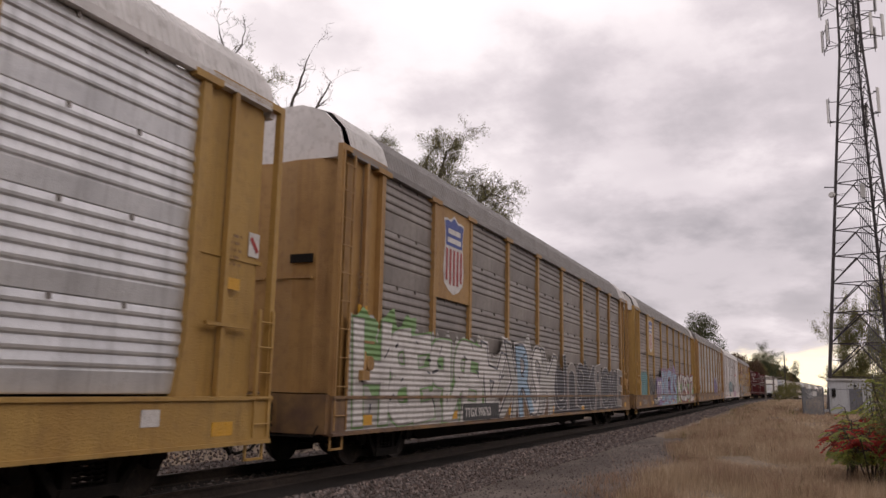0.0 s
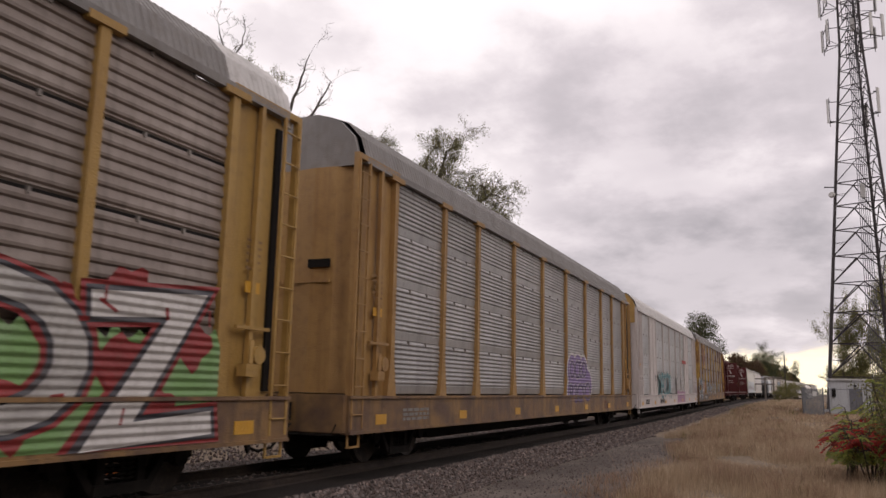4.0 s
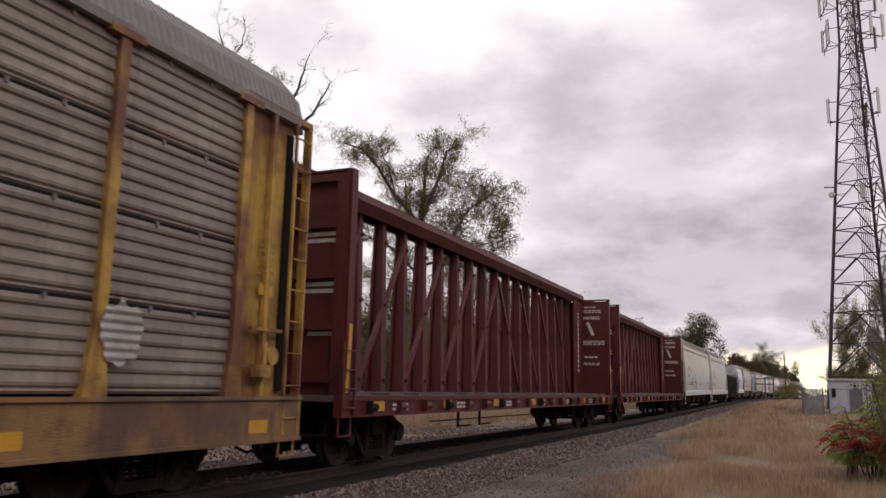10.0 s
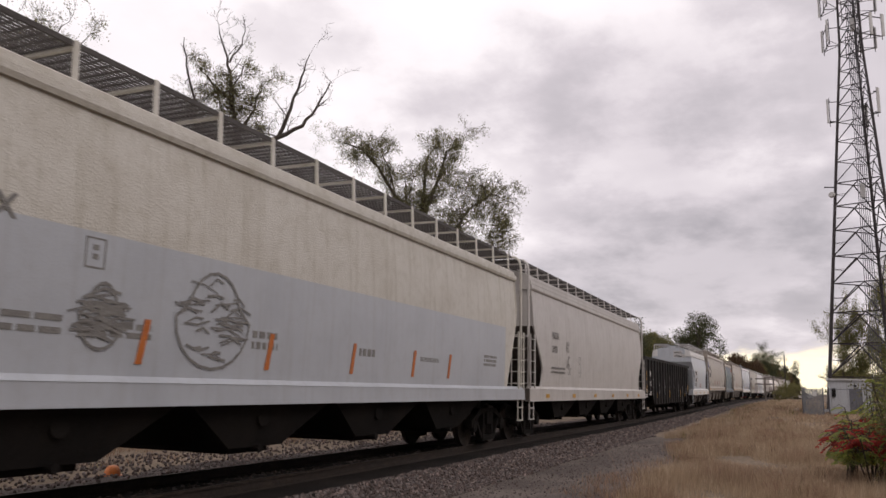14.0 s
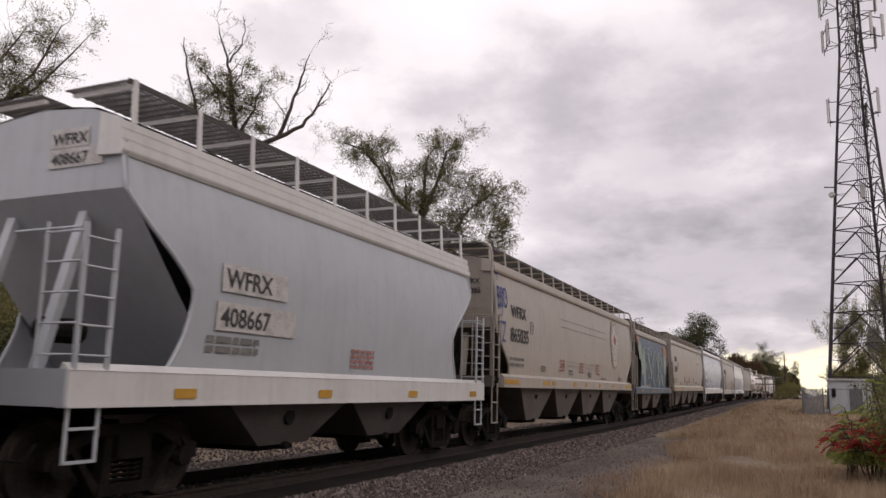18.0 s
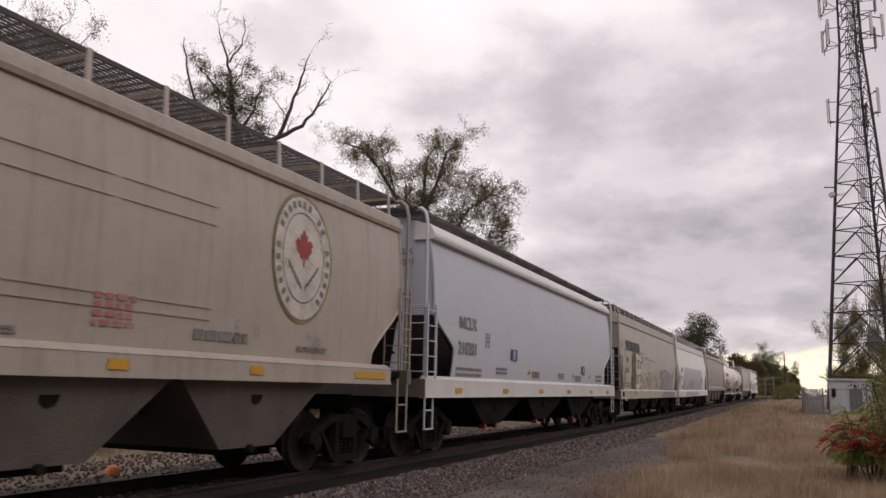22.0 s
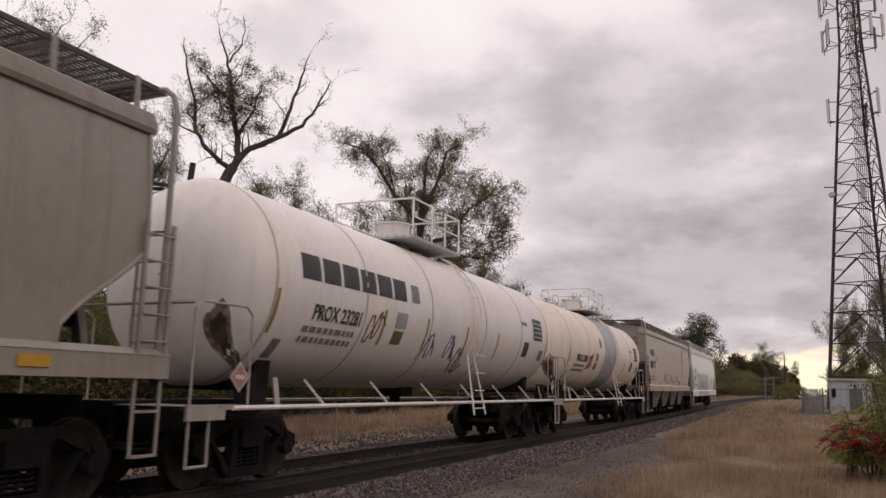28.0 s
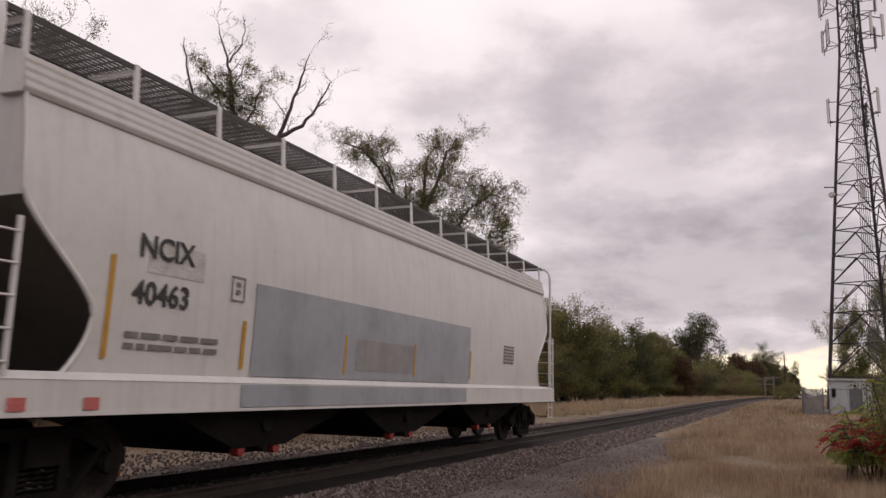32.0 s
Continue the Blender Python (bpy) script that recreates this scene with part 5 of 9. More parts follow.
# -- gondola --
def gondola(start, L, label):
    car = begin("gondola_car", label, start, L, (1.9, L - 1.9), "")
    HW, Z0, ZT = 1.40, 0.45, 2.93
    for s in (-1, 1):
        b = Build()
        b.prism([(0.1, 1.05), (2.9, 1.05), (3.5, Z0), (L - 3.5, Z0), (L - 2.9, 1.05), (L - 0.1, 1.05), (L - 0.1, ZT), (0.1, ZT)], 1, s * HW - 0.03, s * HW + 0.03)
        part("side_wall", b, GONDOLA_BLACK, car)
        b = Build()
        b.box(0.05, L - 0.05, s * HW - 0.10, s * HW + 0.12, ZT - 0.12, ZT + 0.04)
        part("top_chord", b, GONDOLA_BLACK, car)
        for k in range(17):
            x = 1.55 + k * 1.025
            zb = 1.05 if (x < 3.1 or x > L - 3.1) else Z0 + 0.03
            b = Build()
            b.prism([(x - 0.11, s * HW), (x - 0.07, s * HW + s * 0.11), (x + 0.07, s * HW + s * 0.11), (x + 0.11, s * HW)][::s], 2, zb, ZT - 0.1)
            part("rib", b, GONDOLA_BLACK, car)
    part("floor", Build().box(0.1, L - 0.1, -HW, HW, 0.98, 1.06), UNDER_DARK, car)
    # sill with a deep belly added to fill in the dark under the car
    part("centre_sill", Build().box(0, L, -0.33, 0.33, 0.6, 0.97).prism([(3.6, 0.61), (4.4, 0.24), (L - 4.4, 0.24), (L - 3.6, 0.61)], 1, -0.6, 0.6), UNDER_DARK, car)
    for s, x in ((-1, 0.12), (1, L - 0.12)):
        b = Build()
        b.box(x - 0.04, x + 0.04, -HW, HW, 0.7, ZT)
        for z in (0.75, 1.25, 1.75, 2.25, 2.8):
            b.box(min(x, x + s * 0.12), max(x, x + s * 0.12), -HW, HW, z, z + 0.12)
        for y in (-HW + 0.02, HW - 0.14):
            b.box(min(x, x + s * 0.14), max(x, x + s * 0.14), y, y + 0.12, 0.6, ZT + 0.04)
        part("end_wall", b, GONDOLA_BLACK, car)
        for sy in (-1, 1):
            xx = x - s * 0.42
            b = Build()
            for k in range(4):
                z = 1.1 + k * 0.42
                b.tube([(xx - 0.22, sy * (HW + 0.09), z), (xx + 0.22, sy * (HW + 0.09), z)], 0.013, 6)
                for e in (-0.22, 0.22):
                    b.box(xx + e - 0.02, xx + e + 0.02, min(sy * HW, sy * (HW + 0.1)), max(sy * HW, sy * (HW + 0.1)), z - 0.02, z + 0.02)
            part("grab_iron", b, GONDOLA_BLACK, car)
            stirrup(car, xx - 0.2, xx + 0.2, sy * HW, 0.32, 1.06, GONDOLA_BLACK)
    y = -HW - 0.036
    lettering("GBRX", 0.36, WHITE_INK, car, 1.82, y, 1.98, bold=0.012)
    lettering("35100", 0.36, WHITE_INK, car, 1.80, y, 1.45, bold=0.012)
    for xx, zz, w in ((1.7, 0.98, 0.55), (2.25, 0.98, 0.3), (0.75, 1.10, 0.45), (0.3, 0.85, 0.9), (L - 2.2, 1.15, 0.4), (L - 1.35, 1.7, 0.2)):
        bars(car, xx, y, zz, w, 0.22, 2, WHITE_INK, seed=int(xx * 10))
    for xx, zz in ((0.95, 1.75), (0.95, 1.10), (4.5, 0.82), (6.95, 0.80), (9.4, 0.76), (11.7, 0.76), (14.5, 0.76), (17.0, 0.78), (L - 1.0, 1.1)):
        part("yellow_strip", Build().prism([(xx, zz), (xx + 0.10, zz), (xx + 0.15, zz + 0.48), (xx + 0.05, zz + 0.48)], 1, y - 0.006, y), YELLOW_TAPE, car)
    rnd = random.Random(4)
    for k in range(8):
        x = 3.1 + k * 2.05
        strokes = []
        for q in range(rnd.randint(3, 5)):
            px, pz = x + rnd.uniform(-0.05, 0.55), rnd.uniform(0.85, 1.5)
            a0, bend_ = rnd.uniform(0, 6.28), rnd.uniform(-0.5, 0.5)
            pts = []
            for i in range(8):
                pts.append((px, y - 0.004, pz))
                a0 += bend_
                px, pz = min(x + 0.66, max(x - 0.1, px + 0.10 * math.cos(a0))), pz + 0.11 * math.sin(a0)
            strokes.append(pts)
        sb = Build()
        for pts in strokes:
            sb.tube(pts, 0.013, 4)
        tagged(part("chalk_scrawl", sb, CHALK, car, "faint pale scrawl"), kind="stuff")
    return car


CHALK = paint("chalk", (0.22, 0.21, 0.215), (0.12, 0.115, 0.12), rough=0.8, grime=0.3, scale=5)


# -- tank cars --
def tank_car(start, L, label, shell, number, big_mark, grey_band=False):
    car = begin("tank_car", label, start, L, (1.95, L - 1.95), "tank cars of the train")
    R, ZC = 1.60, 2.71
    xa, xb = 1.0, L - 1.0
    seg = 48

    def ring(x, r):
        return [(x, r * math.sin(2 * math.pi * k / seg), ZC + r * math.cos(2 * math.pi * k / seg)) for k in range(seg)]

    def lathe(xs):
        b = Build()
        b.loft([ring(x, r) for x, r in xs], caps=False)
        return b
    head = [(0.0, 0.02), (0.015, 0.35), (0.06, 0.7), (0.15, 1.02), (0.29, 1.28), (0.46, 1.50), (0.64, R)]
    mid = [(xa + 0.64 + (xb - xa - 1.28) * k / 5, R) for k in range(1, 5)]
    prof = [(xa + x, r) for x, r in head] + mid + [(xb - x, r) for x, r in head[::-1]]
    sh = part("tank_shell", lathe(prof), shell, car, smooth=60)
    for x in (xa + 0.68, xa + 3.4, xa + 6.2, L - 7.0, xb - 3.2, xb - 0.68):
        part("weld_band", lathe([(x - 0.03, R - 0.001), (x - 0.022, R + 0.008), (x + 0.022, R + 0.008), (x + 0.03, R - 0.001)]), TANK_SEAM, sh, smooth=60)
    if grey_band:
        part("grey_band", lathe([(xa + 6.2, R + 0.004), (xa + 8.6, R + 0.004)]), PATCH_GREY, sh, "broad blue-grey band", smooth=60)

    def on_shell(x0, x1, z0, z1, off=0.006, n=5):
        """A patch that follows the shell on the -y side."""
        rows = []
        for i in range(n + 1):
            z = z0 + (z1 - z0) * i / n
            dz = max(-0.98, min(0.98, (z - ZC) / R))
            yy = -(R + off) * math.sqrt(1 - dz * dz)
            zz = ZC + dz * (R + off)
            rows.append([(x0, yy, zz), (x1, yy, zz)])
        b = Build()
        b.loft(rows, closed=False)
        b.f = [tuple(reversed(q)) for q in b.f]
        return b

    def patch(name, x0, x1, z0, z1, m, label="", off=0.006):
        part(name, on_shell(x0, x1, z0, z1, off), m, sh, label)

    # brand band of block shapes, number, placards
    if big_mark:
        for k in range(6):
            patch("brand_block", 2.33 + k * 0.62, 2.86 + k * 0.62, 2.78, 3.18, BLACK_INK)
    num = lettering(number, 0.34, BLACK_INK, sh, 2.75, 0.0, 2.18, squeeze=0.85, bold=0.006)
    for v in num.data.vertices:
        dz = (2.18 + v.co.y - ZC) / R
        v.co.z = (R + 0.012) * math.sqrt(1 - dz * dz) + v.co.z
    for zz, w in ((1.98, 1.5), (1.82, 1.5)):
        xx = 2.6
        rnd = random.Random(int(zz * 10))
        while xx < 2.6 + w:
            l = rnd.uniform(0.06, 0.2)
            patch("stencil", xx, xx + l, zz, zz + 0.09, GREY_INK)
            xx += l + 0.05
    for x0, w, z0, hgt, m in ((L - 3.1, 0.85, 2.55, 0.62, BLACK_INK), (L - 3.9, 0.42, 2.05, 0.4, BLACK_INK), (5.6, 0.45, 2.25, 0.3, PATCH_GREY if big_mark else OCHRE_RING), (5.6, 0.4, 1.95, 0.25, OCHRE_SPRAY),
                              (L - 4.2, 0.5, 2.9, 0.1, GREY_INK), (6.2, 0.35, 2.8, 0.35, GREY_INK), (2.0, 0.22, 1.55, 0.28, GREY_INK), (L - 2.4, 0.4, 2.0, 0.3, GREY_INK)):
        patch("data_panel", x0, x0 + w, z0, z0 + hgt, m)
    nb = 4
    for k in range(nb):
        patch("notice_line", L - 3.05, L - 2.3, 2.64 + k * 0.13, 2.67 + k * 0.13, WHITE_INK, off=0.010)
    for x in (1.72, 5.1, 7.0, 9.2, 11.3, L - 1.75):
        patch("yellow_strip", x, x + 0.08, 1.9, 2.55, OCHRE_RING if big_mark else YELLOW_TAPE)
    for k, (x, z) in enumerate(((4.6, 2.2), (7.1, 2.0), (8.3, 2.05), (9.0, 1.75))):
        rnd = random.Random(k + 30)
        pts = []
        for i in range(16):
            a = i * 0.8
            zz = z + 0.28 * math.sin(a * 1.3 + k) + rnd.uniform(-0.05, 0.05)
            dz = (zz - ZC) / R
            pts.append((x + i * 0.03 + 0.16 * math.cos(a), -(R + 0.006) * math.sqrt(1 - dz * dz), zz))
        if big_mark or k == 0:
            part("scrawl", Build().tube(pts, 0.016, 4), (MAROON_INK, PURPLE_INK, PURPLE_INK, MAROON_INK)[k], sh, "thin sprayed scrawl")
    # dark spill on the leading head
    hr, hx = [r for _, r in head], [x for x, _ in head]
    rnd = random.Random(6)
    rim = []
    for k in range(28):
        a = 2 * math.pi * k / 28
        w = 1 + 0.22 * math.sin(3 * a + 1) + rnd.uniform(-0.10, 0.10)
        rim.append((-0.95 + 0.17 * w * math.cos(a), 1.86 + 0.46 * w * math.sin(a)))

    def on_head(y, z):
        return (xa + float(np.interp(math.hypot(y, z - ZC), hr, hx)) - 0.012, y, z)
    cc = (-0.95, 1.86)
    for m, lo, hi in ((SPILL_MID, 0.62, 1.0), (SPILL, 0.03, 0.62)):
        sb = Build()
        sb.loft([[on_head(cc[0] + (y - cc[0]) * u, cc[1] + (z - cc[1]) * u) for y, z in rim] for u in (lo, (lo + hi) / 2, hi)], caps=False)
        part("spill_stain", sb, m, sh, "dark brown spill stain")
    # platform and top fittings
    b = Build()
    xm = L / 2
    b.box(xm - 1.35, xm + 1.35, -1.0, 1.0, 4.36, 4.40)
    for k in range(10):
        b.box(xm - 1.35, xm + 1.35, -1.0 + k * 0.21, -0.97 + k * 0.21, 4.40, 4.43)
    tp = tagged(part("top_platform", b, SHELTER_WHITE, car), kind="stuff")
    b = Build()
    for sy in (-1, 1):
        for x in (xm - 1.3, xm - 0.3, xm + 0.45, xm + 1.3):
            b.tube([(x, sy * 0.98, 4.38), (x, sy * 0.98, 5.25)], 0.022, 6)
        b.tube([(xm - 1.3, sy * 0.98, 5.25), (xm - 0.3, sy * 0.98, 5.25)], 0.022, 6)
        b.tube([(xm + 0.45, sy * 0.98, 5.25), (xm + 1.3, sy * 0.98, 5.25)], 0.022, 6)
        b.tube([(xm - 1.3, sy * 0.98, 4.85), (xm + 1.3, sy * 0.98, 4.85)], 0.018, 6)
    for x in (xm - 1.3, xm + 1.3):
        b.tube([(x, -0.98, 5.25), (x, 0.98, 5.25)], 0.022, 6)
    pieces("hand_rail", b, TANK_WHITE, tp)
    part("valve_housing", Build().tube([(xm - 0.35, 0, 4.25), (xm - 0.35, 0, 4.86)], 0.38, 20).tube([(xm - 0.35, 0, 4.86), (xm - 0.35, 0, 4.90)], 0.41, 20), TANK_WHITE, tp, smooth=40)
    part("manway", Build().tube([(xm + 0.6, 0, 4.25), (xm + 0.6, 0, 4.6)], 0.3, 18), TANK_WHITE, tp, smooth=40)
    # side ladder
    b = Build()
    for dx in (-0.2, 0.2):
        pts = []
        for i in range(12):
            a = math.radians(28 + i * 8.2)
            pts.append((xm + 0.9 + dx, -(R + 0.10) * math.sin(a), ZC + (R + 0.10) * math.cos(a)))
        pts.append((xm + 0.9 + dx * 1.8, -R - 0.16, 0.55))
        b.tube(pts, 0.022, 6)
    for i in range(11):
        a = math.radians(30 + i * 8.2)
        b.tube([(xm + 0.7, -(R + 0.11) * math.sin(a), ZC + (R + 0.11) * math.cos(a)), (xm + 1.1, -(R + 0.11) * math.sin(a), ZC + (R + 0.11) * math.cos(a))], 0.014, 6)
    for z in (1.9, 1.5, 1.1, 0.7):
        b.tube([(xm + 0.62, -R - 0.14, z), (xm + 1.18, -R - 0.14, z)], 0.014, 6)
    pieces("ladder_bar", b, TANK_WHITE, car)
    # stub sills, end platforms, saddles, rails
    for s in (-1, 1):
        X = (lambda v: v) if s < 0 else (lambda v: L - v)
        b = Build()
        b.box(min(X(0.0), X(3.2)), max(X(0.0), X(3.2)), -0.34, 0.34, 0.72, 1.15)
        b.box(min(X(0.05), X(0.25)), max(X(0.05), X(0.25)), -1.5, 1.5, 0.86, 1.10)
        part("stub_sill", b, UNDER_DARK, car)
        b = Build()
        b.box(min(X(0.05), X(1.9)), max(X(0.05), X(1.9)), -1.55, -1.0, 1.06, 1.11).box(min(X(0.05), X(1.9)), max(X(0.05), X(1.9)), 1.0, 1.55, 1.06, 1.11)
        b.box(min(X(0.05), X(0.75)), max(X(0.05), X(0.75)), -1.55, 1.55, 1.06, 1.11)
        b.box(min(X(0.02), X(0.75)), max(X(0.02), X(0.75)), -1.56, -1.52, 0.93, 1.13)
        part("end_platform", b, TANK_RAIL, car)
        b = Build()
        for y in (-1.5, 1.5):
            b.tube([(X(0.12), y, 1.1), (X(0.12), y, 2.35), (X(0.25), y, 2.45), (X(1.15), y, 2.45), (X(1.28), y, 2.35), (X(1.28), y, 1.1)], 0.018, 7)
            b.tube([(X(0.12), y, 0.35), (X(0.12), y, 1.1)], 0.022, 6).tube([(X(0.5), y, 0.35), (X(0.5), y, 1.1)], 0.022, 6).tube([(X(0.12), y, 0.36), (X(0.5), y, 0.36)], 0.022, 6)
        b.tube([(X(0.10), -1.5, 2.42), (X(0.10), 1.5, 2.42)], 0.022, 6)
        pieces("hand_rail", b, TANK_RAIL, car)
        b = Build()
        b.loft([[(X(2.0), -1.0, 1.05), (X(2.4), -1.0, 1.05), (X(2.4), 1.0, 1.05), (X(2.0), 1.0, 1.05)], [(X(2.05), -1.1, 1.9), (X(2.35), -1.1, 1.9), (X(2.35), 1.1, 1.9), (X(2.05), 1.1, 1.9)]])
        # saddle coloured near-black to carry the shade below the shell
        part("saddle", b, UNDER_DARK, car)
        part("bolster_plate", Build().bar((X(1.98), -1.5, 1.1), (X(2.02), -1.40, 1.5), 0.08, 0.04), TANK_RAIL, car)
        d = Build()
        px = X(1.0)
        d.add([(px, -1.56, 1.28), (px + 0.21, -1.56, 1.49), (px, -1.56, 1.70), (px - 0.21, -1.56, 1.49)], [(0, 1, 2, 3)])
        pl = part("hazard_placard", d, PLACARD, car, "white-edged diamond placard")
        d = Build()
        d.add([(px, -1.564, 1.32), (px + 0.17, -1.564, 1.49), (px, -1.564, 1.66), (px - 0.17, -1.564, 1.49)], [(0, 1, 2, 3)])
        part("placard_field", d, PALE_RED, pl)
        part("placard_bar", Build().box(px - 0.1, px + 0.1, -1.568, -1.566, 1.46, 1.52), WHITE_INK, pl)
        v = Build()
        v.box(min(X(1.35), X(1.7)), max(X(1.35), X(1.7)), -1.5, -1.2, 1.12, 1.34).tube([(X(1.5), -1.3, 1.3), (X(1.5), -1.3, 1.55)], 0.13, 12)
        part("brake_valve", v, UNDER_DARK, car)
    b = Build()
    b.tube([(0.9, -1.56, 1.08), (L - 0.9, -1.56, 1.08)], 0.035, 8).tube([(0.9, 1.56, 1.08), (L - 0.9, 1.56, 1.08)], 0.035, 8)
    for k in range(6):
        x = 3.2 + k * (L - 6.4) / 5
        b.bar((x, -1.56, 1.08), (x - 0.12, -1.22, 1.48), 0.045, 0.03)
    part("side_bar", b, TANK_WHITE, car)
    b = Build()
    b.box(xm - 0.3, xm + 0.3, -0.3, 0.3, 0.95, 1.35).tube([(xm, 0, 0.7), (xm, 0, 1.0)], 0.12, 10)
    part("bottom_outlet", b, UNDER_DARK, car)
    return car


# ---- the train, from the leading car back ----
def make_train():
    SIDE = -1.548
    # auto carriers
    auto_rack(-16.6, "yellow auto carrier with bright galvanised side screens", RACK_YELLOW_NEW, GALV_BRIGHT, ROOF_WHITE, ROOF_WHITE, tall_ladder=False, wide_ends=True)
    c = auto_rack(11.2, "yellow auto carrier with dull screens and pale graffiti", RACK_YELLOW, GALV_DULL, ROOF_GREY, ROOF_WHITE, logo="bright", ridges=(4, 0.64))
    sprayed_field(c, 0.6, 7.2, 0.40, 2.35, -1.486, PALE_SPRAY, 20)
    spray_letters(c, "HBEPRE", 0.8, 7.0, 0.50, 2.25, -1.495, [WHITE_SPRAY], PALE_SPRAY, 21, halo=GREEN_INK, back=GREEN_INK, glint=DARK_SPRAY, fat=0.027, jumble=True, rim=0.017)
    sprayed_field(c, 6.9, 13.6, 0.92, 2.0, -1.486, PALE_SPRAY, 26, "white sprayed ground")
    spray_letters(c, "AKRSM", 6.9, 13.4, 0.44, 2.3, -1.495, [WHITE_SPRAY, PALE_SPRAY, SKY_INK], DARK_SPRAY, 22, halo=WHITE_SPRAY, back=PALE_SPRAY, glint=DARK_SPRAY, fat=0.020, jumble=True)
    sprayed_field(c, 13.5, 24.2, 0.42, 1.9, -1.486, DARK_SPRAY, 24, "dull dark sprayed ground")
    spray_letters(c, "UUSMROKE", 13.5, 24.4, 0.50, 2.15, -1.495, [DARK_SPRAY, GALV_DULL, DARK_SPRAY], WHITE_SPRAY, 23, fat=0.008, rim=0.013, jumble=True)
    lettering("TTGX 996763", 0.29, WHITE_INK, part("number_board", Build().box(5.8, 8.2, -1.508, -1.502, 0.42, 0.80), BLACK_INK, c), 5.9, -1.511, 0.50, bold=0.006)
    c = auto_rack(39.0, "yellow auto carrier with brownish screens and coloured graffiti", RACK_YELLOW_NEW, GALV_BROWN, ROOF_GREY, ROOF_WHITE, gap_row=True, logo="pale", ridges=(6, 0.95))
    sprayed_field(c, 1.95, 4.15, 0.98, 2.2, -1.40, TEAL_INK, 31, "teal sprayed block")
    sprayed_field(c, 4.3, 7.6, 0.98, 1.85, -1.40, DARK_SPRAY, 34, "dull grey sprayed block")
    spray_letters(c, "SAK", 4.5, 6.8, 0.9, 1.9, -1.47, [DARK_SPRAY], PALE_SPRAY, 35, jumble=True, fat=0.008, rim=0.017)
    sprayed_field(c, 8.4, 15.0, 0.38, 1.15, -1.486, SKY_INK, 36, "sky blue sprayed base")
    spray_letters(c, "BICKS", 8.5, 14.8, 0.60, 2.40, -1.495, [SKY_INK], RED_SPRAY, 32, back=PURPLE_INK, halo=PURPLE_INK, glint=WHITE_SPRAY, fat=0.036)
    sprayed_field(c, 6.7, 8.5, 0.40, 1.95, -1.483, PURPLE_INK, 38, "purple sprayed cloud")
    spray_letters(c, "CO", 6.8, 8.5, 0.6, 1.8, -1.491, [WHITE_SPRAY], PURPLE_INK, 39, fat=0.02, jumble=True)
    sprayed_field(c, 15.2, 24.6, 0.42, 1.8, -1.486, GREEN_INK, 37, "green sprayed ground")
    spray_letters(c, "KESDZ", 15.8, 24.4, 0.50, 2.2, -1.495, [WHITE_SPRAY, PALE_SPRAY], DARK_SPRAY, 33, back=RED_SPRAY, halo=RED_SPRAY, glint=RED_SPRAY, fat=0.015, jumble=True)
    lettering("TTGX 975", 0.29, WHITE_INK, part("number_board", Build().box(5.6, 7.5, -1.492, -1.486, 0.44, 0.82), BLACK_INK, c), 5.7, -1.495, 0.52, bold=0.006)
    c = auto_rack(66.9, "yellow auto carrier with grey galvanised screens", RACK_YELLOW, GALV_MID, ROOF_GREY, ROOF_GREY, ridges=(9, 0.82))
    lobes = ((15.3, 1.8, 0.62, 0.55), (16.1, 1.85, 0.62, 0.55), (16.9, 1.8, 0.6, 0.55), (17.4, 1.35, 0.75, 0.55), (16.3, 1.05, 0.9, 0.55), (15.3, 1.1, 0.65, 0.6))
    for name, m, grow, y, lab in (("graffiti_halo", WHITE_SPRAY, 0.10, -1.463, "white sprayed outer line"), ("graffiti_fill", PURPLE_INK, 0.0, -1.469, "purple sprayed cloud")):
        b = Build()
        for k, (px, pz, rx, rz) in enumerate(lobes):
            b.add([(px + (rx + grow) * math.cos(q * math.pi / 16), y - 0.0003 * k, pz + (rz + grow) * math.sin(q * math.pi / 16)) for q in range(32)], [tuple(range(32))])
        tagged(part(name, b, m, c, lab), kind="stuff")
    spray_letters(c, "OCEO", 14.9, 17.3, 1.55, 2.2, -1.475, [VIOLET_SPRAY], WHITE_SPRAY, 41, jumble=True, fat=0.02)
    spray_letters(c, "RSCSO", 14.9, 17.9, 0.72, 1.42, -1.475, [VIOLET_SPRAY], WHITE_SPRAY, 42, jumble=True, fat=0.02)
    lettering("TTX", 0.42, MAROON_INK, c, 20.2, -1.487, 0.45)
    c = auto_rack(94.9, "white auto carrier with galvanised screens and teal graffiti", RACK_WHITE, GALV_PALE, ROOF_WHITE, ROOF_WHITE, white=True, tall_ladder=False, ridges=(6, 0.72))
    spray_letters(c, "DECOR", 6.7, 11.9, 0.80, 2.2, -1.475, [TEAL_INK], WHITE_SPRAY, 51, halo=DARK_SPRAY, fat=0.023, rim=0.019)
    spray_letters(c, "MUZL", 14.6, 18.9, 0.95, 2.1, -1.475, [PALE_SPRAY], WHITE_SPRAY, 52, fat=0.011, jumble=True)
    sprayed_field(c, 14.6, 18.7, 0.42, 1.2, -1.484, PINK_INK, 53, "pink sprayed base")
    lettering("EYL", 0.42, DARK_SPRAY, c, 5.55, -1.47, 1.75)
    lettering("BNSF 301753", 0.34, BLACK_INK, c, 7.1, -1.487, 0.50, bold=0.008)
    part("red_stripe", Build().box(17.6, 19.9, -1.472, -1.466, 3.05, 3.28), RED_INK, c, "faded red lettering bar")
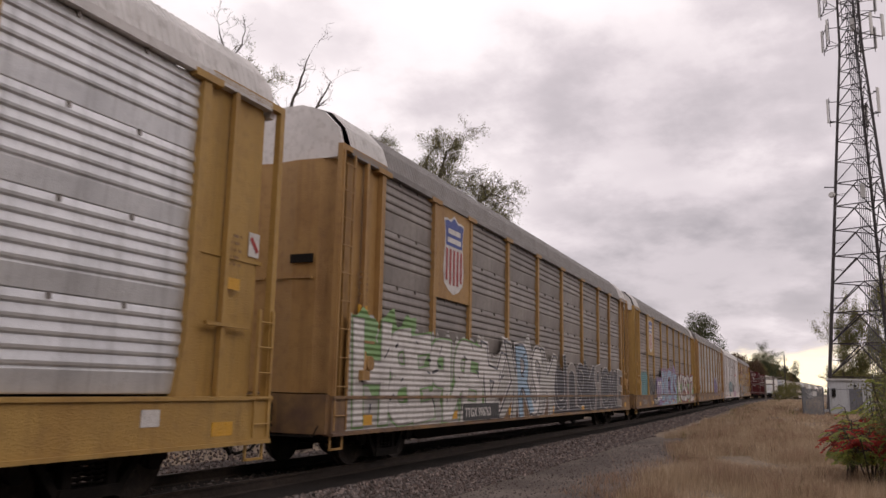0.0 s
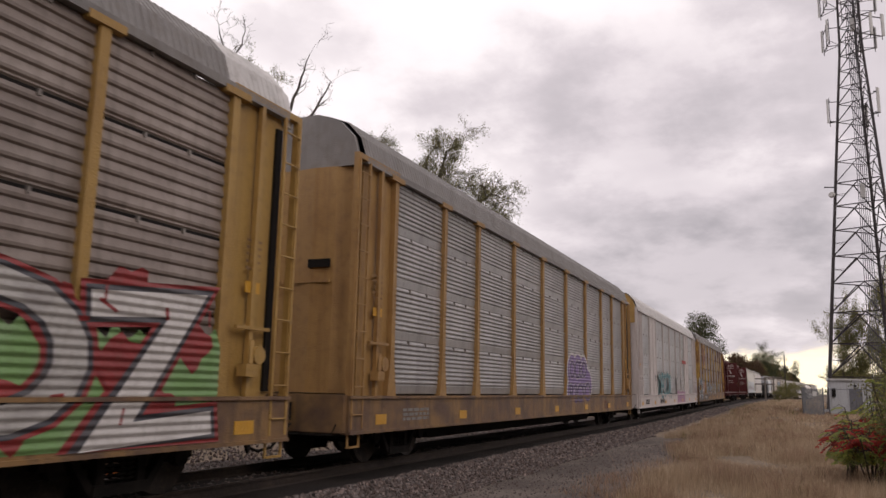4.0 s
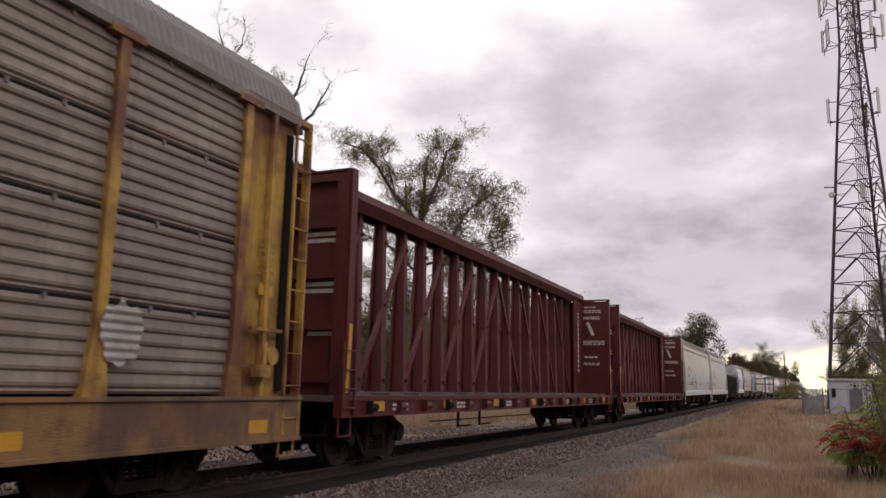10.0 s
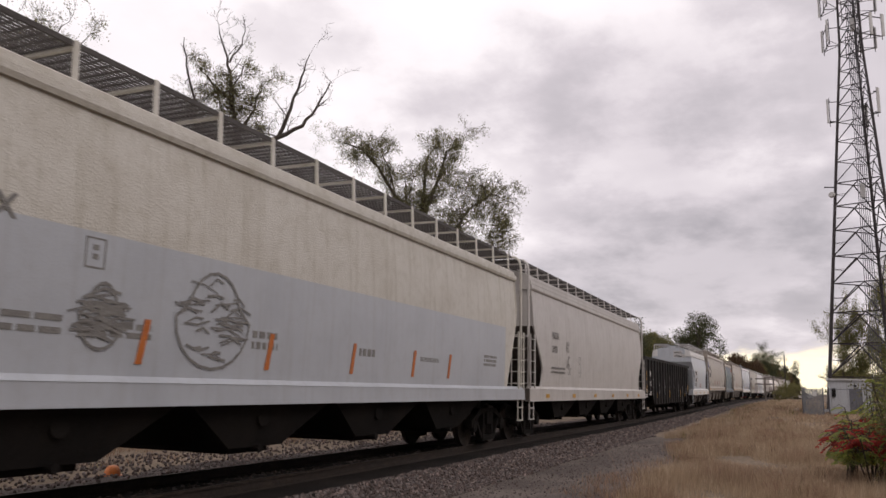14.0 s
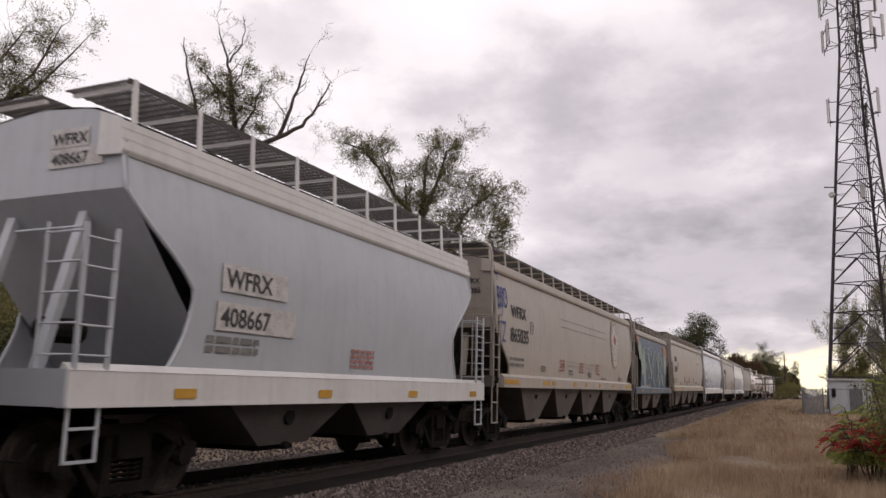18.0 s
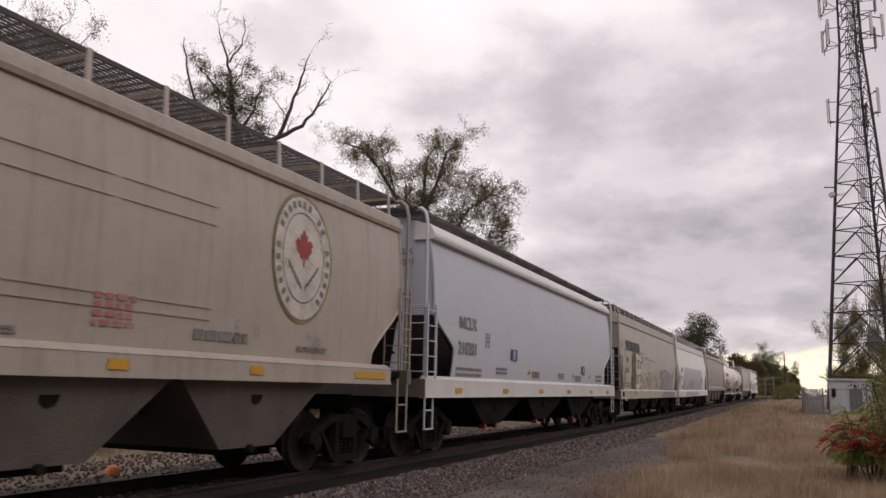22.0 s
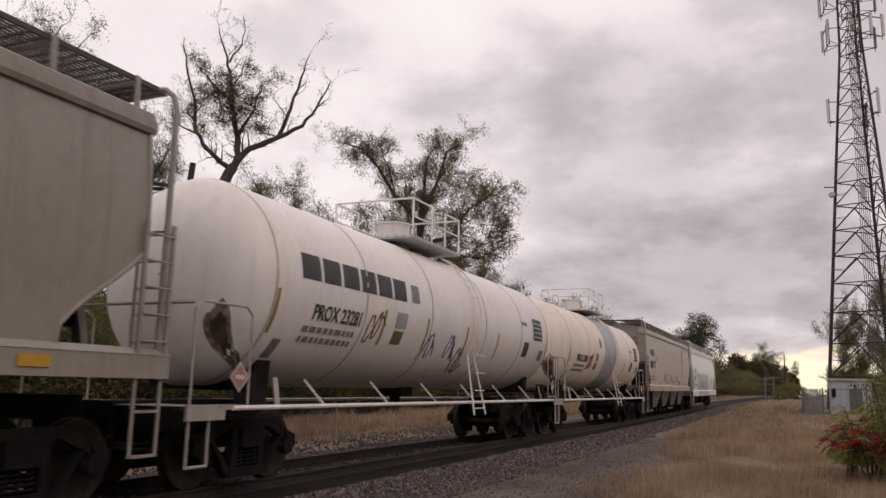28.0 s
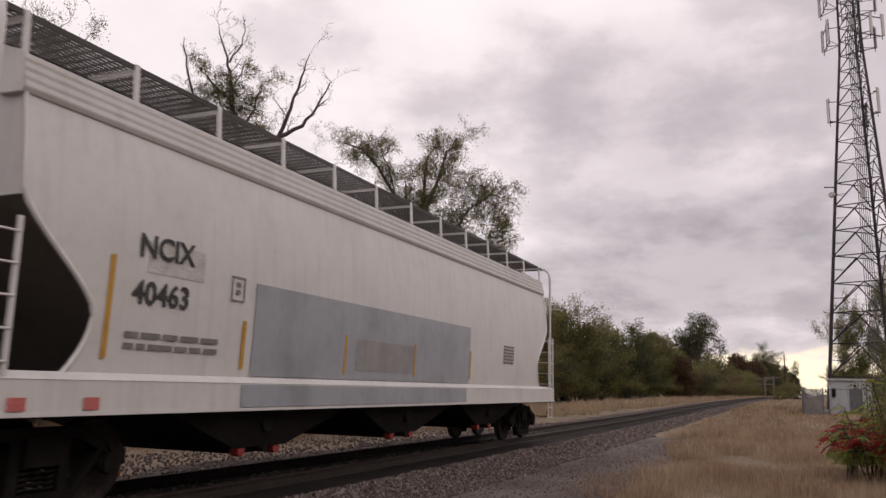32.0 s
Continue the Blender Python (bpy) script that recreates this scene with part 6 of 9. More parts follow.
    c = auto_rack(122.7, "rusty yellow auto carrier with dull screens and a flaked shield", RACK_YELLOW_OLD, GALV_BROWN, ROOF_GREY, ROOF_GREY, gap_row=True, logo="flaked", ridges=(6, 0.95))
    sprayed_field(c, 0.1, 3.7, 0.40, 2.15, -1.486, DARK_SPRAY, 60, "black sprayed ground")
    spray_letters(c, "OMKA", 0.1, 3.7, 0.46, 2.25, -1.495, [WHITE_SPRAY, DARK_SPRAY, SKY_INK], DARK_SPRAY, 61, fat=0.004, jumble=True, glint=WHITE_SPRAY)
    spray_letters(c, "EA", 4.2, 5.6, 0.95, 1.9, -1.475, [PALE_RED], GALV_DULL, 64, fat=0.000, jumble=True, rim=0.011)
    spray_letters(c, "BREKA", 6.5, 11.4, 0.80, 1.9, -1.495, [PALE_SPRAY, SKY_INK, DARK_SPRAY], DARK_SPRAY, 62, fat=0.004, jumble=True, glint=PALE_SPRAY)
    spray_letters(c, "COSEO", 11.9, 16.4, 0.80, 1.9, -1.495, [DARK_SPRAY, PALE_SPRAY], PALE_SPRAY, 63, fat=0.008, jumble=True, rim=0.010)
    spray_letters(c, "HB", 18.2, 20.2, 1.0, 1.85, -1.475, [GALV_DULL], PALE_SPRAY, 65, fat=0.011, jumble=True)
    b = Build()
    splash(b, 22.6, 1.7, 0.32, 0.36, -1.478, 3)
    part("graffiti_fill", b, PALE_SPRAY, c, "pale sprayed disc")
    lettering("TTGX 941541", 0.29, WHITE_INK, part("number_board", Build().box(4.9, 7.5, -1.492, -1.486, 0.44, 0.82), BLACK_INK, c), 5.0, -1.495, 0.52, bold=0.006)
    # lumber cars
    centre_beam(150.0, 22.2, "empty dark red centre-beam lumber car with white notices")
    centre_beam(173.6, 22.2, "empty dark red centre-beam lumber car, its bulkheads lettered white")
    # hoppers and the rest
    c = hopper(196.2, 19.7, "yellowed cream covered hopper with a blue-grey lower repaint", HOPPER_CREAM, HOPPER_STEEL, eave=4.15, bays=4, under=UNDER_DARK, sill_z=(0.88, 1.16), board_up=0.72, ends=(0.72, 0.02, 0.75, 0.0), inset=0.6, tape=())
    side_patch(c, 1.55, 18.15, 1.2, 2.75, HOPPER_STEEL, "blue-grey repaint of the lower side")
    hopper_words(c, "NCIX", "2100", GREY_INK, x=2.75, z=2.7, size=0.34)
    small_marks(c, 19.7, 11, GREY_INK, 1.6)
    for xx in (5.3, 7.75, 10.15, 12.55, 14.35):
        part("yellow_strip", Build().prism([(xx, 1.35), (xx + 0.10, 1.35), (xx + 0.19, 1.87), (xx + 0.09, 1.87)], 1, -1.560, -1.553), ORANGE_INK, c, "orange strip")
    doodle(c, 6.6, 1.95, 0.72, 0.62, GREY_INK, 91, "grey hand-drawn shield-like figure")
    doodle(c, 4.75, 1.85, 0.30, 0.36, GREY_INK, 92, "small grey hand-drawn figure")
    c = hopper(216.3, 19.4, "bone-grey covered hopper with a worn side", HOPPER_BONE, HOPPER_BONE, eave=4.1, bays=4, under=UNDER_DARK, ribs=3, ends=(0.62, 0.2, 0.9, 0.2), inset=0.6, board_up=0.8)
    hopper_words(c, "NCIX", "2103", GREY_INK, x=2.6, z=2.75, size=0.30)
    scribble(c, 4.2, 6.2, 1.5, 2.3, -1.556, 0.03, GREY_INK, 93, 9, "faint grey hand-drawn curls")
    c = gondola(236.2, 19.6, "black steel gondola with ribbed sides and yellow strips")
    c = hopper(256.9, 12.2, "short silver-grey covered hopper with curved sides", HOPPER_STEEL, HOPPER_WHITE, eave=3.80, bays=2, under=GRATING, ends=(0.83, 0.40, 1.2, 0.35), inset=0.7, ribs=3, dark=HOPPER_STEEL, tall_post=False, bulge=0.16, sill_z=(0.88, 1.28), band=HOPPER_WHITE, board_up=0.95)
    plate = part("number_board", Build().box(2.40, 3.9, -1.560, -1.552, 2.36, 2.74), WHITE_INK, c)
    part("number_board", Build().box(2.34, 4.15, -1.560, -1.552, 1.84, 2.22), WHITE_INK, c)
    end_words(c, (("WFRX", 3.98), ("408667", 3.73)), BLACK_INK, -0.22, 0.2, WHITE_INK)
    lettering("WFRX", 0.36, BLACK_INK, c, 2.48, -1.564, 2.42, bold=0.006)
    lettering("408667", 0.36, BLACK_INK, c, 2.42, -1.564, 1.9, bold=0.006)
    bars(c, 2.2, -1.55, 1.55, 1.1, 0.26, 2, GREY_INK, seed=8)
    bars(c, 5.9, -1.55, 1.45, 0.8, 0.35, 4, PALE_RED, seed=9)
    for k, (s, num) in enumerate(((269.6, "865035"), (302.2, "865241"), (435.4, "865133"))):
        c = hopper(s, 19.6, "taupe-grey covered hopper with an orange-marked sill", HOPPER_GREY, HOPPER_GREY, eave=4.2, bays=4, under=HOPPER_UNDER, sill_z=(1.20, 1.48), inset=0.45, end_tone=HOPPER_TAUPE, sill_in=0.9, tape=((0.95, 1.15), (4.45, 0.6), (5.4, 0.4), (8.0, 0.45), (9.7, 0.3), (12.0, 0.3), (14.5, 0.3), (17.35, 1.1)))
        hopper_words(c, "WFRX", num, BLACK_INK, x=1.64, z=3.08, size=0.46, seed=k, grow=1.16, drop=1.43, marks=(-0.1, -1.32, 1.25, 0.32))
        seal_emblem(c, (15.4, 15.75, 15.65)[k], 3.10, 0.82)
        small_marks(c, 19.4, 40 + k, GREY_INK, 1.6)
        for x in (6.6, 9.2, 11.8):
            bars(c, x, SIDE, 1.75, 0.6, 0.4, 4, PALE_RED, seed=int(x))
        b = Build()
        for z in (3.45, 3.2, 2.1, 1.95):
            for j in range(4):
                b.box(6.8 + j * 1.75, 8.45 + j * 1.75, SIDE - 0.002, SIDE + 0.01, z, z + 0.010)
        pieces("seam_strip", b, HOPPER_GREY, c)
        end_words(c, (("WFRX", 3.85), (num, 3.6)), BLACK_INK, -0.5, 0.2)
        if k == 0:
            for txt, px, pz in (("+", 0.50, 3.85), ("BSO", 0.52, 3.26), ("TZ", 0.62, 2.36)):
                lettering(txt, 0.80, BLUE_INK, c, px, SIDE - 0.006, pz, name="scrawl", bold=-0.004, squeeze=0.56)
            scribble(c, 0.6, 1.35, 2.3, 3.9, SIDE - 0.010, 0.035, BLUE_INK, 3, 4, "blue marker curls")
        scribble(c, 14.2, 17.6, 1.72, 2.0, SIDE - 0.006, 0.014, GREY_INK, 30 + k, 5, "faint grey hand marks")
    c = hopper(289.5, 12.2, "blue-painted covered hopper with pale sprayed forms", HOPPER_BLUE, HOPPER_BLUE, eave=3.95, bays=2, under=HOPPER_UNDER, ends=(0.84, 0.5, 1.0, 0.2), inset=1.0, sill_z=(1.06, 1.32), band=HOPPER_GREY, dark=HOPPER_UNDER, end_tone=HOPPER_TAUPE)
    end_words(c, (("NAHX", 3.85), ("502213", 3.62)), BLACK_INK, -0.35, 0.2)
    y = -1.556
    fill, line_b, rust = Build(), Build(), Build()
    ribbon(fill, [(1.55, 3.8), (2.2, 2.9), (2.5, 2.2)], 0.36, y)
    ribbon(fill, [(1.9, 1.38), (4.6, 1.40)], 0.12, y - 0.004)
    splash(fill, 9.95, 2.75, 0.5, 0.7, y, 5)
    splash(fill, 10.35, 3.45, 0.5, 0.33, y - 0.0006, 6)
    splash(fill, 1.75, 3.2, 0.5, 0.5, y - 0.0006, 7)
    splash(fill, 2.2, 2.5, 0.3, 0.6, y - 0.0009, 8)
    for x in (4.75, 6.35, 8.05):
        ribbon(line_b, [(x - 0.1, 3.75), (x + 0.12, 2.9), (x - 0.02, 2.2), (x + 0.08, 1.36)], 0.05, y + 0.003)
    spray_letters(c, "ESOR", 2.75, 9.35, 1.42, 3.45, y - 0.002, [GRAFF_PALE], GRAFF_PALE, 70, fat=0.012, rim=0.002)
    spray_letters(c, "ESOR", 3.05, 9.65, 1.42, 3.5, y - 0.009, [HOPPER_BLUE], GRAFF_PALE, 70, fat=0.012, rim=0.006)
    for k, (rx, rz, ra, rb) in enumerate(((1.35, 3.75, 0.28, 0.14), (1.55, 3.5, 0.15, 0.12), (10.35, 3.62, 0.42, 0.17), (10.0, 3.35, 0.2, 0.11), (10.6, 3.4, 0.22, 0.2), (10.25, 3.1, 0.11, 0.14), (9.9, 3.7, 0.3, 0.08))):
        splash(rust, rx, rz, ra, rb, y - 0.003 - 0.0006 * k, 20 + k)
    g = tagged(part("graffiti", fill, GRAFF_PALE, c, "pale green sprayed forms"), kind="stuff")
    tagged(part("graffiti_stroke", line_b, PALE_SPRAY, g, "thin pale sprayed outlines"), kind="stuff")
    tagged(part("graffiti_fill", rust, ORANGE_INK, g, "rusty orange patches"), kind="stuff")
    hopper_words(c, None, None, WHITE_INK, x=2.2, z=2.7)
    c = hopper(322.4, 18.9, "pale bluish covered hopper with a smooth tall side", HOPPER_PALE, HOPPER_WHITE, eave=4.32, bays=3, under=UNDER_DARK, ends=(0.45, 0.22, 1.15, 0.1), inset=0.55, ribs=1, bulge=0.14, caps=RED_INK, board_posts=3.0, band=HOPPER_WHITE, sill_z=(0.95, 1.33), board_up=0.62, bracket=GRATING)
    end_words(c, (("NCLX", 4.0), ("210201", 3.76)), GREY_INK, -0.45, 0.2)
    hopper_words(c, "NCLX", "210201", GREY_INK, x=1.95, z=1.9+0.6, size=0.40)
    small_marks(c, 19.2, 81, GREY_INK, 1.5)
    for x, z, w in ((5.6, 1.9, 0.52), (13.5, 1.7, 0.4)):
        d = part("decal", Build().box(x, x + w, SIDE - 0.010, SIDE - 0.004, z, z + 0.3), BLUE_INK, c, "blue and green decal")
        part("decal", Build().box(x + w * 0.36, x + w * 0.66, SIDE - 0.014, SIDE - 0.0105, z + 0.03, z + 0.27), GRAFF_PALE, d, "pale green middle")
    for x in (7.2, 12.2, 14.6):
        part("decal", Build().prism([(x, 1.62), (x + 0.09, 1.53), (x + 0.18, 1.62), (x + 0.09, 1.71)], 1, SIDE - 0.010, SIDE - 0.004), YELLOW_TAPE, c, "yellow diamond decal")
    # taupe ends: dirty, and darkened to hold the shade on the end face
    c = hopper(342.6, 18.7, "cream covered hopper with a dark sprayed face-like form", HOPPER_IVORY, HOPPER_IVORY, eave=4.2, bays=4, under=UNDER_DARK, board_up=0.74, ribs=3, ends=(0.47, 0.0, 0.85, 0.0), inset=0.35, end_tone=HOPPER_TAUPE, tape=(), truck_in=1.15, end_low=0.62)
    end_words(c, (("UNPX", 3.9), ("124133", 3.62)), GREY_INK, -0.4, 0.2)
    for k in range(6):
        part("brand_block", Build().prism([(1.64 + k * 0.61, 3.0), (2.08 + k * 0.61, 3.0), (2.16 + k * 0.61, 3.08), (2.16 + k * 0.61, 3.38), (2.08 + k * 0.61, 3.46), (1.64 + k * 0.61, 3.46)], 1, SIDE - 0.008, SIDE - 0.002), BLACK_INK, c)
    hopper_words(c, "UNPX", "124133", GREY_INK, x=1.66, z=2.47, size=0.34, squeeze=0.68, marks=(-0.15, -1.12, 1.15, 0.24))
    for grow, m, yy in ((0.06, BLACK_INK, SIDE - 0.008), (0.0, OCHRE_SPRAY, SIDE - 0.013)):
        outline = [(3.02 - grow, 1.32 - grow), (4.12 + grow, 1.30 - grow), (4.22 + grow, 1.75), (4.02 + grow, 2.2), (4.12 + grow, 2.55), (3.95 + grow, 2.86), (3.62, 3.0 + grow), (3.3 - grow, 2.84), (3.14 - grow, 2.5), (3.22 - grow, 2.1), (2.96 - grow, 1.7)]
        part("graffiti_fill", Build().add([(px, yy, pz) for px, pz in outline] + [(3.6, yy, 2.1)], [(k, (k + 1) % 11, 11) for k in range(11)]), m, c, "dark-edged ochre sprayed form")
    b = Build()
    splash(b, 3.66, 1.95, 0.17, 0.36, SIDE - 0.017, 5)
    splash(b, 3.64, 2.62, 0.2, 0.1, SIDE - 0.017, 6)
    splash(b, 3.4, 1.5, 0.14, 0.1, SIDE - 0.017, 7)
    tagged(part("graffiti_stroke", b, BLACK_INK, c, "black sprayed hollows"), kind="stuff")
    spray_letters(c, "EEK", 4.15, 6.55, 1.3, 3.0, SIDE - 0.008, [EMBLEM_PALE], BLACK_INK, 83, fat=0.020, rim=0.020)
    spray_letters(c, "SEAKE", 7.1, 11.3, 1.25, 2.1, SIDE - 0.008, [EMBLEM_PALE, HOPPER_IVORY], GREY_INK, 84, fat=0.008, jumble=True, rim=0.010)
    for yy, low, top in ((SIDE - 0.008, 1.215, 9.0), (-1.622, 0.83, 1.155)):
        spray_letters(c, "ZERM", 11.9, 16.8, 0.88, 2.24, yy, [MAUVE_FLAT], VIOLET_FLAT, 85, fat=0.042, halo=TURQUOISE_FLAT, rim=0.024, floor_z=low, top_z=top)
    b = Build()
    ribbon(b, [(5.9, 2.86), (7.4, 2.80), (10.4, 2.72)], 0.022, SIDE - 0.004)
    tagged(part("graffiti_stroke", b, OCHRE_SPRAY, c, "thin ochre drip line"), kind="stuff")
    scribble(c, 0.55, 1.45, 2.7, 3.9, SIDE - 0.004, 0.03, GREY_INK, 86, 7, "faint grey hand-drawn curls")
    scribble(c, 1.9, 4.2, 0.86, 1.14, -1.618, 0.03, BLACK_INK, 87, 8, "black curls along the sill")
    scribble(c, 5.0, 11.8, 0.86, 1.14, -1.618, 0.035, EMBLEM_PALE, 88, 22, "pale curls along the sill")
    part("sill_window", Build().box(0.42, 0.72, -1.618, -1.606, 0.92, 1.12), UNDER_DARK, c)
    part("sill_plate", Build().box(1.05, 1.25, -1.618, -1.606, 0.72, 1.0), PLACARD, c)
    for x, lean, w, za, zb in ((1.15, 0.32, 0.15, 1.25, 2.35), (5.2, 0.05, 0.09, 1.3, 2.0), (7.9, 0.05, 0.09, 1.3, 2.0), (10.9, 0.06, 0.09, 1.3, 2.0), (13.1, 0.1, 0.15, 1.3, 2.0), (16.95, 0.12, 0.12, 1.25, 2.4)):
        part("yellow_strip", Build().prism([(x, za), (x + w, za), (x + w + lean, zb), (x + lean, zb)], 1, SIDE - 0.022, SIDE - 0.017), YELLOW_TAPE, c)
    for s, num in ((361.7, "451"), (455.9, "40463")):
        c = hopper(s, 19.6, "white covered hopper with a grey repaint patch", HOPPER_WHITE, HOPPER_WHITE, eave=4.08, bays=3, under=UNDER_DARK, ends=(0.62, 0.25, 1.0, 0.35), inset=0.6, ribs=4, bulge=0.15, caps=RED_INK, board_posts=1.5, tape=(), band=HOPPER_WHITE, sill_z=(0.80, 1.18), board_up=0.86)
        end_words(c, (("NCIX", 3.85), (num, 3.6)), GREY_INK, -0.5, 0.2)
        hopper_words(c, "NCIX", num, BLACK_INK, x=2.4 if s < 400 else 2.15, z=2.48 if s < 400 else 2.6, size=0.34 if s < 400 else 0.38, squeeze=0.8 if s < 400 else 1.0, grow=1.1 if s < 400 else 1.0)
        side_patch(c, *((3.9, 15.6, 1.26, 2.82) if s < 400 else (4.4, 12.6, 1.26, 2.55)), PATCH_GREY, "blue-grey repaint patch")
        if s < 400:
            side_patch(c, 3.2, 3.9, 1.26, 2.05, PATCH_GREY, "lower step of the repaint patch")
        side_patch(c, 7.3, 9.6, 1.42, 1.95, PATCH_DULL, "older dull patch", 0.022)
        part("sill_patch", Build().box(4.1, 12.2, -1.618, -1.612, 0.84, 1.14), PATCH_GREY, c)
        stake_marks(c, 19.6, (4.15, 6.9, 9.6, 12.6), 1.35, 2.0)
        stake_marks(c, 19.6, (1.75,), 1.4, 2.55)
        part("number_board", Build().box(2.32, 3.3, SIDE + 0.012, SIDE + 0.018, 2.42, 2.8), WHITE_INK, c)
        for xx in (0.6, 1.5):
            part("red_square", Build().box(xx, xx + 0.2, -1.618, -1.612, 0.85, 0.98), SALMON_INK, c)
        bars(c, 15.0, SIDE, 1.8, 0.8, 0.5, 6, GREY_INK, seed=4)
    c = hopper(381.7, 19.3, "brown-grey covered hopper with weathered side", HOPPER_TAUPE, HOPPER_TAUPE, eave=4.15, bays=4, under=HOPPER_UNDER, sill_z=(1.20, 1.48))
    hopper_words(c, None, None, GREY_INK, x=3.0, z=3.05)
    small_marks(c, 19.3, 91, GREY_INK, 1.6)
    spray_letters(c, "AYE", 15.6, 16.8, 1.5, 1.9, -1.555, [GREY_INK], BLACK_INK, 92, fat=0.000, jumble=True, rim=0.006)
    tank_car(401.35, 17.4, "white tank car with rust marks and hazard placards", TANK_WHITE, "PROX 23281", True)
    tank_car(418.2, 16.6, "cream tank car with a blue-grey middle band", TANK_CREAM, "PROX 23200", False, grey_band=True)


PATCH_DULL = paint("patch_dull", (0.33, 0.325, 0.32), rough=0.4, grime=0.2, streak=0.2, bump=0.003)
GRAFF_PALE = paint("pale_green_spray", (0.36, 0.42, 0.36), (0.42, 0.46, 0.40), rough=0.5, grime=0.2, scale=2)
make_train()
for hop in HOPPERS:
    lay_on(hop)
for each in TRAIN:
    for piece in each[0].children:
        if piece.name.split(".")[0] not in ("truck", "coupler", "air_hose"):
            low = each[0].name.startswith("tank_car") and piece.name.split(".")[0] in ("stub_sill", "end_platform", "hand_rail", "side_bar", "bolster_plate", "hazard_placard", "brake_valve")
            piece.location.z += LIFT - 0.25 if low else LIFT


# ---- ground, track bed and track ----
def ground_z(x, y):
    """Height of the bare ground."""
    side = TRACK_Y + bend(x) - y
    d = abs(side)
    z = rise(max(0, x))
    if side > 0:
        z -= 0.20 * max(0.0, min(1.0, (6.0 - side) / 2.4))
    z += 0.10 * noise.noise(Vector((x * 0.06, y * 0.06, 3.0))) * min(1.0, d / 12)
    z += 0.03 * noise.noise(Vector((x * 0.35, y * 0.35, 7.0)))
    if y > 20:
        z += 0.02 * min(40.0, y - 20)
    if y < -2:
        z += 0.015 * min(30.0, -2 - y)
    return z


def surface(name, kind, col, rough=0.95):
    """Soil-like materials, in world position."""
    m = bpy.data.materials.new(name)
    m.use_nodes = True
    nt = m.node_tree
    nd, ln = nt.nodes.new, nt.links.new
    bsdf = nt.nodes["Principled BSDF"]
    tc = nd("ShaderNodeTexCoord")
    big, small = nd("ShaderNodeTexNoise"), nd("ShaderNodeTexNoise")
    big.inputs["Scale"].default_value, big.inputs["Detail"].default_value = kind[0], 8
    small.inputs["Scale"].default_value, small.inputs["Detail"].default_value = kind[1], 8
    for n in (big, small):
        ln(tc.outputs["Object"], n.inputs["Vector"])
    r1, r2 = nd("ShaderNodeValToRGB"), nd("ShaderNodeValToRGB")
    r1.color_ramp.elements[0].position, r1.color_ramp.elements[1].position = 0.35, 0.65
    r1.color_ramp.elements[0].color, r1.color_ramp.elements[1].color = (*col[0], 1), (*col[1], 1)
    r2.color_ramp.elements[0].position, r2.color_ramp.elements[1].position = 0.35, 0.7
    r2.color_ramp.elements[0].color, r2.color_ramp.elements[1].color = (0.62, 0.62, 0.62, 1), (1.2, 1.2, 1.2, 1)
    ln(big.outputs[0], r1.inputs[0])
    ln(small.outputs[0], r2.inputs[0])
    mx = nd("ShaderNodeMix")
    mx.data_type, mx.blend_type = "RGBA", "MULTIPLY"
    mx.inputs[0].default_value = 1
    ln(r1.outputs[0], mx.inputs[6])
    ln(r2.outputs[0], mx.inputs[7])
    ln(mx.outputs[2], bsdf.inputs["Base Color"])
    bsdf.inputs["Roughness"].default_value = rough
    bsdf.inputs["Specular IOR Level"].default_value = 0.2
    bp = nd("ShaderNodeBump")
    bp.inputs["Strength"].default_value, bp.inputs["Distance"].default_value = 0.7, 0.04
    ln(small.outputs[0], bp.inputs["Height"])
    ln(bp.outputs[0], bsdf.inputs["Normal"])
    return m


GROUND = surface("dry_soil", (0.25, 9.0), ((0.17, 0.13, 0.093), (0.26, 0.20, 0.145)))
DIRT = surface("gravel_dirt", (0.5, 25.0), ((0.112, 0.092, 0.081), (0.19, 0.157, 0.138)))
BALLAST = surface("ballast_bed", (0.6, 22.0), ((0.068, 0.054, 0.049), (0.11, 0.088, 0.080)))


def axis_steps(marks):
    out = []
    for (a, b, n) in marks:
        out += [a + (b - a) * k / n for k in range(n)]
    return out + [marks[-1][1]]


def sheet(name, xs, ys, zf, material, label, category, lateral=lambda x: 0.0):
    b = Build()
    b.v = [(x, y + lateral(x), zf(x, y + lateral(x))) for x in xs for y in ys]
    m = len(ys)
    b.f = [(i * m + j, (i + 1) * m + j, (i + 1) * m + j + 1, i * m + j + 1) for i in range(len(xs) - 1) for j in range(m - 1)]
    return thing(name, label, category, kind="structure", b=b, material=material, smooth=180)


XS = axis_steps(((-2500, -500, 6), (-500, -60, 10), (-60, 0, 20), (0, 60, 60), (60, 200, 50), (200, 600, 30), (600, 3000, 10)))
YS = axis_steps(((-2500, -300, 6), (-300, -40, 12), (-40, -8, 20), (-8, 40, 70), (40, 120, 20), (120, 400, 10), (400, 2500, 6)))
sheet("ground", XS, YS, lambda x, y: ground_z(x, y) - 0.14 * max(0.0, min(1.0, (2.4 - abs(y - 4.7)) / 0.9)) * max(0.0, min(1.0, (38 - x) / 6)), GROUND, "dry brown soil under thin grass", "ground")
TX = axis_steps(((-500, -40, 24), (-40, 60, 60), (60, 120, 30), (120, 320, 50), (320, 800, 30)))
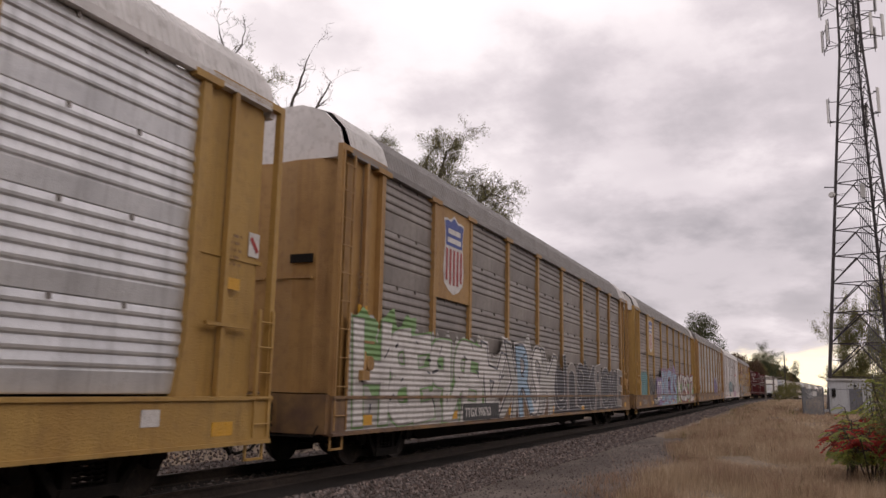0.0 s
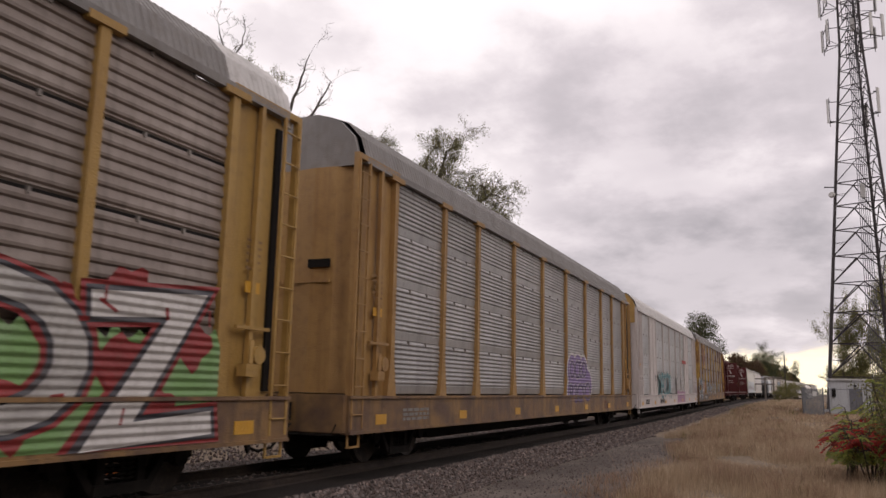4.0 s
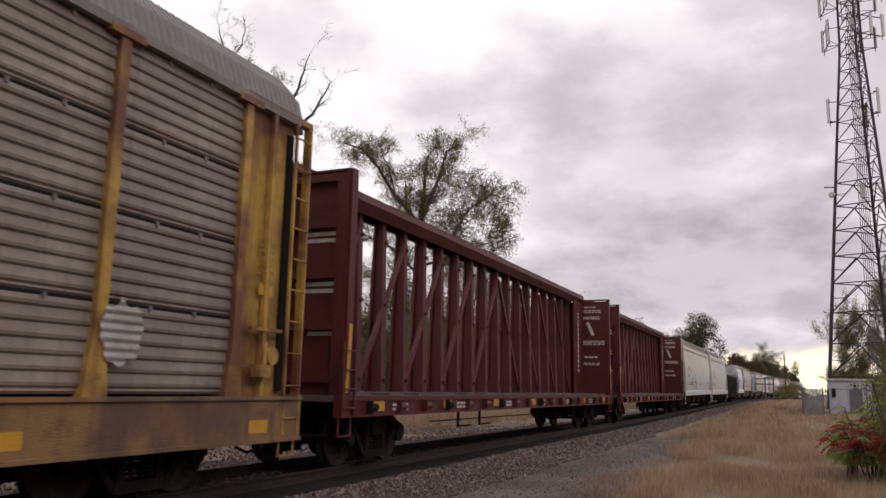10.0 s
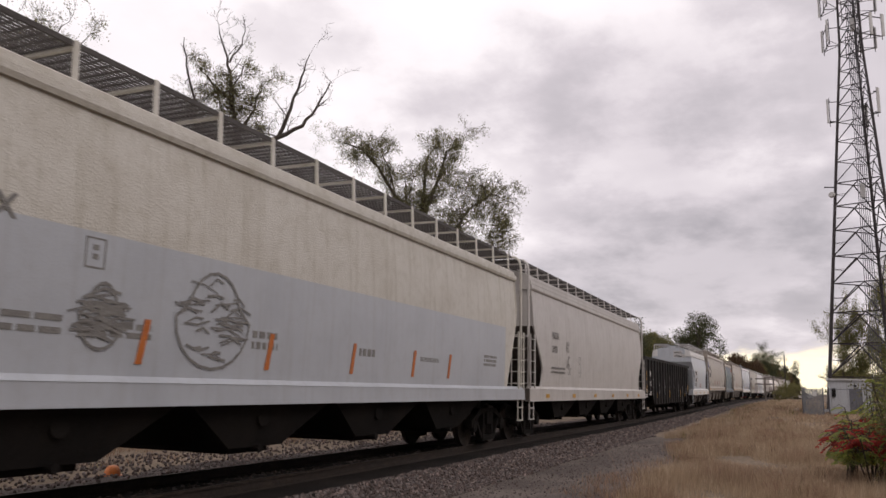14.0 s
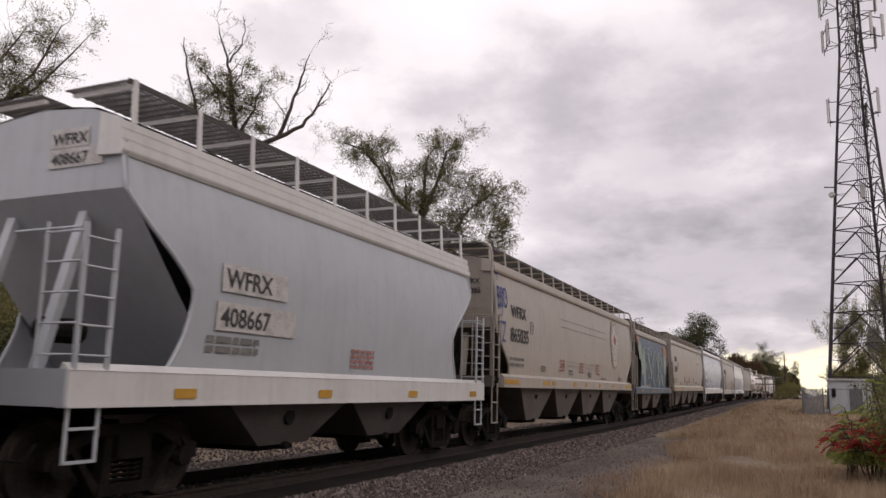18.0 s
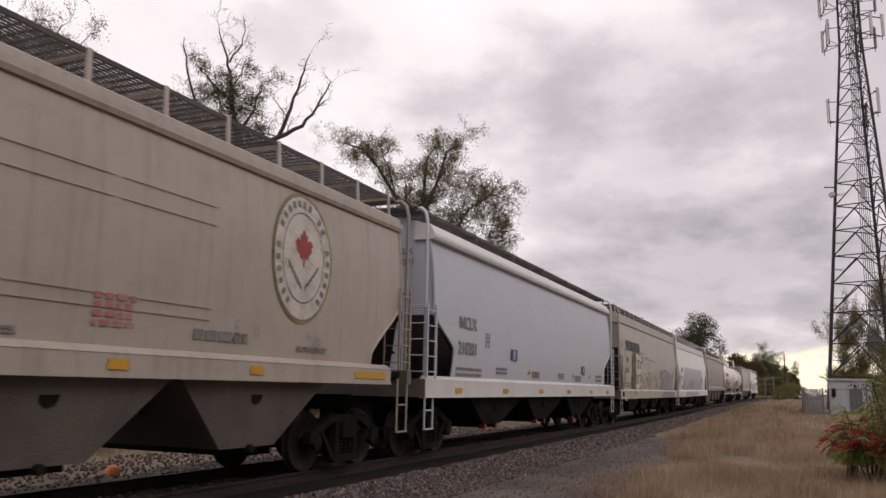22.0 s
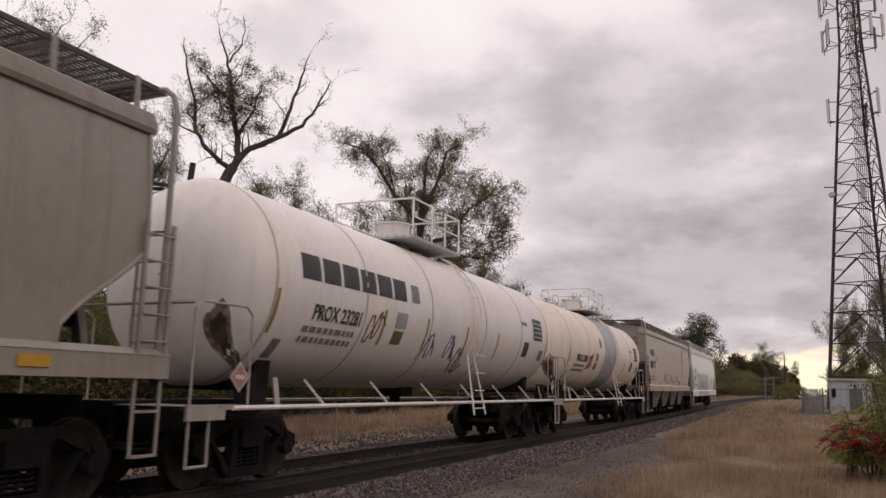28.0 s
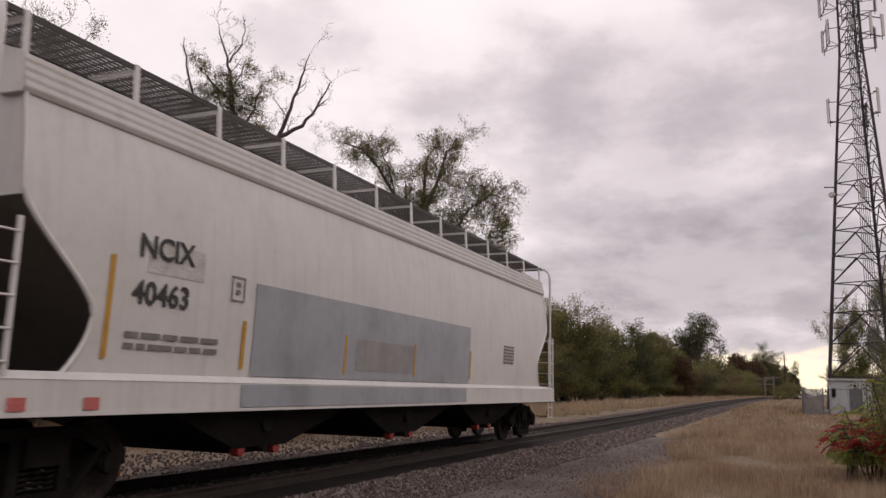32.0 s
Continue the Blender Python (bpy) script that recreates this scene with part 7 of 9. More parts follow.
# gravel service way beside the bed
def way_z(x, y):
    """Level dirt that sinks under the grass at its ragged near edge, sooner further along."""
    near = 2.9 + 0.045 * max(0.0, x - 8) + 0.5 * noise.noise(Vector((x * 0.4, 4.0, 1.0))) + 0.22 * noise.noise(Vector((x * 1.6, y * 1.2, 2.0)))
    d = max(near - y, (x - 36) / 6)
    return ground_z(x, y) + 0.012 - 0.16 * max(0.0, min(1.0, 0.35 + d / 0.9))


WX = axis_steps(((-60, 4, 30), (4, 46, 150)))
sheet("gravel_way", WX, [2.0 + 0.14 * k for k in range(34)], way_z, DIRT, "grey gravel service way beside the track", "road")


def bed_z(x, y):
    d = abs(y - TRACK_Y - bend(x))
    top = RAIL_Z - 0.19 + rise(x)
    return top + min(0.0, -(d - 1.75) * 0.42 if y < TRACK_Y + bend(x) else -(d - 1.9) * 0.06) + 0.05 * noise.noise(Vector((x * 0.9, y * 0.9, 0))) * min(1.0, max(0.15, (d - 1.4) / 1.0))


# oily stones, painted darker still to hold the shade under the train
OILED_SHADED = surface("oiled_shaded_ballast", (0.6, 20.0), ((0.012, 0.0095, 0.0085), (0.030, 0.023, 0.0195)))
BX = axis_steps(((-500, -40, 24), (-40, 4, 30), (4, 60, 110), (60, 120, 50), (120, 320, 50), (320, 800, 30)))
sheet("track_bed", BX, [4.6, 4.9, 5.15, 5.4, 5.65, 5.9, 6.3, 6.65, 7.2, 7.9, 8.4, 8.9, 9.6, 10.15, 10.6, 11.2, 11.9, 12.6, 13.3, 14.0, 14.7], bed_z, BALLAST, "grey-brown crushed stone track bed", "track bed", bend)


sheet("oiled_strip", TX, [6.60, 6.68, 6.85, 7.05, 7.3, 7.6, 8.0, 8.4, 8.8, 9.2, 9.5, 9.75, 9.95, 10.15, 10.2], lambda x, y: bed_z(x, y) + 0.022 - 0.06 * (abs(y - TRACK_Y - bend(x)) > 1.75), OILED_SHADED, "oil-dark stones between and beside the rails, with the train's shade painted in", "track bed", bend)


def make_rails():
    prof = [(-0.07, -0.18), (0.07, -0.18), (0.07, -0.165), (0.012, -0.145), (0.010, -0.045), (0.036, -0.035), (0.037, -0.008), (0.028, 0.0), (-0.028, 0.0), (-0.037, -0.008), (-0.036, -0.035), (-0.010, -0.045), (-0.012, -0.145), (-0.07, -0.165)]
    xs = axis_steps(((-500, 100, 12), (100, 340, 48), (340, 800, 10)))
    for s in (-0.75, 0.75):
        b = Build()
        b.loft([[(x, TRACK_Y + s + bend(x) + y, RAIL_Z + rise(x) + z) for y, z in prof] for x in sorted(set(xs + [20, 42, 50, 60, 70, 80, 90]))])
        rail = thing("rail", "rust-brown steel rail with a worn bright head", "rail", "rails of the track", "structure", b, RAIL_SIDE)
        h = Build()
        h.loft([[(x, TRACK_Y + s + bend(x) - 0.026, RAIL_Z + rise(x) + 0.003), (x, TRACK_Y + s + bend(x) + 0.026, RAIL_Z + rise(x) + 0.003)] for x in sorted(set(xs + [20, 42, 50, 60, 70, 80, 90]))], closed=False)
        h.f = [tuple(reversed(q)) for q in h.f]
        part("rail_head", h, RAIL_HEAD, rail, "worn bright running band")


make_rails()
TIE = mesh_of(Build().box(-0.115, 0.115, -1.3, 1.3, -0.18, 0.0), "tie", TIE_WOOD)


def make_ties():
    bed = bpy.data.objects["track_bed"]
    x = -6.0
    k = 0
    rnd = random.Random(2)
    while x < 130:
        o = new("tie", TIE)
        o.parent = bed
        o.matrix_local = pose(x + rnd.uniform(-0.03, 0.03), TRACK_Y + bend(x) + rnd.uniform(-0.04, 0.04), RAIL_Z - 0.182 + rise(x), 0, 0, rnd.uniform(-1, 1))
        x += 0.53


make_ties()


# ---- trees, bushes and grass ----
def leaf_material(name, a, b, c=None, rough=0.6):
    """Foliage: colour differs from leaf to leaf; a little light comes through."""
    m = bpy.data.materials.new(name)
    m.use_nodes = True
    nt = m.node_tree
    nd, ln = nt.nodes.new, nt.links.new
    bsdf = nt.nodes["Principled BSDF"]
    geo, ramp = nd("ShaderNodeNewGeometry"), nd("ShaderNodeValToRGB")
    ramp.color_ramp.elements[0].color, ramp.color_ramp.elements[1].color = (*a, 1), (*b, 1)
    if c:
        e = ramp.color_ramp.elements.new(0.86)
        e.color = (*b, 1)
        ramp.color_ramp.elements[2].color = (*c, 1)
    ln(geo.outputs["Random Per Island"], ramp.inputs[0])
    ln(ramp.outputs[0], bsdf.inputs["Base Color"])
    bsdf.inputs["Roughness"].default_value = rough
    tr, mx, out = nd("ShaderNodeBsdfTranslucent"), nd("ShaderNodeMixShader"), nt.nodes["Material Output"]
    ln(ramp.outputs[0], tr.inputs[0])
    mx.inputs[0].default_value = 0.55
    ln(bsdf.outputs[0], mx.inputs[1])
    ln(tr.outputs[0], mx.inputs[2])
    ln(mx.outputs[0], out.inputs[0])
    return m


LEAF_WILLOW = leaf_material("willow_leaf", (0.12, 0.115, 0.058), (0.23, 0.215, 0.105), (0.30, 0.245, 0.10))
LEAF_DARK = leaf_material("dark_leaf", (0.034, 0.042, 0.017), (0.078, 0.084, 0.034), (0.12, 0.10, 0.035))
LEAF_GREEN = leaf_material("green_leaf", (0.095, 0.097, 0.035), (0.205, 0.19, 0.068), (0.28, 0.21, 0.065))
LEAF_YELLOW = leaf_material("yellow_leaf", (0.11, 0.11, 0.025), (0.26, 0.20, 0.03), (0.30, 0.15, 0.03))
LEAF_RUST = leaf_material("rust_leaf", (0.075, 0.050, 0.030), (0.14, 0.075, 0.040), (0.10, 0.09, 0.04))
LEAF_RED = leaf_material("red_leaf", (0.24, 0.03, 0.025), (0.48, 0.06, 0.045))
LEAF_SUMAC = leaf_material("sumac_leaf", (0.17, 0.23, 0.06), (0.36, 0.38, 0.10), (0.50, 0.42, 0.09))
STRAW = leaf_material("straw", (0.27, 0.195, 0.125), (0.54, 0.405, 0.275), (0.66, 0.54, 0.40), 0.8)
STRAW_BROWN = leaf_material("brown_grass", (0.18, 0.115, 0.08), (0.42, 0.275, 0.19), (0.25, 0.22, 0.11), 0.8)
WEED = leaf_material("weed_leaf", (0.10, 0.10, 0.04), (0.22, 0.20, 0.08), (0.34, 0.26, 0.12), 0.8)


def leaves(points, per, spread, size, rnd, droop=0.4, hang=0.0):
    """Small two-triangle leaves scattered round the given points."""
    n = len(points) * per
    g = np.random.default_rng(rnd.randint(0, 10 ** 6))
    c = np.repeat(np.array([tuple(p) for p in points]), per, axis=0) + g.normal(0, spread, (n, 3)) * (1, 1, 0.8)
    c[:, 2] -= np.abs(g.normal(0, 1, n)) * hang
    d = g.normal(0, 1, (n, 3)) - (0, 0, droop)
    d /= np.linalg.norm(d, axis=1)[:, None]
    o = np.cross(d, g.normal(0, 1, (n, 3)))
    o /= np.linalg.norm(o, axis=1)[:, None]
    l = size * g.uniform(0.6, 1.3, (n, 1))
    q = np.stack([c - d * l, c + o * l * 0.38, c + d * l, c - o * l * 0.38], axis=1).reshape(-1, 3)
    b = Build()
    b.v = q.tolist()
    b.f = [(4 * k, 4 * k + 1, 4 * k + 2, 4 * k + 3) for k in range(n)]
    return b


def twig(b, rnd, p, d, length, r, depth, tips, up=0.25, spread=0.75, kids=3):
    """A wandering branch with smaller ones on it."""
    pts, rads, q, v = [Vector(p)], [r], Vector(p), Vector(d).normalized()
    n = 5
    for k in range(n):
        v = (v + Vector((rnd.gauss(0, 0.16), rnd.gauss(0, 0.16), rnd.gauss(0, 0.12) + up * 0.12))).normalized()
        q = q + v * (length / n)
        pts.append(q.copy())
        rads.append(max(0.006, r * (1 - 0.85 * (k + 1) / n)))
    b.tube(pts, rads, 6 if r > 0.05 else 4, caps=False)
    if depth <= 1:
        tips.extend(pts[2:])
    if depth <= 0:
        return
    for k in range(kids):
        i = rnd.randint(1, n)
        w = (v * 0.5 + Vector((rnd.gauss(0, spread), rnd.gauss(0, spread), rnd.gauss(0.15, spread * 0.7)))).normalized()
        twig(b, rnd, pts[i], w, length * rnd.uniform(0.4, 0.66), max(0.008, rads[i] * 0.6), depth - 1, tips, up, spread, kids)


def limb_tree(x, y, limbs, label, leaf, per, seed, twigs=(5, 2.2), spread=0.45, size=0.11, name="tree", bare=(), crown=(), fill=0, fill_bare=0.0, hang=0.0):
    """A tree grown on main limbs: each a list of (across, height) with start and end thickness; across runs square to the line of sight from the track's near side."""
    rnd = random.Random(seed)
    rho = math.hypot(x, y)
    ax = Vector((y / rho, -x / rho, 0))
    away = Vector((x / rho, y / rho, 0))
    b, tips, wood = Build(), [], []
    gz = ground_z(x, y)
    for i, (pts, r0, r1) in enumerate(limbs):
        depth = 0.0
        path = []
        slope = 0 if i == 0 else random.Random(seed * 31 + i).uniform(-0.22, 0.22)
        for k, (u, h) in enumerate(pts):
            if k:
                depth += slope * math.hypot(u - pts[k - 1][0], h - pts[k - 1][1])
            path.append(ax * u + away * depth + Vector((0, 0, h - gz)))
        fine = [path[0]]
        for k in range(len(path) - 1):
            for j in (1, 2, 3):
                p = path[k].lerp(path[k + 1], j / 3)
                if j < 3:
                    p += Vector((rnd.gauss(0, 0.05), rnd.gauss(0, 0.05), 0))
                fine.append(p)
        rad = [r0 + (r1 - r0) * k / (len(fine) - 1) for k in range(len(fine))]
        b.tube(fine, rad, 9 if r0 > 0.12 else 6)
        wood += fine[3:] if i else fine[-3:]
        if i == 0:
            continue
        keep = len(tips)
        for k in range(twigs[0] * (len(pts) - 1)):
            j = rnd.randint(1, len(fine) - 1)
            d = (fine[j] - fine[j - 1]).normalized()
            d = (d * 0.7 + Vector((rnd.gauss(0, 0.6), rnd.gauss(0, 0.6), rnd.gauss(0.2, 0.4)))).normalized()
            twig(b, rnd, fine[j], d, twigs[1] * rnd.uniform(0.5, 1.1), max(0.012, rad[j] * 0.4), 2, tips, kids=3)
        if i not in bare:
            tips.extend(fine[len(fine) // 3:])
        if i in bare:
            tips[:] = tips[:keep] + [p for p in tips[keep:] if rnd.random() < 0.004]
    # boughs from the nearest limb out into the crown's masses
    haze = []
    for k in range(fill):
        u, h, ru, rh = rnd.choices(crown, [c[2] * c[3] for c in crown])[0]
        q = Vector((rnd.gauss(0, 1), rnd.gauss(0, 1), rnd.gauss(0, 1))).normalized() * rnd.random() ** 0.5 * 1.12
        end = ax * (u + q.x * ru) + away * (q.y * ru * 0.9) + Vector((0, 0, h - gz + q.z * rh))
        root = min(wood, key=lambda w: (w - end).length + max(0.0, w.z - end.z) * 0.8)
        run = (end - root).length
        mid = root.lerp(end, 0.5) + Vector((rnd.gauss(0, 0.06), rnd.gauss(0, 0.06), 0.12)) * run
        pts = [(root * (1 - s) + mid * s) * (1 - s) + (mid * (1 - s) + end * s) * s for s in (0, 0.2, 0.4, 0.6, 0.8, 1.0)]
        r = 0.014 + 0.013 * run
        b.tube(pts, [max(0.006, r * (1 - 0.85 * s / 5)) for s in range(6)], 5, caps=False)
        wood.append(pts[3])
        for p in pts[2:]:
            d = Vector((rnd.gauss(0, 1), rnd.gauss(0, 1), rnd.gauss(0.1, 0.8))).normalized()
            twig(b, rnd, p, d, rnd.uniform(0.5, 1.1) * (0.45 + 0.18 * ru), 0.012, 0, haze)
    tips += [p for p in haze if rnd.random() >= fill_bare]
    t = thing(name, label, "tree", "trees beyond the track", at=pose(x, y, gz))
    part("trunk", b, BARK, t, smooth=60)
    part("crown", leaves(tips, per, spread, size, rnd, 0.8, hang), leaf, t, "thin autumn foliage")
    return t


def make_big_trees():
    limb_tree(32, 28, [([(-0.9, -0.2), (-0.5, 3.0), (0.0, 6.2), (0.4, 8.9), (1.0, 12.0), (1.5, 13.2)], 0.42, 0.27),
                       ([(1.5, 13.2), (2.2, 14.2), (3.7, 15.0), (5.0, 15.8), (5.7, 16.9), (6.4, 18.5)], 0.20, 0.03),
                       ([(3.7, 15.0), (4.3, 16.7), (4.7, 18.3), (5.1, 19.7)], 0.12, 0.02),
                       ([(1.5, 13.2), (1.6, 14.9), (1.2, 16.8), (1.0, 18.7), (0.6, 20.1), (0.2, 21.6)], 0.18, 0.02),
                       ([(0.9, 19.0), (1.5, 20.3), (1.6, 21.6)], 0.06, 0.015),
                       ([(1.2, 13.1), (0.2, 13.8), (-0.6, 14.8), (-0.7, 16.2), (-1.3, 18.1), (-1.5, 19.5)], 0.14, 0.02),
                       ([(-0.6, 14.8), (-1.5, 15.2), (-1.9, 15.9)], 0.06, 0.015),
                       ([(1.6, 14.9), (2.4, 16.6), (2.7, 18.3)], 0.10, 0.02),
                       ([(1.2, 16.8), (0.1, 17.6), (-0.9, 18.6)], 0.08, 0.02),
                       ([(1.3, 15.8), (1.0, 17.2), (1.6, 18.6)], 0.08, 0.02)],
              "tall half-bare tree with dark forked limbs", LEAF_WILLOW, 5, 101, (3, 1.3), 0.13, 0.05, bare=(1, 2, 3, 4, 5, 6),
              crown=((0.5, 16.2, 1.7, 1.6), (1.8, 16.8, 1.4, 1.6), (-0.6, 16.3, 1.3, 1.4), (2.6, 15.6, 1.3, 0.9), (0.9, 17.6, 1.3, 1.3)), fill=230, fill_bare=0.35, hang=0.12)
    two = [([(-0.3, -0.2), (-0.1, 5.0), (-0.1, 9.3), (0.0, 13.1), (0.2, 15.0)], 0.45, 0.28),
           ([(0.2, 15.0), (-2.0, 17.4), (-3.5, 19.8), (-5.0, 21.3), (-6.8, 21.9)], 0.2, 0.03),
           ([(0.2, 15.0), (0.4, 18.4), (0.5, 21.0), (1.2, 22.3)], 0.2, 0.03),
           ([(0.2, 15.5), (1.5, 18.9), (2.2, 21.5), (3.4, 22.2)], 0.18, 0.03),
           ([(0.5, 13.6), (2.8, 14.1), (4.2, 16.6), (6.1, 18.1), (7.8, 17.4)], 0.18, 0.03),
           ([(-2.0, 17.4), (-2.6, 19.8), (-3.9, 22.4)], 0.1, 0.02),
           ([(0.0, 11.0), (-2.2, 13.0), (-4.0, 13.8), (-5.5, 13.2)], 0.14, 0.03),
           ([(0.0, 11.5), (3.0, 12.6), (5.5, 12.4)], 0.14, 0.03),
           ([(0.0, 9.0), (-2.0, 10.4), (-4.2, 10.6)], 0.1, 0.03),
           ([(0.0, 13.0), (-1.0, 16.0), (-1.2, 18.6)], 0.1, 0.03)]
    limb_tree(58.5, 28, two, "broad willow with thin olive foliage", LEAF_WILLOW, 5, 102, (5, 2.0), 0.16, 0.07,
              crown=((-5.4, 21.2, 2.0, 1.2), (-3.2, 21.9, 1.5, 1.3), (1.8, 21.7, 2.1, 1.4), (0.9, 19.2, 2.9, 1.9), (4.2, 18.4, 3.1, 1.9), (6.4, 16.8, 2.2, 1.8), (3.0, 15.4, 4.2, 2.2), (-2.2, 18.2, 2.2, 2.0), (0.2, 16.8, 2.6, 1.8), (7.0, 14.6, 1.8, 1.3), (3.2, 12.8, 4.4, 1.9), (-1.6, 14.4, 2.6, 2.0), (-4.0, 15.6, 1.8, 1.6)), fill=800, hang=0.25, fill_bare=0.12)
    limb_tree(20, 28, [([(-4.0, -0.2), (-3.4, 5.0), (-2.3, 8.6)], 0.35, 0.22), ([(-2.3, 8.6), (-0.9, 11.1), (0.1, 12.2), (1.2, 12.9), (2.7, 15.1)], 0.16, 0.02),
                       ([(0.1, 12.2), (1.1, 13.8), (1.9, 16.0)], 0.08, 0.02), ([(-0.9, 11.1), (-0.3, 13.8), (0.7, 16.2)], 0.10, 0.02), ([(-2.3, 8.6), (-2.9, 12.0), (-3.2, 15.0)], 0.14, 0.02),
                       ([(-1.5, 10.0), (-0.4, 10.2), (0.4, 9.6)], 0.06, 0.02)],
              "leaning tree with drooping olive twigs", LEAF_WILLOW, 4, 103, (6, 1.6), 0.12, 0.042, crown=((0.6, 13.6, 1.8, 1.9), (-1.2, 13.0, 1.8, 1.6), (-3.0, 13.6, 1.2, 1.8)), fill=150, hang=0.1)
    limb_tree(27, 30, [([(2.2, -0.2), (2.0, 5.0), (1.9, 8.6)], 0.22, 0.14), ([(1.9, 8.6), (1.5, 11.1), (0.7, 12.6)], 0.11, 0.02), ([(1.7, 10.0), (2.6, 12.0), (3.3, 13.6)], 0.09, 0.02),
                       ([(1.8, 9.0), (0.6, 10.6), (-0.4, 12.4)], 0.08, 0.02), ([(1.6, 11.0), (1.7, 13.0), (1.6, 14.2)], 0.07, 0.02)],
              "slender pale tree with sparse leaves", LEAF_WILLOW, 4, 104, (6, 1.5), 0.14, 0.05, crown=((1.0, 12.4, 1.9, 1.7), (2.4, 12.0, 1.4, 1.5), (0.4, 10.8, 1.6, 1.0)), fill=170, hang=0.1)
    limb_tree(42, 30, [([(1.2, -0.2), (1.1, 5.0), (1.0, 8.2)], 0.24, 0.15), ([(1.0, 8.2), (-0.7, 12.6), (-2.3, 15.3)], 0.12, 0.02), ([(1.0, 8.2), (2.2, 11.6), (3.6, 12.9)], 0.11, 0.02),
                       ([(0.8, 9.0), (0.9, 12.4), (0.6, 14.2)], 0.10, 0.02), ([(1.0, 8.0), (-1.4, 10.0), (-3.0, 11.2)], 0.08, 0.02)],
              "slender pale tree with sparse leaves", LEAF_WILLOW, 4, 105, (6, 1.9), 0.16, 0.06, crown=((-1.2, 13.4, 2.2, 1.6), (1.2, 12.4, 2.4, 1.8), (-1.8, 10.8, 2.0, 1.2), (2.8, 11.2, 1.6, 1.4)), fill=200, hang=0.15)
    limb_tree(72, 29, [([(0.0, -0.2), (0.2, 5.0), (0.3, 9.0)], 0.25, 0.16), ([(0.3, 9.0), (-1.0, 12.0), (-1.6, 14.6)], 0.12, 0.02), ([(0.3, 9.0), (1.6, 12.5), (2.6, 15.4)], 0.12, 0.02), ([(0.3, 8.0), (2.6, 9.6), (3.6, 11.0)], 0.1, 0.02)],
              "small olive tree behind the willow", LEAF_WILLOW, 8, 106, (6, 2.0), 0.3, 0.10, hang=0.2)


make_big_trees()


def shrub_meshes(seed, h, r, leaf, n_stem, per, size, round_top=False):
    """Stems and leaves of one kind of bush or small tree."""
    rnd = random.Random(seed)
    b, tips = Build(), []
    for k in range(n_stem):
        a = rnd.uniform(0, 6.28)
        base = Vector((math.cos(a), math.sin(a), 0)) * rnd.uniform(0, r * 0.3)
        d = Vector((math.cos(a) * 0.4, math.sin(a) * 0.4, 1))
        twig(b, rnd, base, d, h * rnd.uniform(0.65, 1.0), 0.03 + 0.012 * h, 2, tips, 0.3, 0.62, 4)
    tips = [p for p in tips if p.z > 0.15 * h * rnd.random()]
    return mesh_of(b, "stem", BARK), mesh_of(leaves(tips, per, r * (0.12 if round_top else 0.16), size, rnd), "crown", leaf)


def round_tree(seed, h, r, leaf, size=0.2):
    """A trunk and a full, lumpy, rounded crown."""
    rnd = random.Random(seed)
    b, tips = Build(), []
    b.tube([(0, 0, -0.2), (0.1, 0, h * 0.3), (0, 0.1, h * 0.6)], [0.03 * h, 0.022 * h, 0.012 * h], 8)
    for k in range(58):
        a, u = rnd.uniform(0, 6.28), rnd.random()
        z = h * (0.13 + 0.74 * u)
        wide = r * math.sqrt(max(0.06, 1 - (1.7 * u - 0.75) ** 2))
        c = Vector((math.cos(a) * wide, math.sin(a) * wide, 0)) * rnd.uniform(0.35, 0.76) + Vector((0, 0, z))
        b.tube([(0, 0, z * 0.7), c * 0.6 + Vector((0, 0, z * 0.36)), c], [0.012 * h, 0.008 * h, 0.003 * h], 5, caps=False)
        lump = r * rnd.uniform(0.28, 0.42)
        for j in range(46):
            q = Vector((rnd.gauss(0, 1), rnd.gauss(0, 1), rnd.gauss(0.3, 1))).normalized() * rnd.uniform(0.75, 1.05)
            tips.append(c + q * lump)
    return mesh_of(b, "stem", BARK), mesh_of(leaves(tips, 14, r * 0.06, size, rnd), "crown", leaf)


def shrub(kind, name, label, x, y, scale, rot, group):
    t = thing(name, label, "bush" if name == "bush" else "tree", group, at=pose(x, y, ground_z(x, y) - 0.05, 0, 0, rot) @ Matrix.Diagonal((scale[0], scale[0], scale[1], 1)))
    part("stem" if name == "bush" else "trunk", kind[0], None, t)
    part("crown", kind[1], None, t)
    return t


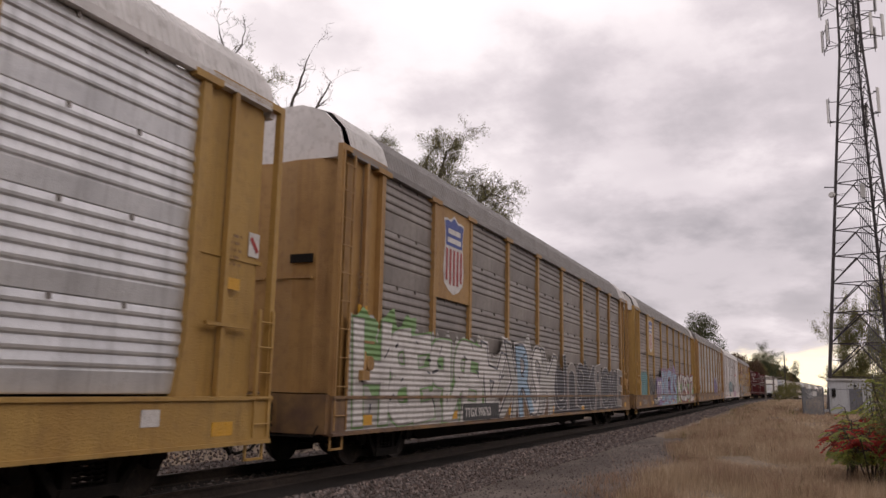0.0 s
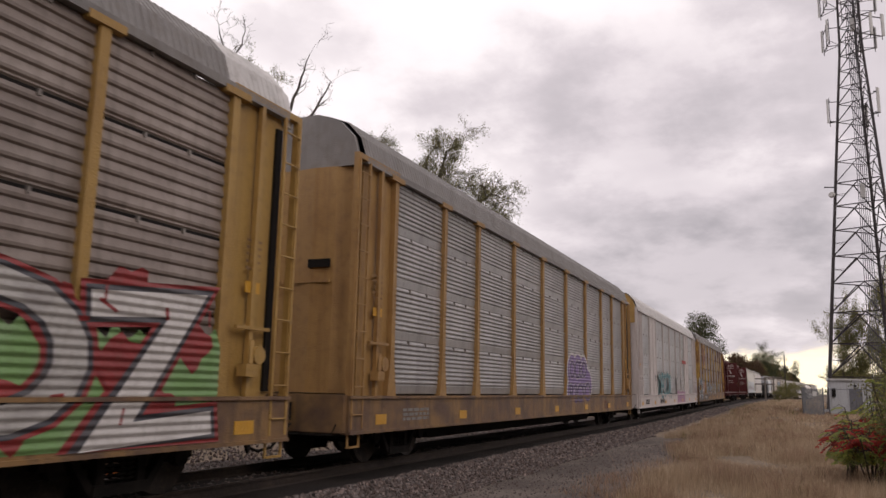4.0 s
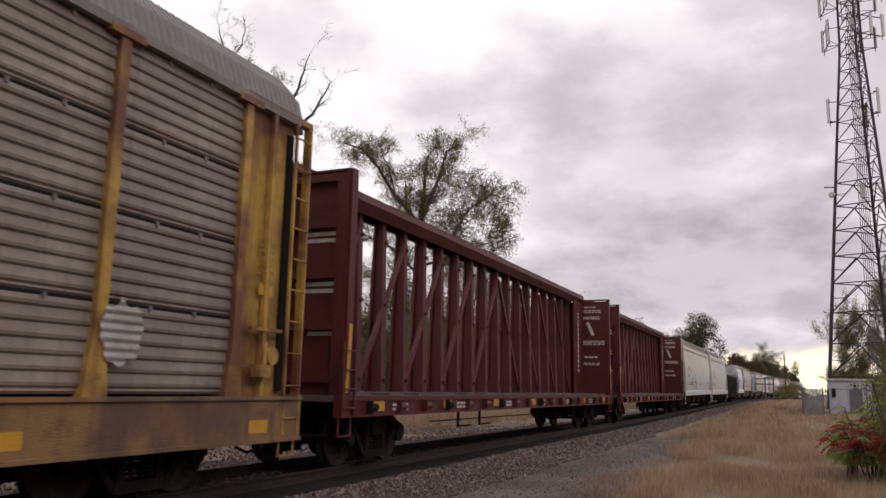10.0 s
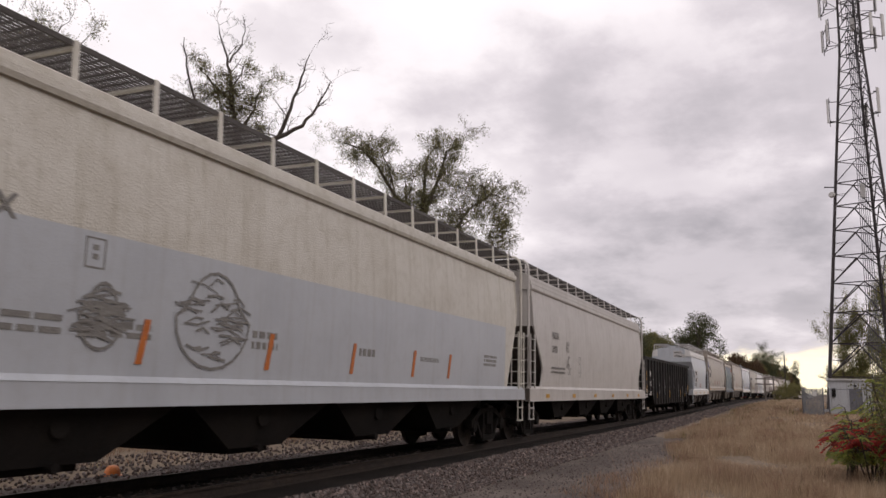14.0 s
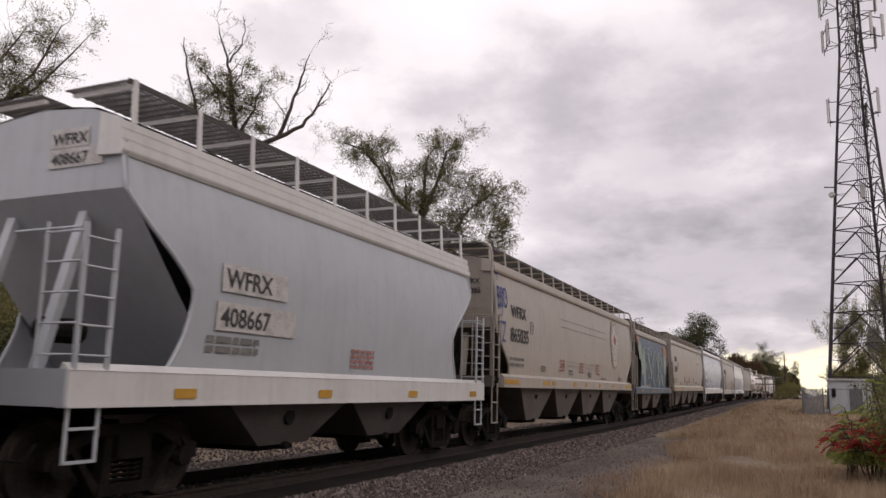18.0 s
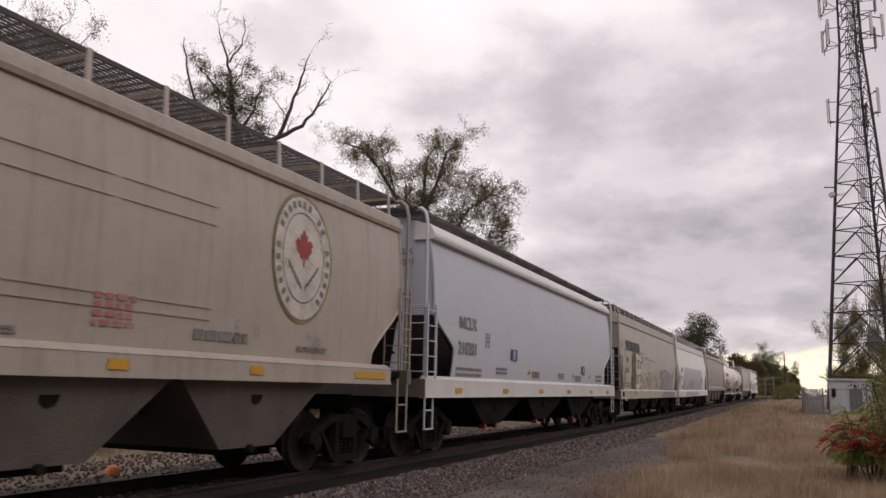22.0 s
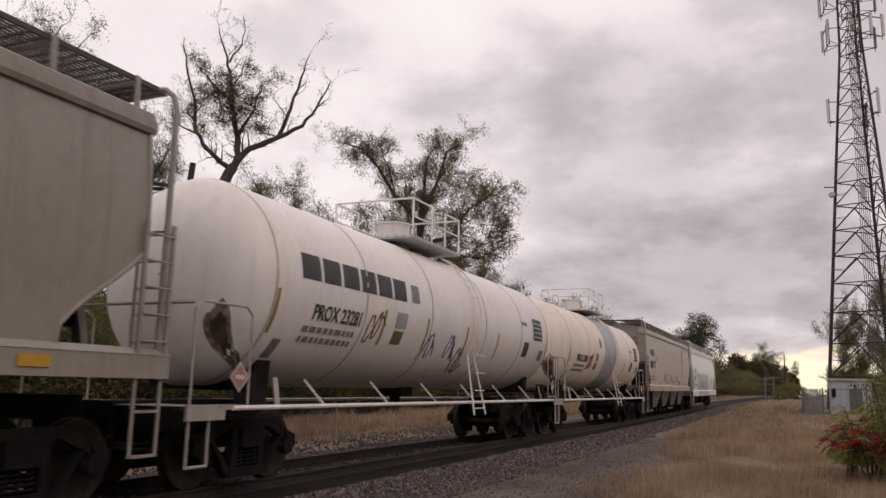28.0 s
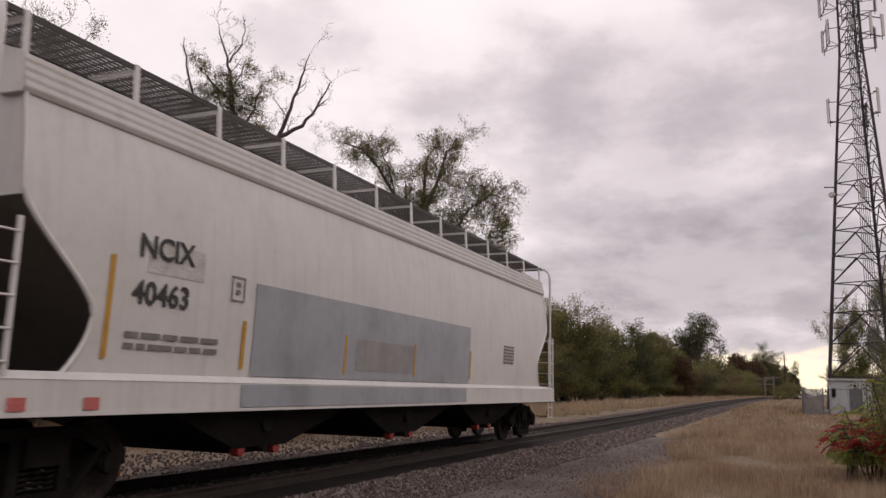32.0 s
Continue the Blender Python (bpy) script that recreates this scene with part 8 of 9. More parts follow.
def make_growth():
    rnd = random.Random(77)
    dark = [shrub_meshes(201 + k, 5.0, 2.2, (LEAF_GREEN, LEAF_GREEN, LEAF_DARK)[k], 6, 26, 0.085) for k in range(3)]
    gold = shrub_meshes(210, 4.5, 1.8, LEAF_YELLOW, 5, 14, 0.075)
    rust = shrub_meshes(211, 5.0, 2.0, LEAF_RUST, 6, 20, 0.085)
    tall = [shrub_meshes(220 + k, 10.0, 3.6, (LEAF_GREEN, LEAF_DARK)[k], 8, 55, 0.13, True) for k in range(2)]
    # thicket beyond the track, near to far
    x = 4.0
    while x < 150:
        for row in range(2):
            yy = 23.5 + row * 4.5 + rnd.uniform(-1.2, 1.2) + 0.02 * x
            kind = rnd.choice(dark)
            lab = "dense dark green bush beyond the track"
            if rnd.random() < 0.14:
                kind, lab = gold, "bush with yellow autumn leaves"
            elif rnd.random() < 0.14:
                kind, lab = rust, "bush with rust-brown leaves"
            k = rnd.uniform(0.8, 1.15)
            shrub(kind, "bush", lab, x + rnd.uniform(-1, 1), yy, (k * 1.15, k * (0.95 if row == 0 else 1.25) * (0.72 if x < 45 else 1.0)), rnd.uniform(0, 360), "thicket beyond the track")
        x += 3.1
    # small trees further along, closing in on the curve
    for x, y, s, kind, lab in ((96, 25.6, 1.1, 0, "taller leafy green tree"), (88, 27, 1.0, 0, "leafy green tree"), (100, 25.5, 0.95, 1, "leafy dark tree"), (112, 25, 1.05, 0, "leafy green tree"), (124, 24, 1.0, 1, "leafy dark tree"),
                               (136, 24, 1.05, 0, "leafy green tree"), (97, 33, 1.3, 1, "leafy dark tree"), (120, 33, 1.3, 0, "leafy green tree"), (150, 25, 1.0, 1, "leafy dark tree"),
                               (66, 34, 1.1, 1, "leafy dark tree"), (50, 36, 1.1, 0, "leafy green tree"), (36, 36, 1.0, 1, "leafy dark tree"),
                               (24, 36, 1.0, 0, "leafy green tree"), (14, 34, 1.0, 1, "leafy dark tree"), (6, 32, 0.9, 0, "leafy green tree")):
        shrub(tall[kind], "tree", lab + " beyond the track", x, y, (s * 0.9, s * 0.82), rnd.uniform(0, 360), "trees beyond the track")
    # the tall round one and what follows it along the curve
    big = round_tree(301, 20.0, 7.6, LEAF_DARK)
    shrub(big, "tree", "large dark round-crowned tree by the curve", 199, 20.3, (1.0, 1.0), 40, "trees along the curve")
    olive, russet = round_tree(302, 10.0, 4.2, LEAF_GREEN, 0.16), round_tree(303, 9.0, 3.6, LEAF_RUST, 0.15)
    shrub(russet, "tree", "rust-brown tree before the round one", 148, 18.6, (0.95, 0.85), 10, "trees along the curve")
    shrub(olive, "tree", "olive tree beside the round one", 160, 20.8, (0.75, 1.0), 70, "trees along the curve")
    shrub(olive, "tree", "olive tree beside the round one", 146, 22.0, (0.8, 1.2), 200, "trees along the curve")
    shrub(big, "tree", "dark round-crowned tree by the curve", 262, 14.5, (0.55, 0.62), 140, "trees along the curve")
    for k in range(26):
        x = 250 + k * 9 + rnd.uniform(-3, 3)
        y = 15.0 - (x - 250) * 0.075 + rnd.uniform(-2, 3)
        s = rnd.uniform(0.9, 1.3)
        shrub((olive, russet, tall[1], russet, olive)[k % 5], "tree", "distant autumn tree along the curve", x, y, (s * 0.95, s * rnd.uniform(0.8, 1.15)), rnd.uniform(0, 360), "trees along the curve")
    for k in range(16):
        x = 340 + k * 14 + rnd.uniform(-4, 4)
        shrub(tall[k % 2], "tree", "distant dark tree along the horizon", x, -14 - k * 2.6 + rnd.uniform(-3, 3), (1.0, 0.85), rnd.uniform(0, 360), "trees along the horizon")
    for x, y, k in ((170, 1.5, 0.5), (178, 0.2, 0.6), (150, 2.6, 0.32), (186, -1.0, 0.55), (160, 2.0, 0.3)):
        shrub(dark[1], "bush", "low green bush beside the track", x, y, (k, k), rnd.uniform(0, 360), "bushes beside the track")
    x = 152.0
    while x < 330:
        k = rnd.uniform(0.9, 1.3)
        shrub(rnd.choice(dark + [rust]), "bush", "low bush between track and trees", x, TRACK_Y + bend(x) + rnd.uniform(10.5, 13.5) * (1 if x < 230 else 0.75), (k * 1.4, k * rnd.uniform(0.7, 1.0)), rnd.uniform(0, 360), "bushes along the curve")
        x += 4.2
    # unseen woods behind the camera, added to darken reflections and lower car sides
    for k in range(17):
        xx = -46 + k * 6.2
        shrub(tall[k % 2], "tree", "unseen leafy tree added behind the camera to darken reflections", xx + rnd.uniform(-1.5, 1.5), -23 - 0.12 * max(0, xx) + rnd.uniform(-2, 2), (1.1, 1.0), rnd.uniform(0, 360), "wood edge beside the grass")
    # behind the tower
    for x, y, s in ((104, -6.7, (0.45, 0.95)), (101, -10.3, (0.5, 1.15))):
        shrub(tall[0], "tree", "leafy tree behind the tower", x, y, s, rnd.uniform(0, 360), "trees by the tower")
    # straw-topped bank beyond the track
    # red sumac on the near side
    sp = random.Random(5)
    for x, y, h in ((17.6, -0.85, 1.1), (18.6, -1.1, 1.35), (17.4, -1.3, 1.5), (18.9, -1.6, 1.9), (17.0, -1.8, 2.1), (19.4, -2.0, 2.4), (16.3, -1.95, 2.0), (18.2, -2.4, 2.6), (20.8, -1.5, 1.5)):
        b, green, red = Build(), [], []
        fl_g, fl_r = Build(), Build()
        for k in range(6):
            a = sp.uniform(0, 6.28)
            top = Vector((math.cos(a) * 0.45, math.sin(a) * 0.45, h * sp.uniform(0.55, 1.0)))
            b.tube([(0.05 * math.cos(a), 0.05 * math.sin(a), 0), top * 0.5 + Vector((0.04, 0, 0)), top], [0.018, 0.014, 0.008], 5)
            for q in range(15):
                aa = sp.uniform(0, 6.28)
                d = Vector((math.cos(aa), math.sin(aa), sp.uniform(-0.35, 0.5)))
                p = top * sp.uniform(max(0.3, 0.55 / top.z), 1.0)
                n = 6
                ln = sp.uniform(0.20, 0.36)
                dst = fl_r if 0.75 < p.z < 1.3 and sp.random() < 0.62 else fl_g
                b.tube([p, p + d * ln * 0.5 + Vector((0, 0, 0.03)), p + d * ln - Vector((0, 0, 0.10))], [0.006, 0.005, 0.003], 4, caps=False)
                for j in range(1, n + 1):
                    c = p + d * ln * j / n - Vector((0, 0, 0.12 * (j / n) ** 2))
                    w = Vector((-d.y, d.x, 0)).normalized()
                    for s in (-1, 1):
                        e = c + w * s * 0.085 - Vector((0, 0, 0.05)) + d * 0.03
                        f = d * 0.022 + Vector((0, 0, 0.008))
                        dst.add([c - f * 0.4, (c + e) / 2 + f, e, (c + e) / 2 - f], [(0, 1, 2, 3)])
        t = thing("sumac_bush", "sumac bush with green and bright red leaflets", "bush", "sumac by the grass", at=pose(x, y, ground_z(x, y) - 0.02))
        part("stem", b, BARK, t)
        part("green_foliage", fl_g, LEAF_SUMAC, t, "green pinnate leaves")
        part("red_foliage", fl_r, LEAF_RED, t, "red pinnate leaves")
    for x, y, s in ((17.6, -2.15, 0.30), (17.0, -2.5, 0.34)):
        shrub(dark[1], "bush", "yellow-green bush above the sumac", x, y, (s, s * 1.1), sp.uniform(0, 360), "bushes by the grass")



make_growth()


def grass(name, label, areas, material, seed, bare=-0.48):
    """Blades in clumps; areas: x0, x1, y0, y1, blades, height, width."""
    g = np.random.default_rng(seed)
    V, F = [], []
    base = 0
    for x0, x1, y0, y1, n, hgt, wid in areas:
        m = max(1, n // 14)
        cx, cy = g.uniform(x0, x1, m), g.uniform(y0, y1, m)
        keep = np.array([noise.noise(Vector((a * 0.5, c * 0.5, 1.0))) > bare for a, c in zip(cx, cy)])
        cx, cy = cx[keep], cy[keep]
        m = len(cx)
        cz = np.array([ground_z(a, c + bend(a)) for a, c in zip(cx, cy)])
        by = np.array([bend(a) for a in cx])
        tall = hgt * np.maximum(0.25, 0.6 + 0.9 * np.array([noise.noise(Vector((a * 0.22, c * 0.22, 9.0))) for a, c in zip(cx, cy)])) * g.uniform(0.7, 1.25, m)
        k = 14
        px = np.repeat(cx, k) + g.normal(0, 0.10 + wid * 4, m * k)
        py = np.repeat(cy + by, k) + g.normal(0, 0.10 + wid * 4, m * k)
        pz = np.repeat(cz, k) - 0.02
        h = np.repeat(tall, k) * g.uniform(0.5, 1.15, m * k)
        a = g.uniform(0, 6.283, m * k)
        lx, ly = np.cos(a) * h * g.uniform(0.1, 0.9, m * k), np.sin(a) * h * g.uniform(0.1, 0.9, m * k)
        wx, wy = -np.sin(a) * wid, np.cos(a) * wid
        N = m * k
        v = np.empty((N, 5, 3))
        v[:, 0] = np.stack([px - wx, py - wy, pz], 1)
        v[:, 1] = np.stack([px + wx, py + wy, pz], 1)
        v[:, 2] = np.stack([px + lx * 0.4 + wx * 0.8, py + ly * 0.4 + wy * 0.8, pz + h * 0.6], 1)
        v[:, 3] = np.stack([px + lx * 0.4 - wx * 0.8, py + ly * 0.4 - wy * 0.8, pz + h * 0.6], 1)
        v[:, 4] = np.stack([px + lx, py + ly, pz + h], 1)
        V += v.reshape(-1, 3).tolist()
        i = base + 5 * np.arange(N)
        F += np.stack([i, i + 1, i + 2, i + 3], 1).tolist() + np.stack([i + 3, i + 2, i + 4], 1).tolist()
        base += 5 * N
    b = Build()
    b.v, b.f = V, [tuple(q) for q in F]
    return thing(name, label, "grass", kind="stuff", b=b, material=material)


grass("dry_grass", "tall straw-coloured dry grass beside the gravel way",
      ((5, 12, -5, 2.0, 26000, 0.32, 0.0018), (12, 24, -6, 2.6, 66000, 0.42, 0.0025), (24, 34, -8, 3.4, 26000, 0.46, 0.004), (34, 45, -8, 4.9, 28000, 0.44, 0.004), (45, 80, -8, 5.2, 22000, 0.42, 0.011), (80, 170, -4, 5.2, 14000, 0.5, 0.02)), STRAW, 11, -0.30)
grass("green_weeds", "low green and yellowing weeds in the dry grass", ((9, 30, -6, 3.0, 9000, 0.28, 0.004), (30, 60, -6, 5.0, 9000, 0.32, 0.008), (60, 170, -3, 5.6, 7000, 0.5, 0.016), (30, 150, 12.5, 15, 5000, 0.4, 0.012)), WEED, 16, 0.16)
grass("brown_grass", "reddish-brown seeding grass between the straw",
      ((9, 24, -5, 2.2, 26000, 0.45, 0.0025), (24, 36, -7, 3.6, 7000, 0.45, 0.006), (34, 60, -7, 5.2, 9000, 0.42, 0.007), (60, 120, -3, 5.4, 7000, 0.5, 0.014), (10, 24, -5, 2.9, 34000, 0.5, 0.003), (24, 40, -6, 3.8, 18000, 0.5, 0.005), (40, 90, -6, 5.4, 16000, 0.5, 0.010)), STRAW_BROWN, 12, 0.08)
grass("bank_grass", "pale dry grass on the bank beyond the track",
      ((12, 30, 14.2, 17, 2500, 0.55, 0.006), (30, 70, 13.8, 22, 20000, 0.75, 0.010), (70, 160, 12.6, 20, 16000, 0.9, 0.02), (160, 330, 12.2, 18, 6000, 0.9, 0.03)), STRAW, 13)
grass("bank_weeds", "brown weeds on the bank beyond the track", ((4, 30, 14.4, 22, 30000, 0.5, 0.006), (30, 60, 14.2, 22, 12000, 0.5, 0.009)), STRAW_BROWN, 15)
grass("way_weeds", "thin weeds at the edge of the gravel way", ((10, 60, 2.2, 3.4, 5000, 0.22, 0.004), (14, 22, 3.2, 3.9, 700, 0.2, 0.004), (5, 40, 12.6, 14.6, 2500, 0.25, 0.005)), STRAW_BROWN, 14)


# ---- tower, shelter, fence, poles ----
def make_tower():
    X, Y = 80.0, -6.9
    gz = ground_z(X, Y)
    t = thing("lattice_tower", "tall dark steel lattice tower with antennas", "tower", at=pose(X, Y, gz))
    H = 44.0

    def half(z):
        return 4.0 - 0.085 * z if z < 34 else max(0.95, 1.11 - 0.012 * (z - 34))

    def corner(k, z):
        a = radians((90, 210, 330)[k] + 8)
        return Vector((math.cos(a), math.sin(a), 0)) * half(z) * 1.02 + Vector((0, 0, z))
    zs = [0.0]
    while zs[-1] < H:
        zs.append(zs[-1] + max(1.3, 3.1 - zs[-1] * 0.05))
    for k in range(3):
        part("leg", Build().tube([corner(k, z) for z in zs], [0.17 - 0.085 * z / zs[-1] for z in zs], 8), GALV_TOWER, t)
    for i in range(len(zs) - 1):
        b = Build()
        for k in range(3):
            p, q = corner(k, zs[i]), corner((k + 1) % 3, zs[i])
            p2, q2 = corner(k, zs[i + 1]), corner((k + 1) % 3, zs[i + 1])
            w = 0.085 if zs[i] < 20 else 0.06
            b.bar(p, (p2 + q2) / 2, w).bar(q, (p2 + q2) / 2, w).bar(p2, q2, w)
            if i < 8:
                b.bar((p + p2 * 1.0) / 2, (p + (p2 + q2) / 2) / 2, 0.035).bar((q + q2) / 2, (q + (p2 + q2) / 2) / 2, 0.035)
        pieces("brace", b, GALV_TOWER, t)
    b = Build()
    for k in range(6):
        x = -0.3 + k * 0.12
        b.bar((0.1, x * 1.5, 0), (0.1, x * 1.1, H), 0.055)
    for k in range(int(H / 0.8)):
        b.bar((0.1, -0.34, k * 0.8), (0.1, 0.34, k * 0.8), 0.03)
    part("cable_ladder", b, ANTENNA_GREY, t, "grey cable run up the middle")

    def sector(z, reach, tall, n, width):
        for k in range(3):
            c = corner(k, z)
            d = Vector((c.x, c.y, 0)).normalized()
            s = Vector((-d.y, d.x, 0))
            m = Build()
            for dz in (-tall * 0.35, tall * 0.35):
                m.bar(c + Vector((0, 0, dz)), c + d * reach + Vector((0, 0, dz)), 0.06)
                m.bar(c + d * reach - s * width + Vector((0, 0, dz)), c + d * reach + s * width + Vector((0, 0, dz)), 0.07)
            m.bar(c + Vector((0, 0, -tall * 0.35)), c + d * reach - s * width + Vector((0, 0, -tall * 0.35)), 0.04).bar(c + Vector((0, 0, -tall * 0.35)), c + d * reach + s * width + Vector((0, 0, -tall * 0.35)), 0.04)
            mount = part("antenna_mount", m, GALV_TOWER, t)
            for j in range(n):
                p = c + d * (reach + 0.12) + s * width * (2 * j / max(1, n - 1) - 1 if n > 1 else 0)
                part("pipe", Build().tube([p - d * 0.1 - Vector((0, 0, tall * 0.5)), p - d * 0.1 + Vector((0, 0, tall * 0.5))], 0.035, 6), GALV_TOWER, mount)
                if (j + k) % 3 != 1 or n == 1:
                    a = Build()
                    a.bar(p + d * 0.05 - Vector((0, 0, tall * 0.36)), p + d * 0.05 + Vector((0, 0, tall * 0.46)), 0.26, 0.12, up=tuple(d))
                    part("panel_antenna", a, ANTENNA, mount, "pale panel antenna")
    sector(35.3, 1.1, 2.6, 3, 1.3)
    sector(39.0, 1.2, 2.4, 3, 1.5)
    sector(27.8, 0.7, 2.8, 1, 0.3)
    b = Build()
    b.bar(corner(1, 20.2) + Vector((0, 0.0, 0)), corner(1, 20.2) + Vector((-0.6, 1.2, 0)), 0.06)
    part("dish_arm", b, GALV_TOWER, t)
    c = corner(0, 20.0)
    part("dish", Build().tube([c + Vector((-0.1, 0.3, -0.2)), c + Vector((-0.35, 0.35, -0.2))], [0.30, 0.22], 14), ANTENNA, t, "small pale dish")
    part("dish_pipe", Build().bar(c + Vector((0, 0, 0.5)), c + Vector((-0.3, 0.9, 0.5)), 0.09), GALV_TOWER, t)
    part("equipment_box", Build().box(-0.75, -0.5, -0.1, 0.28, 19.3, 20.6), ANTENNA, t, "pale equipment box")
    part("equipment_box", Build().box(-0.5, -0.25, -0.25, 0.1, 35.6, 36.8), ANTENNA, t, "pale equipment box")
    for k in range(3):
        c = corner(k, 0)
        part("footing", Build().tube([c + Vector((0, 0, -0.3)), c + Vector((0, 0, 0.25))], 0.4, 12), SHELTER_WHITE, t)


ANTENNA_GREY = paint("cable_grey", (0.13, 0.13, 0.145), (0.09, 0.09, 0.10), rough=0.6, grime=0.3)
make_tower()
CHAIN = paint("fence_weave", (0.20, 0.205, 0.215), (0.15, 0.155, 0.16), rough=0.6, metal=0.3, grime=0.3, scale=3)


def make_compound():
    z = ground_z(74, -4) - 0.05
    s = thing("equipment_shelter", "white equipment shelter with a flat overhanging roof", "shed", at=pose(73.5, -4.3, z))
    b = Build()
    b.box(0, 3.4, -1.6, 1.45, 0, 2.85)
    part("wall", b, SHELTER_WHITE, s)
    part("roof", Build().box(-0.15, 3.55, -1.75, 1.6, 2.855, 3.0), ANTENNA, s, "pale roof slab")
    d = part("door", Build().box(-0.05, -0.004, -0.9, 0.05, 0.1, 2.2), ANTENNA_GREY, s, "grey steel door")
    part("handle", Build().box(-0.11, -0.05, -0.15, -0.08, 1.0, 1.1), UNDER_DARK, d)
    part("vent", Build().box(-0.12, -0.004, 1.05, 1.35, 1.5, 2.2), UNDER_DARK, s, "dark louvred vent")
    part("conduit", Build().box(-0.06, -0.004, -1.25, -1.18, 0, 2.6), ANTENNA_GREY, s)
    part("lamp", Build().box(-0.16, -0.004, -0.5, -0.3, 2.35, 2.5), UNDER_DARK, s)
    f = thing("chain_link_fence", "grey chain-link fence with woven slats round the compound", "fence", at=pose(0, 0, 0))
    pts = [(70.5, -0.7), (70.5, -2.2), (71.0, -2.65), (71.0, -4.6), (71.0, -7.0), (71.0, -9.5)]
    side = [(70.5, -0.7), (76, -0.85), (82, -1.0), (90, -1.2)]
    for row, solid in ((pts, (0,)), (side, (0, 1, 2))):
        for i, (x, y) in enumerate(row):
            g = ground_z(x, y)
            part("post", Build().tube([(x, y, g - 0.1), (x, y, g + 2.15)], 0.04, 8).tube([(x, y, g + 2.15), (x, y, g + 2.2)], 0.055, 8), ANTENNA_GREY, f)
            if i + 1 < len(row):
                x2, y2 = row[i + 1]
                g2 = ground_z(x2, y2)
                part("top_rail", Build().tube([(x, y, g + 2.08), (x2, y2, g2 + 2.08)], 0.022, 6), ANTENNA_GREY, f)
                b = Build()
                l = math.hypot(x2 - x, y2 - y)
                if i in solid:
                    n = int(l / 0.09)
                    for k in range(n):
                        u = (k + 0.5) / n
                        b.box(x + (x2 - x) * u - 0.012, x + (x2 - x) * u + 0.012, y + (y2 - y) * u - 0.04, y + (y2 - y) * u + 0.035, g + 0.05, g + 2.05)
                    part("slat_weave", b, CHAIN, f, "grey privacy slats")
                else:
                    n = int(l / 0.16)
                    for k in range(n):
                        u, v = k / n, (k + 1) / n
                        for a, c in ((0.05, 2.05), (2.05, 0.05)):
                            b.bar((x + (x2 - x) * u, y + (y2 - y) * u, g + a), (x + (x2 - x) * min(1, v + 0.8 / l), y + (y2 - y) * min(1, v + 0.8 / l), g + c), 0.006)
                    part("wire_weave", b, CHAIN, f)
    part("sign", Build().box(70.44, 70.455, -1.75, -1.45, 1.6, 2.0), ANTENNA, f, "small white sign")


make_compound()


def make_poles():
    x, y = 23.8, 22.0
    z = ground_z(x, y)
    p = thing("utility_pole", "old leaning wooden pole with two crossarms", "utility pole", at=pose(x, y, z))
    lean = Vector((0.25, -0.35, 0))
    part("shaft", Build().tube([Vector((-0.35, 0.45, -0.3)), Vector((0, 0, 5)), lean + Vector((0, 0, 10.35))], [0.17, 0.15, 0.12], 10), POLE_WOOD, p, smooth=60)
    ax = Vector((0.62, -0.78, 0))
    for h, off in ((9.25, -0.12), (9.12, 0.12)):
        c = Vector((0.15, -0.2, h)) + Vector((0.78, 0.62, 0)) * off
        part("crossarm", Build().bar(c - ax * 1.65 + Vector((0, 0, 0.12)), c + ax * 1.45 - Vector((0, 0, 0.05)), 0.10, 0.13), POLE_WOOD, p)
    for k in (-1.5, -0.9, 0.9, 1.4):
        c = Vector((0.15, -0.2, 9.3)) + ax * k
        part("insulator_pin", Build().tube([c, c + Vector((0, 0, 0.2))], 0.025, 6), POLE_WOOD, p)
    # signals and poles far down the line
    for xx, yy, h, arms in ((150, 4.3, 4.3, 2), (158, 3.1, 4.6, 1), (205, 1.4, 10.5, 0)):
        z = ground_z(xx, yy)
        q = thing("line_pole", "distant grey pole with crossarms beside the track", "utility pole", "poles along the line", at=pose(xx, yy, z))
        part("shaft", Build().tube([(0, 0, -0.2), (0, 0, h)], 0.13, 8), POLE_GREY if arms else POLE_WOOD, q)
        for k in range(arms):
            part("crossarm", Build().box(-0.06, 0.06, -1.6, 1.6, h - 0.4 - k * 0.9, h - 0.2 - k * 0.9), POLE_GREY, q)
    # the orange marker beyond the track
    x, y = 11.3, 11.5
    m = thing("orange_marker", "broken orange plastic marker lying on the stones", "marker", at=pose(x, y, bed_z(x, y) - 0.01))
    part("body", Build().loft([[(0.16 * math.cos(a) * s, 0.13 * math.sin(a) * s, h) for a in [k * math.pi / 6 for k in range(12)]] for s, h in ((1.0, 0.0), (0.95, 0.10), (0.7, 0.17), (0.45, 0.20))]), ORANGE_INK, m, smooth=50)
    part("base", Build().box(-0.2, 0.2, -0.16, 0.16, -0.01, 0.03), ORANGE_INK, m)


make_poles()


